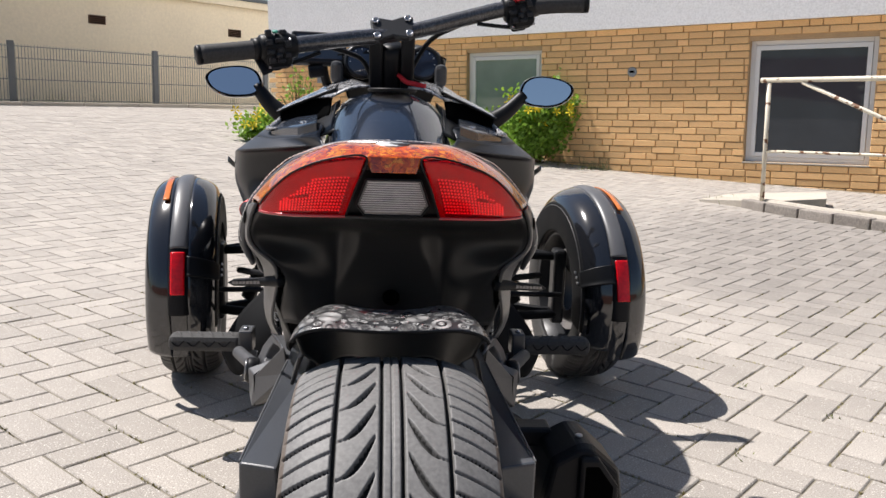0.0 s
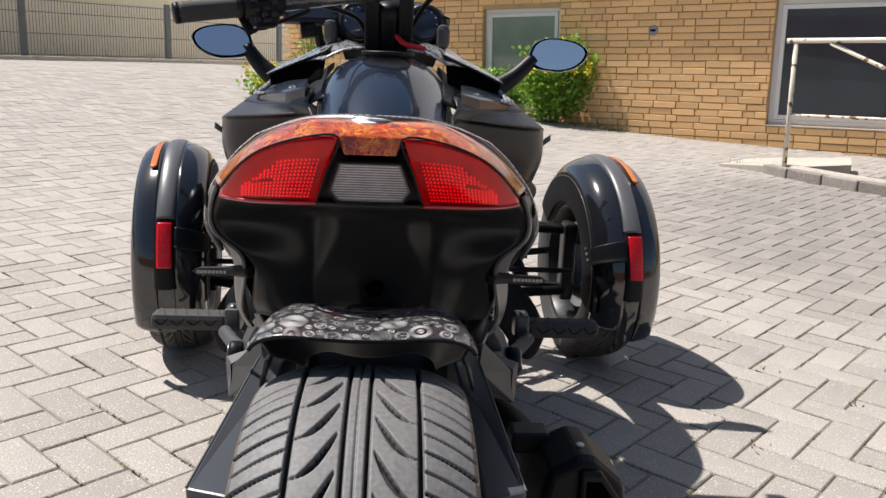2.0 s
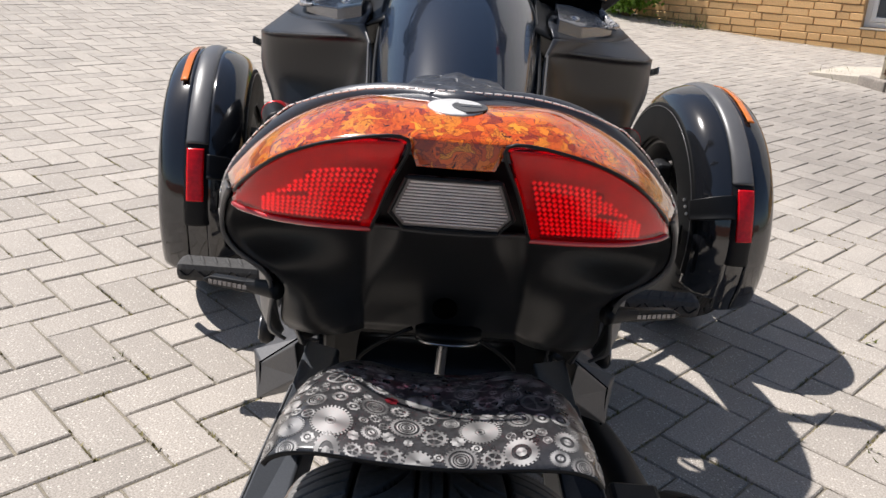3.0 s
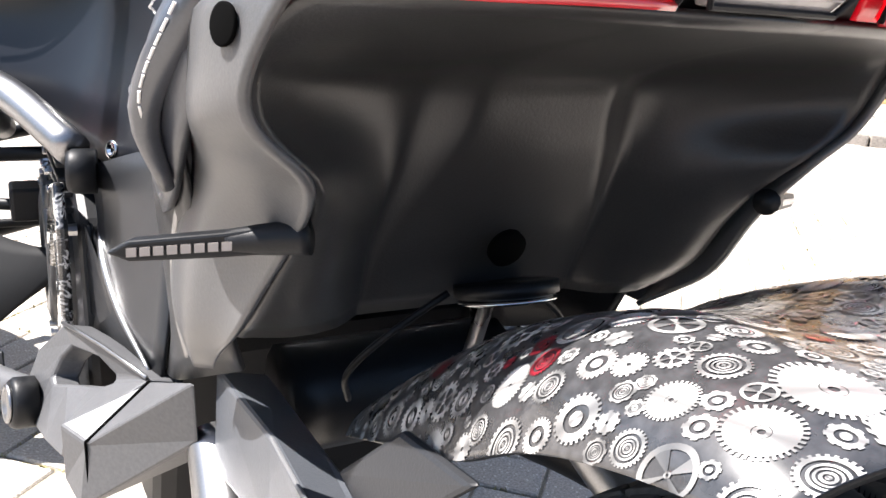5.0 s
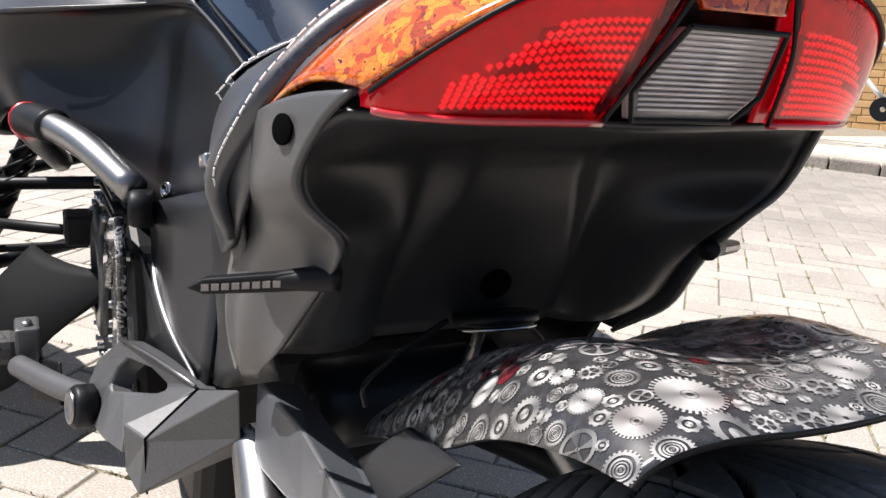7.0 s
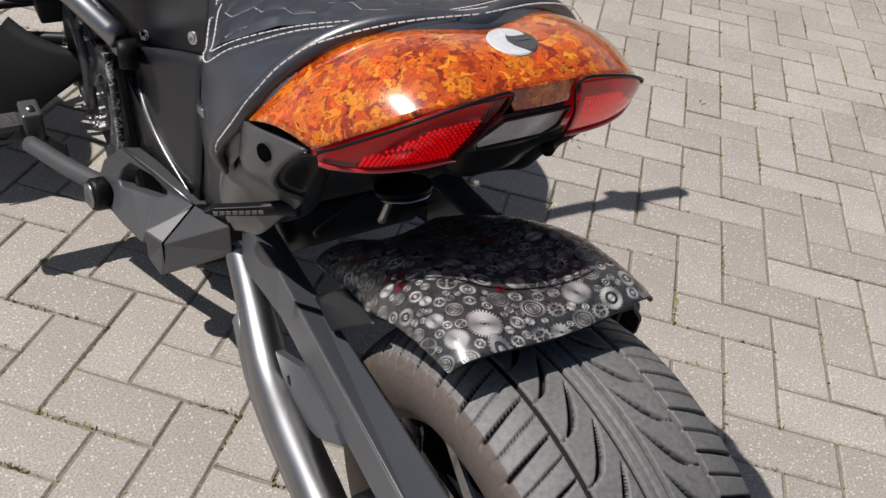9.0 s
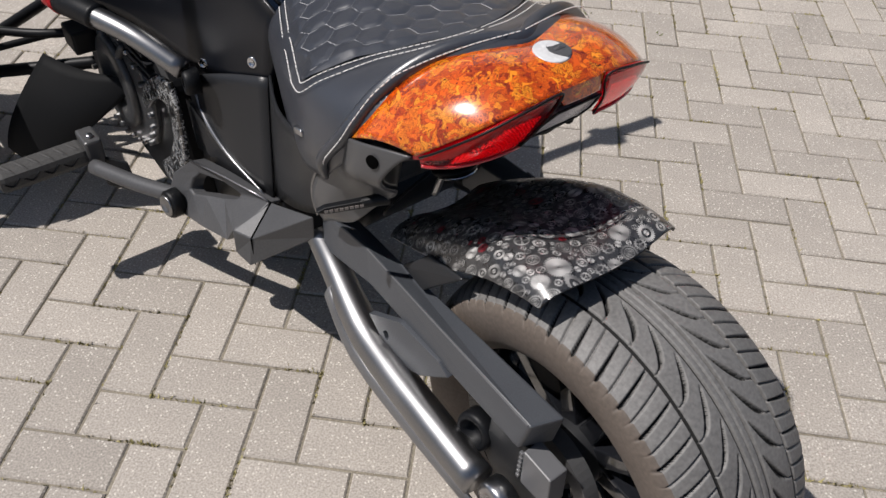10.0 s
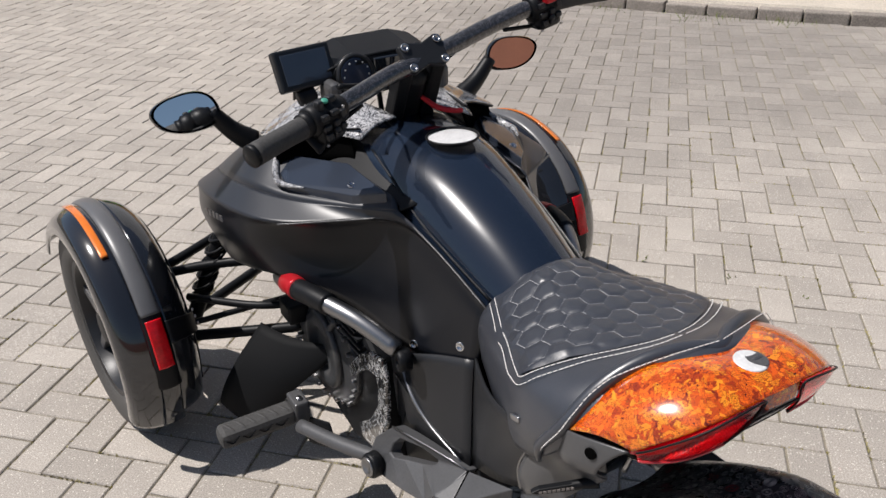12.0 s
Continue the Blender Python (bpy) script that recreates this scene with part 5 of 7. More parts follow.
for j in range(1, 11):
    for i in range(-6, 7):
        c = Vector(((i + 0.5 * (j % 2)) * HEX, j * HEX * 0.866, 0))
        for k in range(3):
            ends = []
            for a in (30 + 60 * k, 90 + 60 * k):
                p = c + Vector((math.cos(radians(a)), math.sin(radians(a)), 0)) * HEX / 1.732
                u = p.x / half_wide(p.y)
                ok = abs(u) < 0.97 and quilt_rear(u) + 0.004 < p.y < 0.322
                ends.append((p, ok))
            if all(e[1] for e in ends):
                tube_bm([(p.x, p.y, seat_top(p.x, p.y) + 0.0034) for p, ok in ends], 0.0008, 4, bm=bm, smooth=False)
tagged(part("quilt_thread", bm, M_GREYTHREAD, seat, "grey thread of the hexagon quilting"), kind="stuff")


def stitch(points, name="stitching", r=0.0008):
    """A run of short white stitches along a line."""
    bm = bmesh.new()
    line = bez(points, 30)
    run, acc = [line[0]], 0.0
    on = True
    for a, b in zip(line, line[1:]):
        acc += (b - a).length
        if on:
            run.append(b)
        if acc > (0.0060 if on else 0.0014):
            if on and len(run) > 1:
                tube_bm([run[0], run[-1]], r, 5, bm=bm, smooth=False)
            on = not on
            run, acc = [b], 0.0
    part(name, bm, M_THREAD, seat, "white thread")


for s in (-1, 1):
    for grow, back in ((0.003, 0.006), (0.013, 0.020)):
        pts = []
        for y in (0.335, 0.29, 0.25, 0.21, 0.17, 0.145):
            x = half_wide(y) + grow
            pts.append((x * s, y, seat_top(x, y) + 0.0018))
        for u in (1.0, 0.93, 0.82, 0.65, 0.45, 0.22, 0.0):
            y = quilt_rear(u) - back * (0.45 if u == 1.0 else 1.0)
            x = u * (half_wide(y) + grow * 0.7)
            pts.append((x * s, y, seat_top(x, y) + 0.0018))
        stitch(pts)
    stitch([(x * s, y, z) for x, y, z in ((0.2085, 0.052, 0.617), (0.2195, 0.040, 0.640), (0.2262, 0.027, 0.665), (0.2155, 0.007, 0.701), (0.2050, 0.001, 0.722), (0.1975, -0.001, 0.732), (0.1770, -0.006, 0.757), (0.1570, -0.013, 0.775), (0.1440, -0.019, 0.784), (0.105, -0.036, 0.800), (0.06, -0.052, 0.811), (0.0, -0.064, 0.8145))])
    part("seat_stud", box_bm((-0.003, -0.011, -0.005), (0.003, 0.011, 0.005), 0.002, m=Matrix.Translation((0.2150 * s, 0.108, 0.655)) @ Euler((radians(-14), 0, 0)).to_matrix().to_4x4()), M_STEEL, seat, "small metal tag", True)

# ---- tank and side fairings ----
TANK = [(0.27, [(0, .735), (.05, .725), (.085, .692), (.105, .648), (.115, .590)]), (0.36, [(0, .784), (.058, .771), (.098, .722), (.116, .665), (.124, .600)]), (0.45, [(0, .824), (.066, .810), (.110, .756), (.127, .692), (.134, .620)]),
        (0.56, [(0, .862), (.070, .850), (.117, .798), (.135, .733), (.144, .650)]), (0.64, [(0, .882), (.070, .872), (.120, .828), (.139, .770), (.152, .680)]), (0.74, [(0, .888), (.066, .882), (.116, .852), (.142, .800), (.158, .700)]), (0.86, [(0, .884), (.06, .880), (.112, .860), (.144, .815), (.162, .720)])]
rows = [[(-x, y, z) for x, z in reversed(pr[1:])] + [(x, y, z) for x, z in pr] for y, pr in TANK]
tank = sheet("tank_cover", rows, M_TANK, trike, "gloss black tank cover", thick=0.004)
for s in (-1, 1):
    part("tank_seam", tube_bm([(0.107 * s, 0.34, 0.703), (0.118 * s, 0.45, 0.738), (0.124 * s, 0.56, 0.772), (0.124 * s, 0.66, 0.815), (0.122 * s, 0.76, 0.852)], 0.0025, 6), M_BLACK, tank, smooth=True)
cap = part("fuel_cap", disc_bm((0.006, 0.655, 0.8815), (0, 0.03, 1), 0.050, 0.0035, 40), M_CAP, tank, "white round fuel cap", True)
part("cap_ring", ring_bm([(0, 0.050), (0.006, 0.055), (0.009, 0.053), (0.006, 0.049)], 40, m=Matrix.Translation((0.006, 0.655, 0.8800)) @ Vector((0, 0.03, 1)).to_track_quat('X', 'Z').to_matrix().to_4x4()), M_BLACK, cap, smooth=True)

COLS = [[(-.116, .33, .688), (-.128, .33, .645), (-.136, .34, .560)], [(-.126, .45, .730), (-.140, .45, .655), (-.165, .43, .550)], [(-.136, .55, .760), (-.152, .555, .680), (-.195, .51, .535)],
        [(-.150, .622, .763), (-.162, .640, .680), (-.205, .62, .545)], [(-.240, .694, .750), (-.236, .730, .672), (-.250, .705, .583)], [(-.335, .770, .738), (-.322, .805, .668), (-.325, .768, .615)], [(-.372, .855, .730), (-.376, .865, .660), (-.350, .86, .595)],
        [(-.398, 1.02, .715), (-.402, 1.02, .640), (-.366, 1.05, .535)], [(-.385, 1.20, .682), (-.390, 1.20, .610), (-.350, 1.22, .510)], [(-.350, 1.34, .640), (-.352, 1.36, .570), (-.315, 1.36, .490)],
        [(-.235, 1.50, .600), (-.240, 1.52, .540), (-.230, 1.50, .470)], [(0, 1.60, .590), (0, 1.63, .530), (0, 1.58, .450)]]
DECK1 = [(-.150, .60, .786), (-.200, .67, .776), (-.255, .76, .768), (-.298, .84, .764), (-.335, .92, .764), (-.350, 1.03, .750), (-.330, 1.20, .712), (-.295, 1.33, .672), (-.19, 1.46, .632), (0, 1.55, .622)]
DECK2 = [(-.143, .63, .802), (-.146, .69, .806), (-.160, .78, .808), (-.205, .90, .792), (-.215, .955, .848), (-.262, 1.06, .822), (-.235, 1.20, .775), (-.195, 1.32, .725), (-.12, 1.42, .675), (0, 1.48, .668)]


def ledge(p, k):
    """The undercut just below the sharp upper edge of the fairing."""
    return (p[0] + (0.006 if 0 < k < 6 else 0.0), p[1] + (0.018 if 2 < k < 6 else 0.0), p[2] - (0.007 if 0 < k < 6 else 0.016))


for s in (-1, 1):
    q = -s
    fair = sheet("side_fairing", [list(c) for c in zip(*[[c[0], ledge(c[0], k), tuple((a * 0.5 + b * 0.5) + (0.012 if i == 1 and 2 < k < 6 else 0) for i, (a, b) in enumerate(zip(c[0], c[1]))), c[1], tuple((a * 0.5 + b * 0.5) for a, b in zip(c[1], c[2])), c[2]] for k, c in enumerate(COLS)])], M_FAIR, trike, "satin black side fairing", q, thick=0.004)
    tops = [c[0] for c in COLS[2:]]
    sheet("fairing_deck", [tops, [tuple(a * .5 + b * .5 for a, b in zip(t, d)) for t, d in zip(tops, DECK1)], DECK1], M_DECK, fair, "satin black upper deck of the fairing, lightened for sky and sun", q, 0.004)
    sheet("fairing_shoulder", [DECK1, [tuple(a * .5 + b * .5 + (0.006 if i == 2 else 0) for i, (a, b) in enumerate(zip(t, d))) for t, d in zip(DECK1, DECK2)], DECK2], M_DECK, fair, "satin black shoulder of the fairing, lightened for sky and sun", q, 0.004)
    # dark window set into the deck, with a pale rim and a screw
    win = [(-.274, .902, .780), (-.282, .848, .776), (-.204, .690, .788), (-.157, .630, .803), (-.166, .785, .815), (-.236, .930, .802)]
    win = [(x * q, y, z + 0.006) for x, y, z in win]
    gl = solid("glove_panel", prism_bm(win, (0, 0, -0.02), (0, 0, 0.004)), M_INSET, fair, "gloss black inset panel, tinted blue for reflected sky", bevel=0.002)
    part("panel_rim", tube_bm([(-.262 * q, .945, .812), (-.284 * q, .900, .790), (-.290 * q, .855, .786), (-.262 * q, .795, .790)], [0.008, 0.008, 0.007, 0.002], 8), M_CAMO, gl, "pale printed rim", True)
    part("panel_screw", disc_bm((-.192 * q, .715, .806), (0, -0.2, 1), 0.009, 0.004, 16, inner=0.005), M_CHROME, gl, "bright screw", True)
    sheet("tank_side_filler", [[(-.112, .58, .80), (-.112, .70, .825), (-.116, .80, .845), (-.122, .92, .86)], [(-.148, .60, .785), (-.150, .70, .798), (-.170, .80, .800), (-.215, .93, .785)]], M_BLACK, fair, "black filler strip beside the tank", q, thick=0.004)
    # duct depth is suggested by shade-black colour on this wall
    sheet("duct_wall", [[(-.268, .915, .785), (-.225, .915, .795), (-.160, .86, .805), (-.140, .80, .815)], [(-.270, .945, .832), (-.222, .94, .848), (-.158, .90, .870), (-.132, .85, .884)]], M_HOLE, fair, "duct wall behind the inset panel, coloured black for shade", q, thick=0.004)
    lip = sheet("duct_lip", [[(-.278, .925, .826), (-.225, .905, .850), (-.160, .865, .875), (-.128, .80, .888)], [(-.276, .955, .836), (-.225, .945, .862), (-.160, .91, .886), (-.125, .86, .897)], [(-.262, 1.03, .835), (-.215, 1.02, .868), (-.15, 1.0, .897), (-.115, .95, .905)]], M_CAMO, fair, "lip over the duct wrapped in grey printed film", q, thick=0.006)
    lip.data.materials.append(M_BLACK)
    lip.modifiers["thick"].material_offset = 1
    lip.modifiers["thick"].material_offset_rim = 1
    for k in range(5):
        part("brand_bar", box_bm((-.0015, -.010, -.007), (.0015, .010, .007), 0.001, m=Matrix.Translation(((-.4005 - .0006 * k) * q, .945 + .027 * k, .700 - .006 * k)) @ Euler((radians(-14), 0, 0)).to_matrix().to_4x4()), M_SILVER, fair, "short silver bar of a brand mark")
    # edge line of the knee recess, its highlight painted as a grey bead
    part("knee_edge", tube_bm([(-.335 * q, .769, .739), (-.29 * q, .731, .745), (-.240 * q, .693, .751), (-.19 * q, .653, .758), (-.150 * q, .620, .764), (-.139 * q, .58, .764), (-.137 * q, .55, .761), (-.127 * q, .45, .731), (-.117 * q, .335, .690)], 0.0018, 8), M_GREY, fair, "edge of the knee recess, pale grey in place of its highlight", True)
    # lower side panel below the seat
    lows = [[(-.136, .345, .585), (-.150, .33, .50), (-.172, .30, .388)], [(-.165, .43, .562), (-.178, .42, .48), (-.190, .40, .375)], [(-.203, .495, .538), (-.190, .51, .47), (-.205, .505, .362)]]
    low = sheet("lower_side_panel", [list(c) for c in zip(*lows)], M_SATIN, trike, "satin black panel below the fairing", q, thick=0.004)
    sheet("rear_side_panel", [[(-.136, .345, .590), (-.195, .22, .612), (-.209, .12, .640), (-.206, .05, .640)], [(-.150, .33, .50), (-.19, .22, .53), (-.198, .14, .54), (-.188, .088, .57)], [(-.170, .30, .39), (-.178, .22, .42), (-.172, .16, .45), (-.156, .11, .474)]], M_SATIN, low, s=q, thick=0.004)
    for p in ((-.1430, .383, .5955), (-.1825, .491, .5535)):
        part("panel_screw", disc_bm((p[0] * q, p[1], p[2]), (-1 * q, -0.45, 0.2), 0.0095, 0.003, 18, inner=0.0055), M_CHROME, low, "bright recessed screw", True)
    part("silver_edge", tube_bm([(-.192 * q, .533, .484), (-.197 * q, .485, .445), (-.192 * q, .42, .408), (-.182 * q, .32, .386)], [0.003, 0.0055, 0.004, 0.002], 8), M_SILVER, low, "narrow bright edge strip", True)
    part("seat_edge_trim", tube_bm([(-.194 * q, .088, .606), (-.195 * q, .101, .590), (-.1955 * q, .116, .560), (-.194 * q, .126, .530), (-.191 * q, .128, .505), (-.186 * q, .128, .482)], 0.0026, 6), M_SILVER, low, "bright metal edge", True)

    # frame, bracket and foot peg
    fr = part("frame_tube", tube_bm([(-.218 * q, .495, .553), (-.262 * q, .575, .592), (-.300 * q, .66, .606), (-.318 * q, .74, .600), (-.312 * q, .86, .565), (-.27 * q, 1.0, .50)], 0.0175, 18), M_SILVER, trike, "satin silver frame tube", True)
    part("red_sleeve", tube_bm([(-.3185 * q, .735, .6015), (-.319 * q, .765, .597), (-.3175 * q, .795, .588)], 0.0235, 18), M_REDMETAL, fr, "red metal sleeve", True)
    part("black_sleeve", tube_bm([(-.292 * q, .64, .6045), (-.306 * q, .685, .6055), (-.3185 * q, .735, .6015)], 0.0222, 18), M_BLACK, fr, "black sleeve", True)
    part("tube_end", disc_bm((-.20 * q, .478, .535), (-1 * q, 0.2, 0), 0.022, 0.026, 22, inner=0.011), M_BLACK, fr, smooth=True)
    ring_o = [(-.237, .494, .374), (-.212, .395, .385), (-.187, .289, .392), (-.224, .290, .372), (-.256, .296, .359), (-.257, .330, .312), (-.266, .42, .283), (-.274, .500, .266), (-.280, .532, .288), (-.262, .530, .335)]
    ring_i = [(-.233, .472, .357), (-.214, .415, .366), (-.203, .372, .362), (-.206, .370, .357), (-.214, .376, .352), (-.224, .395, .345), (-.240, .440, .330), (-.252, .472, .318), (-.252, .484, .322), (-.244, .484, .340)]
    brk = solid("peg_bracket", frame_bm([(x * q, y, z) for x, y, z in ring_o], [(x * q, y, z) for x, y, z in ring_i], (0.026 * q, 0, -0.006)), M_CAST, trike, "dark grey cast foot peg bracket with a three-cornered opening", bevel=0.003)
    part("bright_edge", tube_bm([(-.2385 * q, .494, .3755), (-.2135 * q, .395, .3865), (-.1885 * q, .291, .3935)], 0.0020, 6, 2), M_SILVER, brk, "bright silver upper edge", True)
    solid("bracket_plate", prism_bm([(-.226 * q, .520, .470), (-.222 * q, .545, .462), (-.224 * q, .525, .372), (-.200 * q, .40, .380), (-.180 * q, .29, .388), (-.184 * q, .27, .350), (-.204 * q, .40, .335), (-.222 * q, .490, .378)], (0.016 * q, 0, 0), (0.022 * q, 0, 0)), M_SATIN, brk, bevel=0.002)
    bm = bmesh.new()
    v = [bm.verts.new((x * q, y, z)) for x, y, z in ((-.241, .262, .358), (-.248, .266, .296), (-.176, .163, .446), (-.172, .172, .392), (-.185, .289, .391), (-.258, .294, .362), (-.256, .300, .306), (-.188, .300, .30), (-.165, .20, .36))]
    for f in ((0, 1, 3, 2), (0, 2, 4), (0, 4, 5), (0, 5, 6, 1), (1, 6, 7), (1, 7, 8, 3), (2, 3, 8), (2, 8, 7, 4), (4, 7, 6, 5)):
        bm.faces.new([v[i] for i in f])
    solid("bracket_wedge", bm, M_CAST, brk, "angular wedge at the end of the bracket", bevel=0.0025)
    part("wedge_joint", tube_bm([(-.2405 * q, .2608, .300), (-.2415 * q, .2605, .3595), (-.186 * q, .2875, .3925)], 0.0013, 6, 2, smooth=False), M_HOLE, brk, "dark joint line of the wedge")
    part("pivot_bolt", disc_bm((-.270 * q, .508, .286), (-1 * q, -0.15, 0.12), 0.027, 0.024, 26, inner=0.015), M_BLACK, brk, "round pivot bolt", True)
    part("pivot_ring", disc_bm((-.2935 * q, .5045, .2892), (-1 * q, -0.15, 0.12), 0.0205, 0.004, 26, inner=0.0135), M_SILVER, brk, "bright ring of the pivot bolt", True)
    part("peg_rod", tube_bm([(-.262 * q, .515, .288), (-.305 * q, .62, .270), (-.348 * q, .745, .252)], 0.0155, 16), M_CAST, brk, smooth=True)
    peg = solid("foot_peg", box_bm((-.520, .758, .246), (-.345, .814, .287), m=Matrix.Diagonal((q, 1, 1, 1))), M_RUBBER, trike, "black rubber covered foot peg", bevel=0.013)
    for k in range(6):
        x = -.372 - .025 * k
        part("peg_rib", tube_bm([((x + 0.012) * q, .764, .2815), ((x + 0.004) * q, .776, .2855), ((x - 0.004) * q, .794, .2855), ((x - 0.012) * q, .808, .2815)], [0.0025, 0.0045, 0.0045, 0.0025], 8), M_RUBBER, peg, "raised rubber rib", True)
    for k in range(4):
        part("side_groove", tube_bm([((-.37 - .037 * k) * q, .7575, .276), ((-.385 - .037 * k) * q, .7570, .262), ((-.40 - .037 * k) * q, .7575, .272)], 0.0022, 6), M_BLACK, peg, smooth=True)
    solid("peg_clamp", box_bm((-.352, .755, .245), (-.318, .815, .302), m=Matrix.Diagonal((q, 1, 1, 1))), M_GREY, peg, "metal peg clamp", bevel=0.005)
    part("clamp_bolt", disc_bm((-.335 * q, .775, .300), (0, -0.2, 1), 0.007, 0.008, 12), M_STEEL, peg, smooth=True)
    solid("heel_plate", prism_bm([(-.335 * q, .79, .25), (-.30 * q, .70, .27), (-.30 * q, .66, .22), (-.335 * q, .74, .20)], (0, 0, 0), (0.006 * q, 0, 0)), M_BLACK, peg)

# engine and inner works
engine = solid("engine_block", prism_bm([(-.17, .40, .16), (-.17, .34, .40), (-.17, .52, .52), (-.17, .80, .56), (-.17, 1.20, .50), (-.17, 1.30, .30), (-.17, 1.10, .13)], (0, 0, 0), (.34, 0, 0)), M_BLACK, trike, "black engine and frame block", bevel=0.02)
for s in (-1, 1):
    edge = [(1.070, .340), (1.052, .225), (.985, .188), (.915, .186), (.830, .212), (.750, .250), (.715, .310), (.705, .375), (.745, .440), (.800, .478), (.900, .470), (1.010, .420)]
    cov = solid("engine_cover", prism_bm([(0.200 * s, y, z) for y, z in edge], (0, 0, 0), (0.020 * s, 0, 0)), M_ENGINE, engine, "dark cast engine cover with a bolted edge", bevel=0.006)
    part("cover_dome", disc_bm((0.218 * s, 0.885, 0.335), (s, 0, 0), 0.098, 0.016, 40, inner=0.060), M_ENGINE, cov, smooth=True)
    part("cover_web", tube_bm([(0.222 * s, 0.80, 0.455), (0.226 * s, 0.86, 0.40), (0.224 * s, 0.92, 0.44)], 0.008, 8), M_ENGINE, cov, smooth=True)
    for k, (y, z) in enumerate(edge):
        for f in (0.0, 0.5):
            y2, z2 = edge[(k + 1) % len(edge)]
            yy, zz = y + (y2 - y) * f, z + (z2 - z) * f
            part("cover_bolt", disc_bm((0.212 * s, yy * 0.96 + 0.0354, zz * 0.96 + 0.0134), (s, 0, 0), 0.0062, 0.018, 8), M_STEEL, cov, "bare steel cover bolt")
    case = [(.575, .20), (.63, .44), (.74, .515), (.90, .520), (1.04, .47), (1.12, .34), (1.02, .17), (.78, .135)]
    bm = prism_bm([(0.160 * s, y, z) for y, z in case], (0, 0, 0), (0.048 * s, 0, 0))
    bmesh.ops.recalc_face_normals(bm, faces=bm.faces)
    eng_case = solid("side_case", bm, M_BLACK, engine, "black cast side case of the engine", bevel=0.012)
    for y, z in case[:6]:
        part("case_bolt", disc_bm(((0.208) * s, y * 0.93 + 0.058, z * 0.93 + 0.024), (s, 0, 0), 0.0075, 0.012, 8), M_STEEL, eng_case, "bare steel case bolt")
    for k in range(5):
        part("cooling_fin", box_bm((min(.206 * s, .222 * s), .66 + .012 * k, .43 + .016 * k), (max(.206 * s, .222 * s), .86 + .012 * k, .437 + .016 * k), 0.002), M_SATIN, eng_case)
    hook = [(.705, .400), (.655, .455), (.590, .500), (.530, .515), (.512, .470), (.522, .365), (.560, .285), (.600, .240), (.660, .232), (.672, .262), (.640, .290), (.605, .318), (.562, .385), (.556, .440), (.566, .456), (.600, .448), (.640, .420), (.690, .375)]
    bm = prism_bm([(.238 * s, y, z) for y, z in hook], (0, 0, 0), (-0.012 * s, 0, 0))
    bmesh.ops.recalc_face_normals(bm, faces=bm.faces)
    solid("printed_bracket", bm, M_SILVERPRINT, engine, "open bracket wrapped in silver printed film", bevel=0.004)
    solid("sensor_box", box_bm((min(0.20 * s, 0.27 * s), 0.98, 0.36), (max(0.20 * s, 0.27 * s), 1.05, 0.41)), M_BLACK, engine, bevel=0.005)
    rows = [[(.315 * s, 1.06, .345), (.295 * s, 1.0, .34), (.25 * s, .93, .335), (.19 * s, .86, .34)], [(.385 * s, 1.05, .28), (.36 * s, .975, .262), (.305 * s, .92, .268), (.20 * s, .865, .315)], [(.435 * s, 1.06, .20), (.39 * s, .975, .17), (.338 * s, .94, .19), (.31 * s, .922, .225)], [(.445 * s, 1.07, .15), (.41 * s, 1.0, .11), (.375 * s, .97, .115), (.345 * s, .95, .15)]]
    sheet("inner_guard", rows, M_MATT, engine, "black curved deflector panel", thick=0.005)

# front suspension
for s in (-1, 1):
    sus = part("upper_arm", tube_bm([((.53 * s + 0.025), 1.38, .385), (.36 * s, 1.33, .40), (.19 * s, 1.22, .42)], 0.013), M_BLACK, trike, "black front suspension arms", True)
    part("upper_arm_front", tube_bm([((.53 * s + 0.025), 1.39, .385), (.36 * s, 1.45, .40), (.19 * s, 1.53, .42)], 0.013), M_BLACK, sus, smooth=True)
    part("lower_arm", tube_bm([((.54 * s + 0.025), 1.37, .20), (.36 * s, 1.28, .21), (.17 * s, 1.16, .23)], 0.015), M_BLACK, sus, smooth=True)
    part("lower_arm_front", tube_bm([((.54 * s + 0.025), 1.38, .20), (.36 * s, 1.46, .21), (.17 * s, 1.55, .23)], 0.015), M_BLACK, sus, smooth=True)
    part("tie_rod", tube_bm([((.52 * s + 0.025), 1.25, .29), (.18 * s, 1.22, .30)], 0.008), M_BLACK, sus, smooth=True)
    part("stabiliser", tube_bm([((.46 * s + 0.025), 1.30, .34), (.30 * s, 1.12, .36), (.16 * s, 1.08, .35)], 0.010), M_BLACK, sus, smooth=True)
    sh = part("shock_absorber", tube_bm([(.42 * s, 1.36, .24), (.27 * s, 1.34, .56)], 0.022), M_BLACK, sus, smooth=True)
    bm = bmesh.new()
    pts = []
    for k in range(73):
        a = k / 72 * 2 * math.pi * 7
        p = Vector((.40 * s, 1.358, .29)).lerp(Vector((.29 * s, 1.342, .52)), k / 72)
        pts.append(p + Vector((math.cos(a) * 0.030, math.sin(a) * 0.034, math.cos(a) * 0.012)))
    tube_bm(pts, 0.005, 6, bm=bm, smooth=False)
    part("spring", bm, M_BLACK, sh, smooth=True)
    solid("knuckle", box_bm(((.535 * s + 0.025) - .02, 1.35, .17), ((.535 * s + 0.025) + .02, 1.42, .41)), M_SATIN, sus, bevel=0.01)


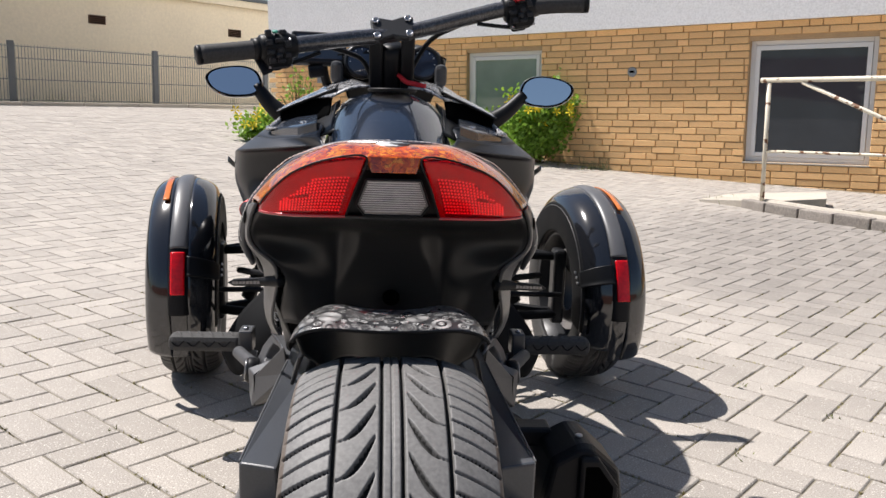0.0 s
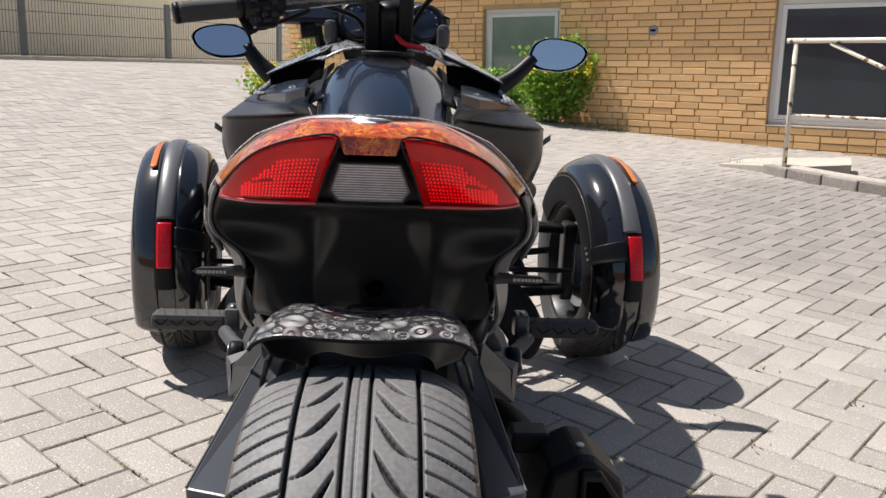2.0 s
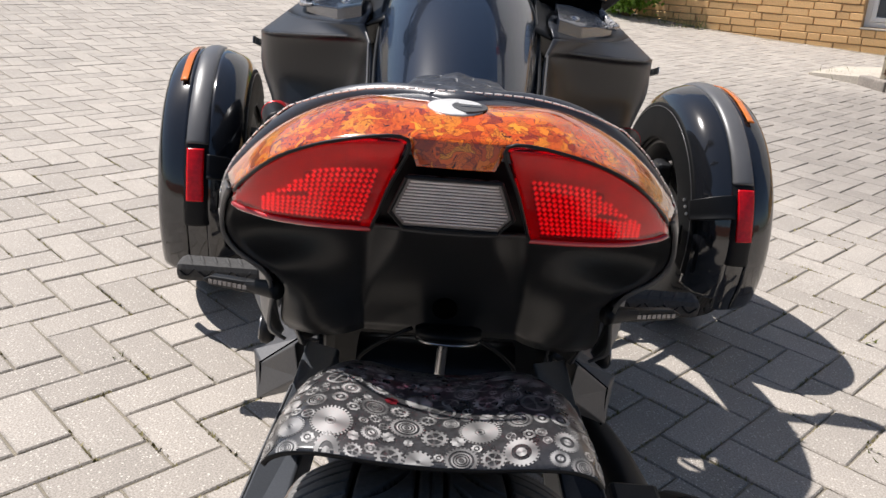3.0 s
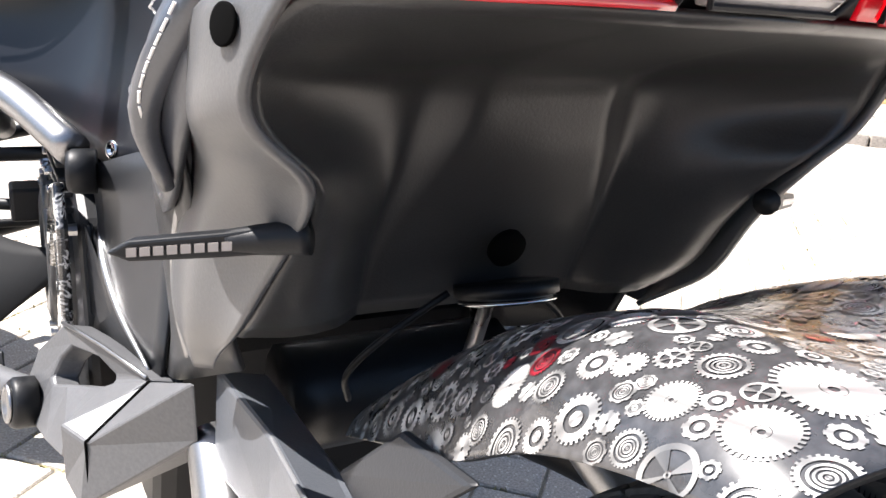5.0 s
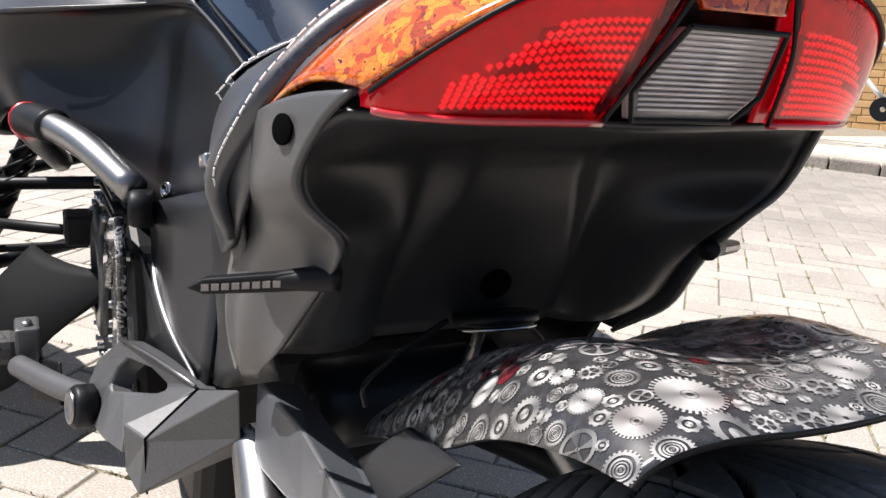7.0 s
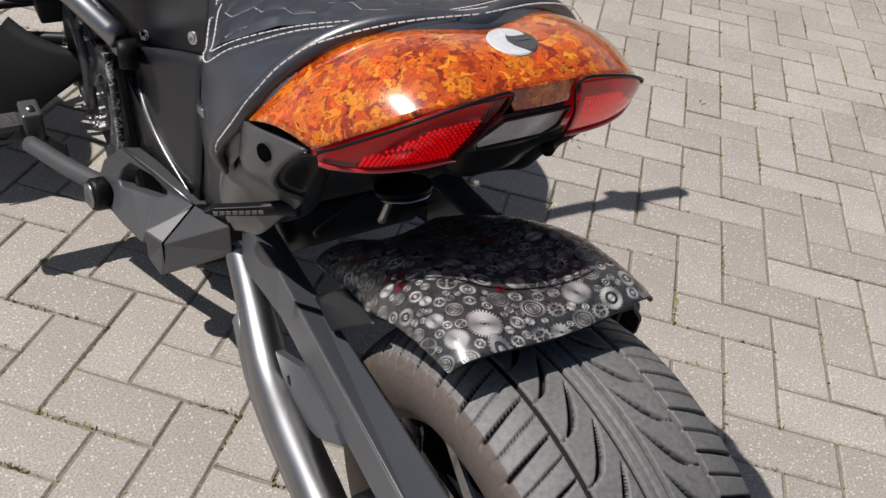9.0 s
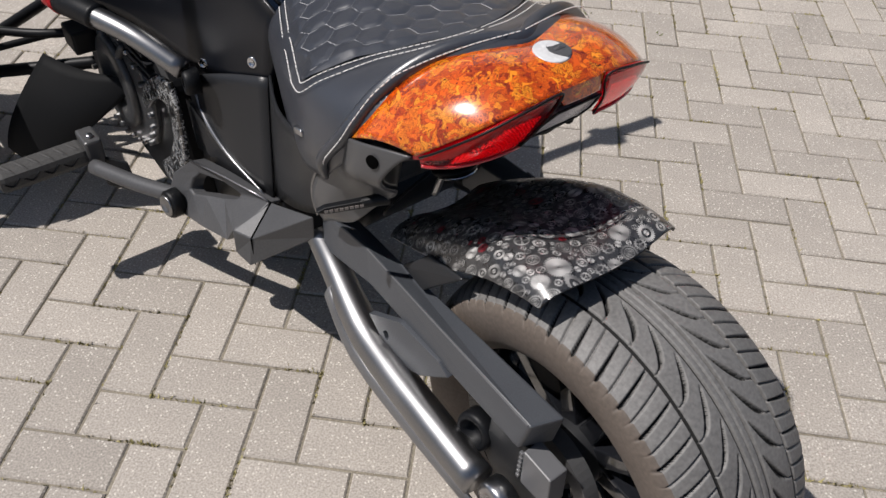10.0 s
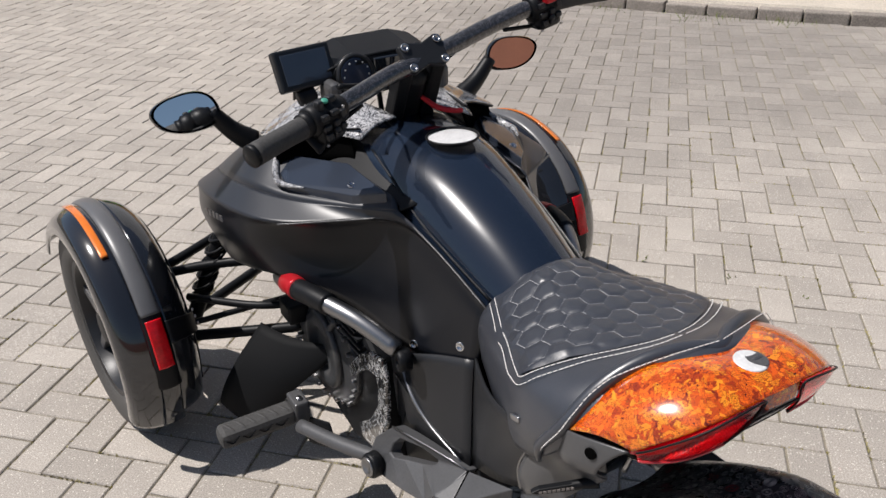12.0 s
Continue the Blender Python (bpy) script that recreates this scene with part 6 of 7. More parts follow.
# ---- front wheels with mudguards ----
def front_wheel(side):
    s = side
    root = part("front_wheel", ring_bm([(-0.07, 0.176), (-0.076, 0.198), (-0.06, 0.188), (-0.045, 0.17), (0.045, 0.17), (0.06, 0.188), (0.076, 0.198), (0.07, 0.176), (0.04, 0.16), (-0.04, 0.16), (-0.07, 0.176)], 56), M_SATIN, trike, "dark alloy front rim", True)
    root.matrix_basis = pose(0.606 * s + 0.019, 1.345, 0.281, 0, 0, 7)
    tyre = part("tyre", tyre_bm(0.281, 0.165, 0.185, 560, 60, 0.0441), M_TYREF, root, "black front tyre", True)
    tyre.data.materials.append(M_GROOVE)
    tyre.data.materials.append(M_TYREF)
    for k in range(6):
        a = 2 * math.pi * k / 6 + 0.2
        d = Vector((0, math.cos(a), math.sin(a)))
        t = Vector((0, -math.sin(a), math.cos(a)))
        ox = Vector((0.055 * s, 0, 0))
        solid("spoke", prism_bm([ox + d * 0.04 + t * 0.022, ox + d * 0.175 + t * 0.018, ox + d * 0.175 - t * 0.006, ox + d * 0.04 - t * 0.012], Vector((0, 0, 0)), Vector((-0.03 * s, 0, 0))), M_GREY, root, "dark grey alloy spoke", bevel=0.004)
    part("hub_cap", disc_bm((0.045 * s, 0, 0), (s, 0, 0), 0.045, 0.02, 24), M_BLACK, root, smooth=True)
    part("brake_disc", ring_bm([(-0.03 * s, 0.07), (-0.03 * s, 0.13), (-0.036 * s, 0.13), (-0.036 * s, 0.07), (-0.03 * s, 0.07)], 40), M_STEEL, root)
    part("bright_spoke", tube_bm([(0.062 * s, -0.02, 0.055), (0.068 * s, -0.05, 0.10), (0.07 * s, -0.05, 0.16)], [0.009, 0.011, 0.008], 10), M_STEEL, root, "machined bright spoke edge", True)

    # mudguard: swept section round the tyre, from low behind to the front
    def strip(xs, a0, a1, n=26):
        rows = []
        for i in range(n + 1):
            a = radians(a0 + (a1 - a0) * i / n)
            low = max(0.0, 1 - (i / n) * 6)
            rows.append([(x * s, -(r + 0.004 * low) * math.cos(a), (r + 0.004 * low) * math.sin(a)) for x, r in xs])
        return rows
    guard = sheet("front_mudguard", strip([(0.104, 0.266), (0.106, 0.286), (0.097, 0.306), (0.070, 0.322), (0.034, 0.328)], -26, 150), M_GLOSS, root, "gloss black front mudguard", thick=0.004)
    sheet("inner_side", strip([(-0.012, 0.328), (-0.045, 0.320), (-0.074, 0.300), (-0.085, 0.272)], -20, 150), M_GLOSS, guard, thick=0.004)
    sheet("inner_cover", strip([(-0.083, 0.280), (-0.089, 0.262), (-0.090, 0.222), (-0.086, 0.188)], -14, 148), M_MATT, guard, "matt black cover inside the mudguard", thick=0.004)
    part("cover_edge", tube_bm([((-0.087) * s, -0.270 * math.cos(radians(a)), 0.270 * math.sin(radians(a))) for a in range(-14, 150, 12)], 0.0013, 6, 2), M_GREY, guard, "pale edge of the cover", True)
    sheet("centre_ridge", strip([(0.036, 0.322), (0.034, 0.332), (0.012, 0.337), (-0.010, 0.332), (-0.014, 0.322)], 29, 152), M_RIDGE, guard, "grey centre ridge", thick=0.003)
    sheet("reflector_frame", strip([(0.040, 0.322), (0.036, 0.333), (0.012, 0.336), (-0.010, 0.333), (-0.018, 0.322)], -3, 31, 10), M_BLACK, guard, "black reflector frame", thick=0.003)
    sheet("ridge_tail", strip([(0.036, 0.326), (0.012, 0.331), (-0.014, 0.326)], -26, -3), M_GLOSS, guard, thick=0.003)
    sheet("reflector", strip([(0.032, 0.337), (0.012, 0.341), (-0.006, 0.337)], 7, 27, 8), M_REFL, guard, "red rear reflector", thick=0.004)
    sheet("side_marker", strip([(0.064, 0.3262), (0.056, 0.3290), (0.047, 0.3295)], 58, 112, 12), M_AMBER, guard, "amber side marker", thick=0.003)
    band = strip([(-0.012, 0.337), (-0.045, 0.331), (-0.078, 0.310), (-0.096, 0.276)], 16, 25, 6)
    brace = sheet("guard_bracket", [[(x, y, z - 0.14 * max(0.0, abs(x) - 0.03)) for x, y, z in row] for row in band], M_BLACK, guard, "black stay across the mudguard", thick=0.007)
    for k in range(3):
        part("stay_bolt", disc_bm((-0.0985 * s, -0.262 + 0.012 * k, 0.080 + 0.013 * k), (-s, -0.2, 0), 0.0038, 0.004, 10), M_STEEL, brace)


front_wheel(-1)
front_wheel(1)

# ---- handlebar, controls, dash ----
BAR = [(-.402, .626, .946), (-.29, .668, .963), (-.17, .712, .984), (-.08, .748, 1.000), (.0, .768, 1.012), (.08, .776, 1.030), (.17, .776, 1.056), (.286, .767, 1.085), (.445, .748, 1.098)]
bar = part("handlebar", tube_bm(BAR, 0.0180, 16), M_DARKPRINT, trike, "handlebar wrapped in dark printed film", True)
part("grip", tube_bm([BAR[0], (-.345, .648, .955), (-.285, .670, .964)], [0.0210, 0.0200, 0.0205], 18), M_RUBBER, bar, "black rubber grip", True)
part("grip", tube_bm([(.325, .763, 1.089), (.385, .756, 1.095), BAR[-1]], [0.0205, 0.0200, 0.0210], 18), M_RUBBER, bar, "black rubber grip", True)
part("grip_end", disc_bm((-.400, .627, .946), (-0.92, -0.36, -0.14), 0.021, 0.012, 20), M_BLACK, bar, smooth=True)
part("grip_end", disc_bm((.443, .748, 1.098), (1, -0.1, 0.05), 0.021, 0.012, 20), M_BLACK, bar, smooth=True)
for c, d in (((-.252, .682, .970), (0.93, 0.34, 0.13)), ((.295, .768, 1.084), (0.97, 0.0, 0.2))):
    m = Matrix.Translation(c) @ Vector(d).to_track_quat('X', 'Z').to_matrix().to_4x4()
    left = c[0] < 0
    sw = solid("switch_box", box_bm((-.030, -.030, -.047), (.032, .022, .020), m=m), M_BLACK, bar, "black switch housing", bevel=0.015)
    drum = ring_bm([(-.036, 0.016), (-.036, 0.024), (-.031, 0.029), (-.006, 0.031), (-.004, 0.0285), (-.001, 0.0285), (.001, 0.031), (.030, 0.030), (.036, 0.026), (.046, 0.024), (.048, 0.016)], 28, m=m)
    part("clamp_drum", drum, M_BLACK, sw, "round housing clamped on the bar", True)
    for x, z, w, h, d in ((-.019, .010, .011, .009, .036), (.004, .013, .014, .007, .037), (.021, .004, .009, .013, .037), (-.018, -.010, .013, .008, .035), (.004, -.008, .009, .010, .036), (.019, -.020, .011, .009, .035), (-.016, -.028, .010, .011, .035), (.003, -.030, .013, .007, .036)):
        solid("button", box_bm((x - w / 2 - .002, -d, z - h / 2 - .001), (x + w / 2 + .002, -.026, z + h / 2 + .001), m=m), M_SATIN, sw, bevel=0.0022)
    part("round_button", disc_bm(m @ Vector((-.002, -.034, -.019)), m.to_3x3() @ Vector((0, -1, 0)), 0.0065, 0.008, 14), M_SATIN, sw, smooth=True)
    solid("toggle", box_bm((-.022, -.022, .020), (-.008, -.006, .038), m=m), M_SATIN, sw, bevel=0.004)
    solid("toggle", box_bm((.008, -.018, .022), (.026, -.002, .036), m=m), M_SATIN, sw, bevel=0.004)
    solid("paddle", box_bm((-.020, .020, -.050), (.016, .034, -.020), m=m), M_BLACK, sw, bevel=0.006)
    part("collar", tube_bm([m @ Vector((-.05 if left else .05, 0, 0)), m @ Vector((-.03 if left else .03, 0, 0))], 0.023, 18, smooth=False), M_BLACK, sw, smooth=True)
    part("switch_cable", tube_bm([m @ Vector((.02 if left else -.02, .01, -.04)), m @ Vector((.06 if left else -.06, .006, -.030)), m @ Vector((.10 if left else -.10, .0, -.019))], 0.0045, 8), M_BLACK, sw, smooth=True)
    for x, z in ((-.024, -.042), (.025, -.042), (.027, .014)):
        part("housing_screw", disc_bm(m @ Vector((x, -.029, z)), m.to_3x3() @ Vector((0, -1, 0)), 0.0028, 0.003, 10), M_STEEL, sw, "small steel screw")
    if not left:
        solid("stop_switch", box_bm((-.013, -.042, .012), (.013, -.024, .042), m=m), M_REDMETAL, sw, "red stop switch", bevel=0.003)
    else:
        part("green_button", disc_bm(m @ Vector((0.0, -.014, .031)), m.to_3x3() @ Vector((0, -0.4, 1)), 0.0065, 0.004, 12), M_GREENB, sw, "green button", True)
solid("lever_mount", prism_bm([(-.30, .675, .945), (-.26, .69, .945), (-.255, .665, .915), (-.275, .655, .905)], (0, 0, 0), (0, 0, 0.012)), M_BLACK, bar, bevel=0.003)
m = Matrix.Translation((.006, .770, 1.018)) @ Euler((radians(52), radians(-6), radians(2))).to_matrix().to_4x4()
clamp = solid("bar_clamp", prism_bm([(-.050, .028, 0), (-.038, .036, 0), (0, .024, 0), (.038, .036, 0), (.050, .028, 0), (.046, -.024, 0), (.034, -.032, 0), (0, -.022, 0), (-.034, -.032, 0), (-.046, -.024, 0)], (0, 0, 0), (0, 0, 0.016)), M_SATIN, bar, "black handlebar clamp with four bolts", bevel=0.003)
clamp.matrix_basis = m
for x in (-.037, .037):
    for y in (-.021, .023):
        part("clamp_bolt", disc_bm((x, y, 0.0155), (0, 0, 1), 0.0088, 0.005, 18, inner=0.0048), M_STEEL, clamp, "steel clamp bolt", True)
for x in (-.032, .042):
    solid("riser", prism_bm([(x - .016, .755, 1.0), (x + .016, .755, 1.0), (x + .016, .795, 1.0), (x - .016, .795, 1.0)], (0, 0.07, -0.13), (0, 0, 0.01)), M_BLACK, bar, bevel=0.006)
part("steering_column", tube_bm([(.004, .80, .99), (.004, .87, .86)], 0.03, 18), M_BLACK, bar, smooth=True)
for s in (-1, 1):
    part("cable", tube_bm([(.18 * s, .77, 1.02 + .03 * s), (.10 * s, .80, .99 + .02 * s), (.06 * s, .85, .95), (.03 * s, .90, .88)], 0.006, 8), M_BLACK, bar, smooth=True)

dash = solid("dashboard", prism_bm([(-.135, .945, .925), (-.115, .94, .975), (-.06, .94, .990), (.075, .94, .992), (.135, .94, .975), (.150, .945, .93), (.10, .95, .90), (-.09, .95, .90)], (0, 0, 0), (0, 0.14, 0.02)), M_BLACK, trike, "black instrument cluster with two round gauges", bevel=0.012)
for x in (-.068, .086):
    g = part("gauge", disc_bm((x, .944, .955), (0, -1, 0.25), 0.045, 0.012, 32, inner=0.038), M_SATIN, dash, "round gauge with blue-grey face", True)
    part("gauge_face", disc_bm((x, .9375, .956), (0, -1, 0.25), 0.037, 0.002, 32), M_GAUGE, g, smooth=True)
    bm = bmesh.new()
    for k in range(9):
        a = math.pi * (-0.2 + 1.4 * k / 8)
        disc_bm((x + 0.029 * math.cos(a), .934, .957 + 0.029 * math.sin(a)), (0, -1, 0.25), 0.0018, 0.001, 6, bm)
    tagged(part("gauge_marks", bm, M_WHITE, g, "small white gauge marks"), kind="stuff")
solid("screen_strip", box_bm((-.025, .935, .945), (.04, .942, .985)), M_DARKGLASS, dash, bevel=0.003)
sheet("dash_hood", [[(-.13, .95, .972), (-.06, .945, 0.992), (.01, .945, 0.994), (.08, .945, 0.994), (.145, .95, .972)], [(-.14, 1.06, .972), (-.07, 1.06, 0.985), (.01, 1.06, 0.990), (.09, 1.06, 0.985), (.155, 1.06, .972)], [(-.13, 1.17, .915), (-.07, 1.19, .91), (.01, 1.20, .915), (.09, 1.19, .91), (.145, 1.17, .915)], [(-.10, 1.27, .82), (-.05, 1.29, .84), (.01, 1.30, .845), (.06, 1.29, .84), (.11, 1.27, .82)]], M_BLACK, dash, "black cowl over the gauges")
for s in (-1, 1):
    sheet("console_panel", [[(.045, .80, .896), (.09, .80, .893), (.135, .79, .868)], [(.06, .86, .905), (.115, .87, .905), (.165, .86, .866)], [(.10, .93, .915), (.15, .95, .91), (.205, .945, .858)], [(.13, 1.03, .91), (.19, 1.05, .88), (.258, 1.06, .828)]], M_CAMO, dash, "console panel wrapped in grey printed film", s, thick=0.004)
    solid("console_duct", box_bm((min(.115 * s, .145 * s), .90, .90), (max(.115 * s, .145 * s), .97, .955)), M_GREY, dash, bevel=0.012)
part("ignition_lock", disc_bm((.010, .845, .905), (0, -0.5, 1), 0.02, 0.02, 20), M_STEEL, dash, smooth=True)
part("key_strap", tube_bm([(.012, .845, .925), (.020, .815, .925), (.038, .775, .908), (.062, .752, .902), (.085, .750, .898)], [0.004, 0.005, 0.006, 0.006, 0.005], 8), M_REDCLOTH, dash, "red cloth key strap", True)
m = Matrix.Translation((-.175, .957, .985)) @ Euler((radians(-22), 0, radians(11))).to_matrix().to_4x4()
nav = solid("navigation_display", box_bm((-.068, -.006, -.043), (.068, .016, .043), m=m), M_SATIN, trike, "dark grey navigation display on the dash", bevel=0.005)
solid("screen", box_bm((-.055, -.0085, -.032), (.055, -.0065, .032), m=m), M_SCREEN, nav, "dark blue-grey screen", bevel=0.001)
part("display_arm", tube_bm([(-.17, .975, .965), (-.165, 1.0, .92), (-.15, 1.02, .87)], 0.012, 10), M_BLACK, nav, smooth=True)
part("clamp_knob", tube_bm([(-.20, .94, .925), (-.165, .945, .93)], 0.016, 14), M_BLACK, nav, smooth=True)

# mirrors
for s in (-1, 1):
    arm = part("mirror_arm", tube_bm([(.272 * s, 1.075, .806), ((.325 if s > 0 else .315) * s, 1.08, .842), ((.372 if s > 0 else .352) * s, 1.088, .888)], [0.027, 0.021, 0.017], 12), M_BLACK, trike, "black mirror arm on the fairing", True)
    m = Matrix.Translation((.432 * s + (0.024 if s < 0 else 0.0), 1.072, .903)) @ Euler((radians(-17 if s < 0 else -9), radians(6 * s), radians(-6 * s))).to_matrix().to_4x4()
    n = 36

    def oval(a, r):
        c, w = math.cos(a), math.sin(a)
        x, z = math.copysign(abs(c) ** 0.82, c) * 0.070, math.copysign(abs(w) ** 0.86, w) * (0.036 if w > 0 else 0.047)
        return (r * (x + 0.30 * z * s), 0.0, r * z * (1 - 0.10 * c * s))
    rings = [(1.0, 0.0), (1.04, 0.006), (0.98, 0.022), (0.72, 0.042), (0.3, 0.052), (0.02, 0.054)]
    bm = bmesh.new()
    rows = [[bm.verts.new(m @ Vector((oval(2 * math.pi * k / n, r)[0], dy, oval(2 * math.pi * k / n, r)[2]))) for k in range(n)] for r, dy in rings]
    for a, b in zip(rows, rows[1:]):
        for k in range(n):
            bm.faces.new((a[k], a[(k + 1) % n], b[(k + 1) % n], b[k]))
    bmesh.ops.recalc_face_normals(bm, faces=bm.faces)
    head = part("mirror_head", bm, M_GLOSS, arm, "gloss black mirror housing", True)
    bm = bmesh.new()
    bm.faces.new([bm.verts.new(m @ Vector((oval(2 * math.pi * k / n, 0.91)[0], 0.0015, oval(2 * math.pi * k / n, 0.91)[2]))) for k in range(n)])
    part("mirror_glass", bm, M_MIRROR, head, "rounded mirror glass")

# silencer low on the right
face = [(.245, .352), (.288, .376), (.306, .374), (.350, .335), (.362, .262), (.325, .205), (.25, .205), (.228, .27)]
bm = bmesh.new()
vs = [[bm.verts.new(((x - .29) * k + .29 + dx, y, (z - .29) * k + .29 + dz)) for x, z in face] for y, k, dx, dz in ((-0.092, 0.93, 0, 0), (-0.075, 1.0, 0, 0), (0.015, 1.01, -0.002, -0.002), (0.065, 0.86, -0.012, -0.02))]
for a, b in zip(vs, vs[1:]):
    for i in range(len(face)):
        bm.faces.new((a[i], a[(i + 1) % len(face)], b[(i + 1) % len(face)], b[i]))
bm.faces.new(vs[0])
bm.faces.new(vs[-1])
sil = solid("silencer", bm, M_BLACK, trike, "matt black angular silencer", bevel=0.006)
tri_out = [(.284, .362), (.312, .362), (.344, .318), (.344, .285), (.284, .285)]
solid("outlet_frame", prism_bm([(x, -.092, z) for x, z in tri_out], (0, -0.012, 0), (0, 0.02, 0)), M_BLACK, sil, "five-sided outlet frame", bevel=0.005)
# black plate stands for the shade inside the outlet
solid("outlet", prism_bm([((x - .312) * .72 + .312, -.1055, (z - .32) * .72 + .32) for x, z in tri_out], (0, 0, 0), (0, 0.01, 0)), M_HOLE, sil, bevel=0.002)
part("silencer_bolt", disc_bm((.292, -.05, .374), (0, 0, 1), 0.006, 0.004, 12), M_STEEL, sil, smooth=True)
solid("silencer_bracket", box_bm((.205, .0, .335), (.262, .045, .366)), M_BLACK, sil, bevel=0.006)
part("exhaust_pipe", tube_bm([(.275, .03, .265), (.265, .25, .24), (.22, .50, .20), (.15, .72, .17)], 0.03, 16), M_BLACK, sil, smooth=True)


# ---- take the slack out of the length: all but the front wheels, ahead of the seat ----
def shorten(ob, start=0.3, share=0.033):
    own = ob.matrix_basis
    back = own.inverted()
    for v in ob.data.vertices:
        p = own @ v.co
        if p.y > start:
            p.y -= share * (p.y - start)
            v.co = back @ p


for top in trike.children:
    if not top.name.startswith(("front_wheel", "rear_wheel")):
        for ob in (top, *top.children_recursive):
            if ob.parent and ob.parent.name.startswith("bar_clamp"):
                continue
            if ob.name.startswith("bar_clamp"):
                ob.location.y -= 0.0155
            else:
                shorten(ob)


# ---- plants ----
def shrub(name, c, r, h, n, flowers, seed, label, dry=0):
    """A shrub: stems from the ground and a loose crown of single leaves."""
    rng = random.Random(seed)
    root = tagged(new(name), label, "shrub")
    root.matrix_basis = pose(*c)
    bm = bmesh.new()
    ends = []
    for k in range(16 + dry):
        a, q = rng.uniform(0, 6.28), rng.uniform(0.2, 1.0)
        tip = Vector((r * q * math.cos(a), r * q * math.sin(a), h * rng.uniform(0.5, 1.0) * (1.15 - 0.35 * q)))
        base = Vector((0.25 * tip.x * rng.random(), 0.25 * tip.y * rng.random(), 0))
        tube_bm([base, base.lerp(tip, 0.5) + Vector((0, 0, 0.08 * h)), tip], [0.008, 0.005, 0.002], 5, steps=3, bm=bm)
        ends.append((base, tip))
    part("stems", bm, M_LEAFDRY, root)
    bm = bmesh.new()
    for k in range(n):
        b, t = ends[rng.randrange(16)]
        f = rng.uniform(0.25, 1.05)
        p = b.lerp(t, f) + Vector((rng.gauss(0, r * 0.16), rng.gauss(0, r * 0.16), rng.gauss(0, h * 0.07)))
        if p.z < 0.02:
            continue
        u = Vector((rng.gauss(0, 1), rng.gauss(0, 1), rng.gauss(0.3, 0.7))).normalized()
        v = u.cross(Vector((rng.gauss(0, 1), rng.gauss(0, 1), rng.gauss(0, 1)))).normalized()
        L, w = rng.uniform(0.045, 0.085), rng.uniform(0.017, 0.030)
        mid = p + u * L * 0.5 + u.cross(v) * 0.004
        q = [bm.verts.new(x) for x in (p, mid + v * w, p + u * L, mid - v * w)]
        bm.faces.new((q[0], q[1], q[2]))
        bm.faces.new((q[0], q[2], q[3]))
    tagged(part("leaves", bm, M_LEAF, root, "small green leaves"), kind="stuff")
    for k in range(flowers):
        b, t = ends[rng.randrange(16)]
        p = b.lerp(t, rng.uniform(0.75, 1.05)) + Vector((rng.gauss(0, r * 0.12), rng.gauss(0, r * 0.12), 0.03)) + Vector((-0.22, -0.5, 0.12)) * r * rng.random()
        bm = bmesh.new()
        d = Vector((rng.gauss(-0.2, 0.4), -1, rng.uniform(0, 0.8))).normalized()
        a0 = d.cross(Vector((0, 0, 1))).normalized()
        b0 = d.cross(a0)
        for j in range(5):
            a = 2 * math.pi * j / 5
            e = a0 * math.cos(a) + b0 * math.sin(a)
            g = a0 * math.cos(a + 0.6) + b0 * math.sin(a + 0.6)
            q = [bm.verts.new(x) for x in (p, p + e * 0.045 + d * 0.006, p + (e + g) * 0.033 + d * 0.010, p + g * 0.042 + d * 0.006)]
            bm.faces.new(q)
        part("flower", bm, M_PETAL, root, "yellow five-petalled flower")
    return root


def at_wall(s, off):
    p = HOUSE @ Vector((s, -off, 0))
    return (p.x, p.y, rise(p.x, p.y))


shrub("flowering_shrub", at_wall(-1.75, 0.42), 0.50, 0.98, 8200, 55, 11, "green shrub with yellow flowers at the brick wall")
shrub("flowering_shrub", at_wall(-2.7, 0.5), 0.5, 0.55, 4200, 10, 12, "low green shrub with yellow flowers at the wall")
shrub("dry_shrub", (-1.39, 9.0, rise(-1.39, 9.0) - 0.03), 0.36, 0.42, 1300, 16, 13, "straggly shrub with small yellow flowers and dry stems")
shrub("dry_shrub", (-1.04, 10.0, rise(-1.04, 10.0) - 0.03), 0.3, 0.95, 260, 0, 14, "tall dry brown stalks of a withered shrub", 14)

# weeds in the joints, along the fence and at the kerb
WEEDS = [(0.913, 0.70, 0.02, 8), (1.165, 1.22, 0.018, 7), (1.31, 0.95, 0.015, 5), (-0.69, 0.86, 0.012, 5), (1.40, 0.72, 0.015, 5), (3.88, 4.46, 0.10, 60), (4.26, 3.85, 0.16, 130), (4.58, 3.32, 0.10, 70), (3.21, 6.2, 0.09, 60), (3.52, 6.34, 0.10, 60)]
rng = random.Random(3)
bm = bmesh.new()


def blades(x, y, r, n, hgt):
    for _ in range(n):
        p = Vector((x + rng.gauss(0, r), y + rng.gauss(0, r), 0))
        p.z = rise(p.x, p.y) 
        a = rng.uniform(0, 6.28)
        d = Vector((math.cos(a), math.sin(a), 0))
        h = hgt * rng.uniform(0.4, 1.0)
        q = [bm.verts.new(v) for v in (p - d * 0.003, p + d * 0.003, p + Vector((rng.gauss(0, h * 0.5), rng.gauss(0, h * 0.5), h)))]
        bm.faces.new(q)


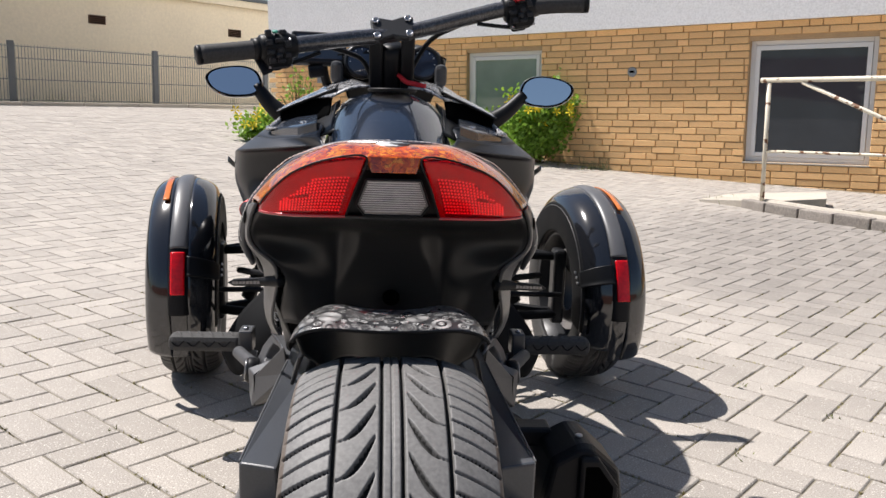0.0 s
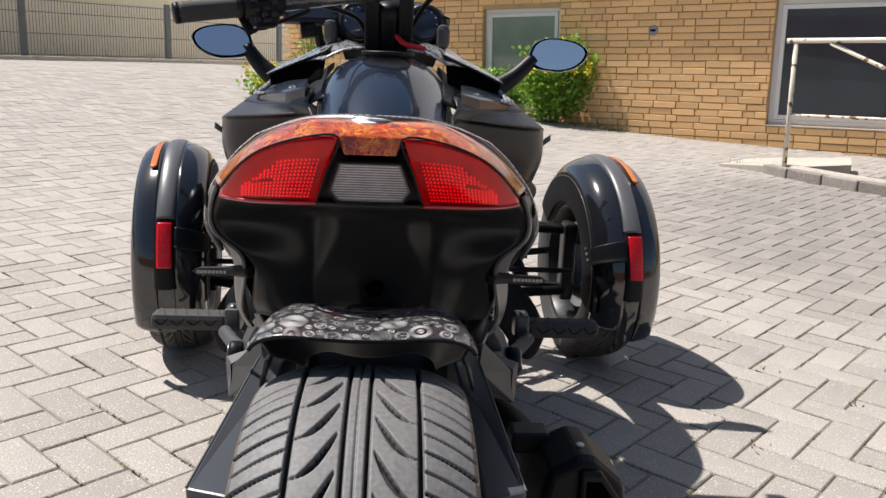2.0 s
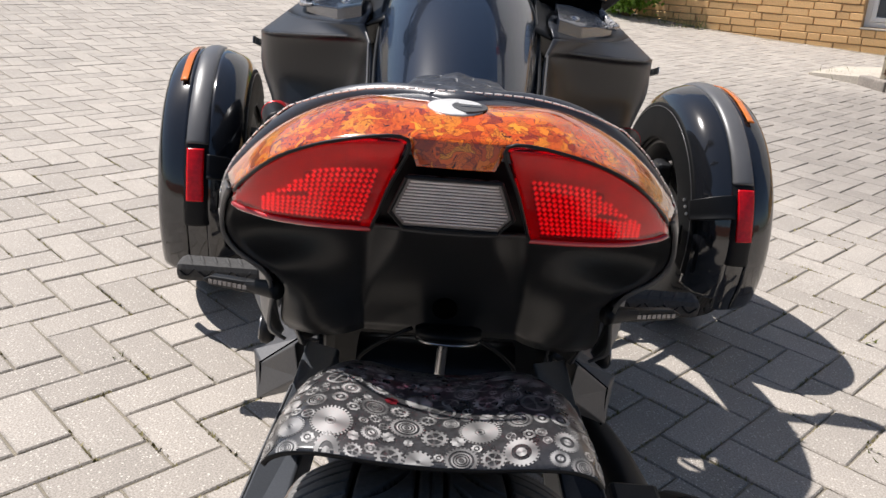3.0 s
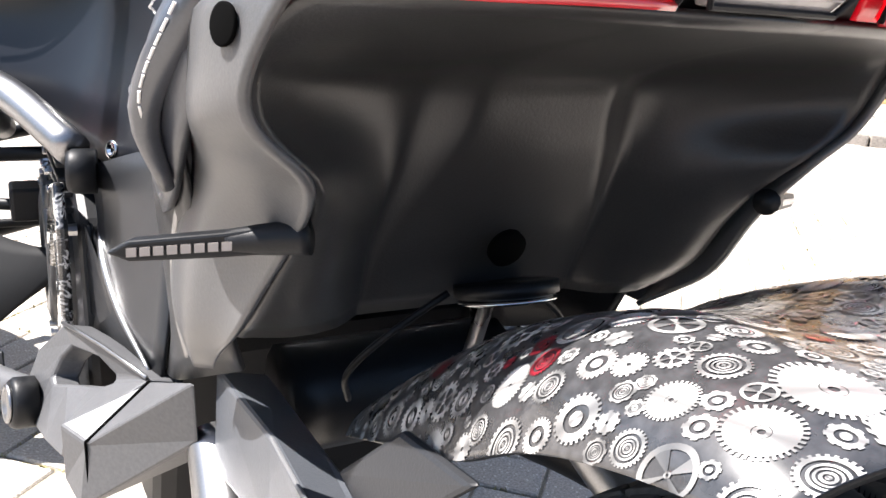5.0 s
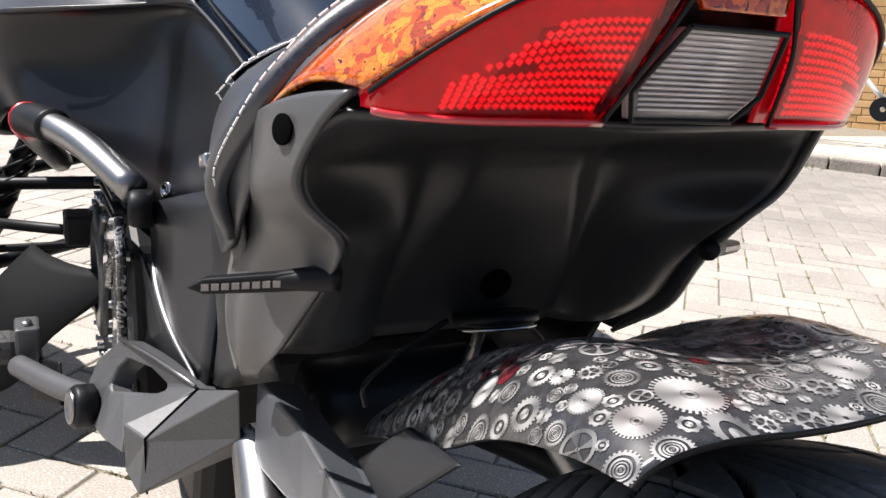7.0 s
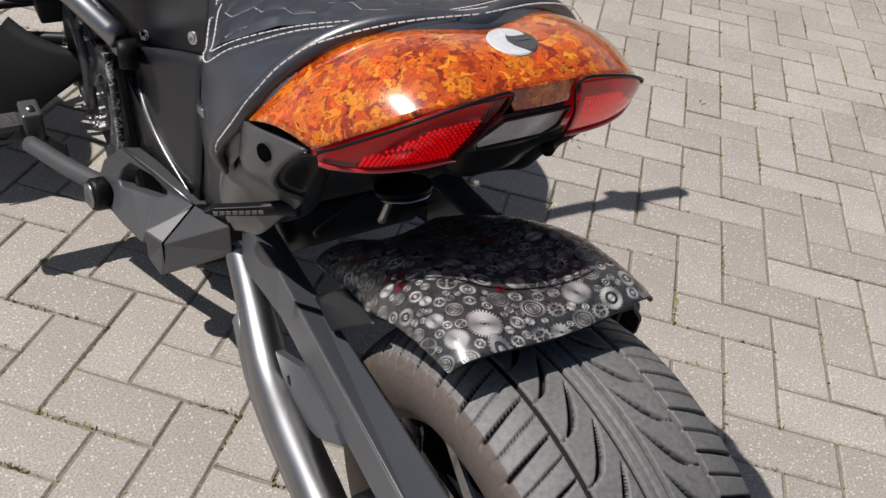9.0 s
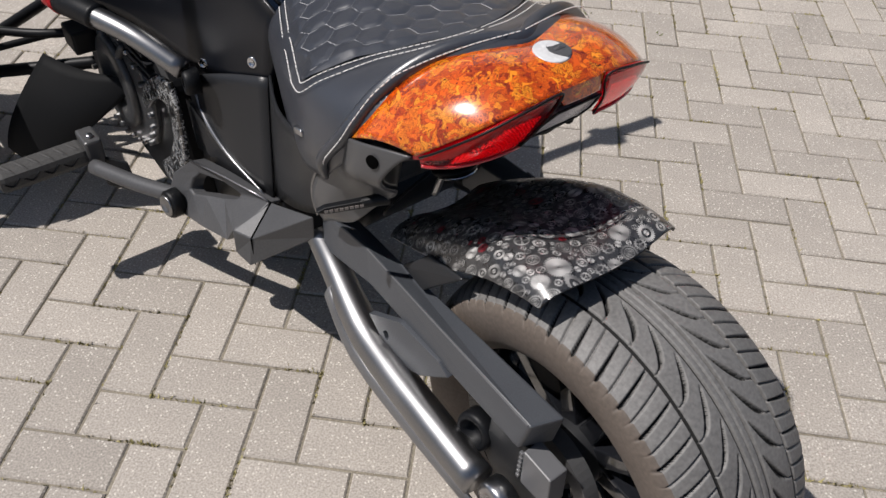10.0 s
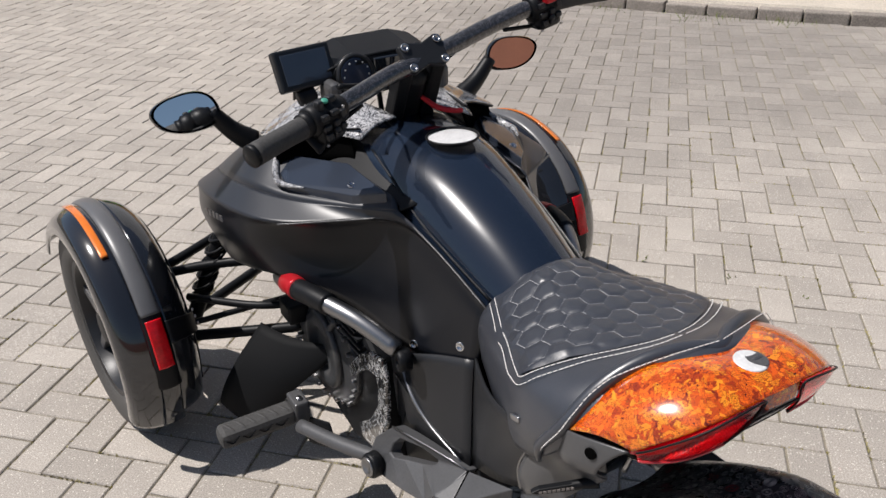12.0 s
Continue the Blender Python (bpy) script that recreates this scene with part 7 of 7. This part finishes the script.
for x, y, r, n in WEEDS:
    blades(x, y, r, n, 0.014 if r < 0.05 else 0.07)
for k in range(260):
    x = rng.uniform(-9, 12)
    p = FENCE @ Vector((x, rng.uniform(-0.12, 0.5), 0))
    blades(p.x, p.y, 0.10, 14, rng.choice((0.08, 0.12, 0.12, 0.3)))
for k in range(60):
    p = HOUSE @ Vector((rng.uniform(-5.5, -0.9), -rng.uniform(0.02, 0.5), 0))
    blades(p.x, p.y, 0.08, 10, rng.choice((0.05, 0.1, 0.2)))
weeds = tagged(mesh_ob("weeds", bm, M_GRASS), "thin green and yellow weeds in the joints and along the kerbs", "weeds", kind="stuff")
bicycle(Matrix.Translation((5.05, 3.98, 0.085)) @ Euler((radians(-8), 0, radians(-50))).to_matrix().to_4x4())

# ---- bricks of the house wall ----
def brick_mesh(L, H):
    bm = box_bm((-L / 2, -0.012, -H / 2), (L / 2, 0.03, H / 2))
    bmesh.ops.bevel(bm, geom=[e for e in bm.edges if all(v.co.y < 0 for v in e.verts)], offset=0.004, segments=1, affect='EDGES')
    me = bpy.data.meshes.new("brick")
    bm.to_mesh(me)
    bm.free()
    me.materials.append(M_BRICK)
    return me


COURSES = 23
CH = TOP / COURSES
full_mesh, half_mesh = brick_mesh(0.272, CH - 0.011), brick_mesh(0.129, CH - 0.011)
rng = random.Random(7)
places = []
shift = 0.0
for c in range(-3, COURSES):
    z = CH * (c + 0.5)
    shift = (shift + rng.choice((0.07, 0.10, 0.143, 0.17))) % 0.284
    x = S0 - shift
    while x < S1:
        if rng.random() < 0.11:
            places.append((x + 0.0705, z, half_mesh, 0.141))
            x += 0.141
        else:
            places.append((x + 0.142, z, full_mesh, 0.284))
            x += 0.284


cut_meshes = {}


def trimmed(p):
    """A brick cut short where it meets an opening; None inside one."""
    x, z, me, w = p
    lo, hi = x - w / 2, x + w / 2
    for a, b, c, d in WIN:
        if z + CH / 2 > b + 0.012 and z - CH / 2 < d - 0.012:
            if lo >= a - 0.01 and hi <= c + 0.01:
                return None
            if lo < a < hi:
                hi = a
            elif lo < c < hi:
                lo = c
    if hi - lo < 0.03:
        return None
    if hi - lo < w - 0.004:
        key = max(1, round((hi - lo) / 0.02))
        if key not in cut_meshes:
            cut_meshes[key] = brick_mesh(key * 0.02 - 0.012 if key > 1 else 0.02, CH - 0.013)
        return ((lo + hi) / 2, z, cut_meshes[key], hi - lo)
    return p


places = [q for q in map(trimmed, places) if q]
near = [p for p in places if -1.0 < p[0] < 2.9 and p[1] > 0][:300]
chosen = set(id(p) for p in near)
rot = HOUSE.to_3x3().to_4x4()
for x, z, me, w in near:
    ob = new("brick", me)
    ob.parent = wall_brick
    ob.matrix_basis = HOUSE @ Matrix.Translation((x, rng.uniform(-0.003, 0.002), z))
verts, faces = [], []
for p in places:
    if id(p) in chosen:
        continue
    x, z, me, w = p
    m = HOUSE @ Matrix.Translation((x, rng.uniform(-0.003, 0.002), z))
    o = len(verts)
    verts += [m @ v.co for v in me.vertices]
    faces += [[i + o for i in f.vertices] for f in me.polygons]
me = bpy.data.meshes.new("bricks")
me.from_pydata(verts, [], faces)
me.materials.append(M_BRICK)
ob = tagged(new("bricks", me), kind="stuff")
ob.parent = wall_brick

# ---- concrete paving blocks in herringbone ----
U = 0.101


def paver_mesh(lx, ly, gap):
    bm = box_bm((-lx / 2 + gap, -ly / 2 + gap, -0.03), (lx / 2 - gap, ly / 2 - gap, 0.0))
    bmesh.ops.bevel(bm, geom=[e for e in bm.edges if all(v.co.z > -0.01 for v in e.verts)], offset=0.003, segments=1, affect='EDGES')
    bmesh.ops.delete(bm, geom=[f for f in bm.faces if all(v.co.z < -0.02 for v in f.verts)], context='FACES')
    me = bpy.data.meshes.new("paver")
    bm.to_mesh(me)
    bm.free()
    me.materials.append(M_PAVER)
    return me


long_a, long_b = paver_mesh(U, 2 * U, 0.0026), paver_mesh(2 * U, U, 0.0026)
far_a, far_b = paver_mesh(U, 2 * U, 0.0028), paver_mesh(2 * U, U, 0.0028)
spots = []
for m in range(-130, 190):
    for n in range(-75, 75):
        for a0, b0, da, db, me in ((0, 0, 2, 1, long_a), (1, -2, 1, 2, long_b)):
            pa = -0.0575 + U * (a0 + m + 2 * n + da / 2)
            pb = -1.060 + U * (b0 + m - 2 * n + db / 2)
            x, y = (pb + pa) * 0.70711 - 0.021, (pa - pb) * 0.70711
            if not (-8.5 < x < 7.5 and -4.2 < y < 14.5):
                continue
            h = Vector((x, y, 0)) - HOUSE.translation
            if h.dot(HN) > -0.16:
                continue
            if (FENCE.inverted() @ Vector((x, y, 0))).y > -0.2:
                continue
            if x > 3.2 and y < 7.4 and any((x - (p.x + (q.x - p.x) * (y - p.y) / (q.y - p.y))) > 0 for p, q in zip(KERB, KERB[1:]) if q.y <= y <= p.y):
                continue
            if y > 2.8 or abs(x) > 2.6:
                me = far_a if me is long_a else far_b
            spots.append((x, y, me))
rng = random.Random(21)
turn45 = Euler((0, 0, radians(-45))).to_matrix().to_4x4()
pavement = tagged(new("pavement"), "grey concrete block paving laid in herringbone", "pavement", kind="structure")
close = sorted((p for p in spots if (0.25 < abs(p[0] - 0.15) < 1.3 and -0.4 < p[1] < 1.5)), key=lambda p: min((p[0] + 0.55) ** 2 + (p[1] - 0.4) ** 2, (p[0] - 1.0) ** 2 + (p[1] - 0.6) ** 2))[:300]
mark = set(id(p) for p in close)


def upright(x, y):
    z = rise(x, y) + rng.uniform(-0.0018, 0.0012)
    sx = (rise(x + 0.1, y) - rise(x - 0.1, y)) / 0.2 + rng.gauss(0, 0.0035)
    sy = (rise(x, y + 0.1) - rise(x, y - 0.1)) / 0.2 + rng.gauss(0, 0.0035)
    return Matrix(((1, 0, 0, x), (0, 1, 0, y), (sx, sy, 1, z), (0, 0, 0, 1))) @ Euler((0, 0, radians(-45 + rng.gauss(0, 0.35)))).to_matrix().to_4x4()


for p in close:
    x, y, me = p
    ob = new("paver", me)
    ob.parent = pavement
    ob.matrix_basis = pose(x, y, rise(x, y) + rng.uniform(-0.0018, 0.0012), rng.gauss(0, 0.3), rng.gauss(0, 0.3), -45 + rng.gauss(0, 0.35))
verts, faces = [], []
for p in spots:
    if id(p) in mark:
        continue
    x, y, me = p
    m = upright(x, y)
    o = len(verts)
    verts += [m @ v.co for v in me.vertices]
    faces += [[i + o for i in f.vertices] for f in me.polygons]
me = bpy.data.meshes.new("pavers")
me.from_pydata(verts, [], faces)
me.materials.append(M_PAVER)
ob = tagged(new("pavers", me), kind="stuff")
ob.parent = pavement

# dry moss and dust tufts along some joints
rng = random.Random(33)
bm = bmesh.new()
for x, y, me in rng.sample([p for p in spots if -1.9 < p[0] < 2.6 and -1.0 < p[1] < 2.6], 620):
    d = Vector((0.7071, -0.7071, 0)) if me in (long_b, far_b) else Vector((0.7071, 0.7071, 0))
    side = Vector((d.y, -d.x, 0)) * (U / 2)
    here, reach, thick = rng.uniform(-U, U), rng.uniform(0.02, 0.09), rng.uniform(0.0012, 0.0028)
    for k in range(rng.randrange(8, 44)):
        p = Vector((x, y, 0)) + side + d * max(-U, min(U, here + rng.gauss(0, reach))) + Vector((rng.gauss(0, thick), rng.gauss(0, thick), 0))
        p.z = rise(p.x, p.y) - 0.005
        a, h = rng.uniform(0, 6.28), rng.uniform(0.004, 0.010)
        e = Vector((math.cos(a), math.sin(a), 0)) * rng.uniform(0.0015, 0.004)
        bm.faces.new([bm.verts.new(v) for v in (p - e, p + e, p + Vector((rng.gauss(0, 0.004), rng.gauss(0, 0.004), h)))])
moss = tagged(mesh_ob("moss", bm, M_MOSS), "dry yellowish moss in the joints of the paving", "moss", kind="stuff")
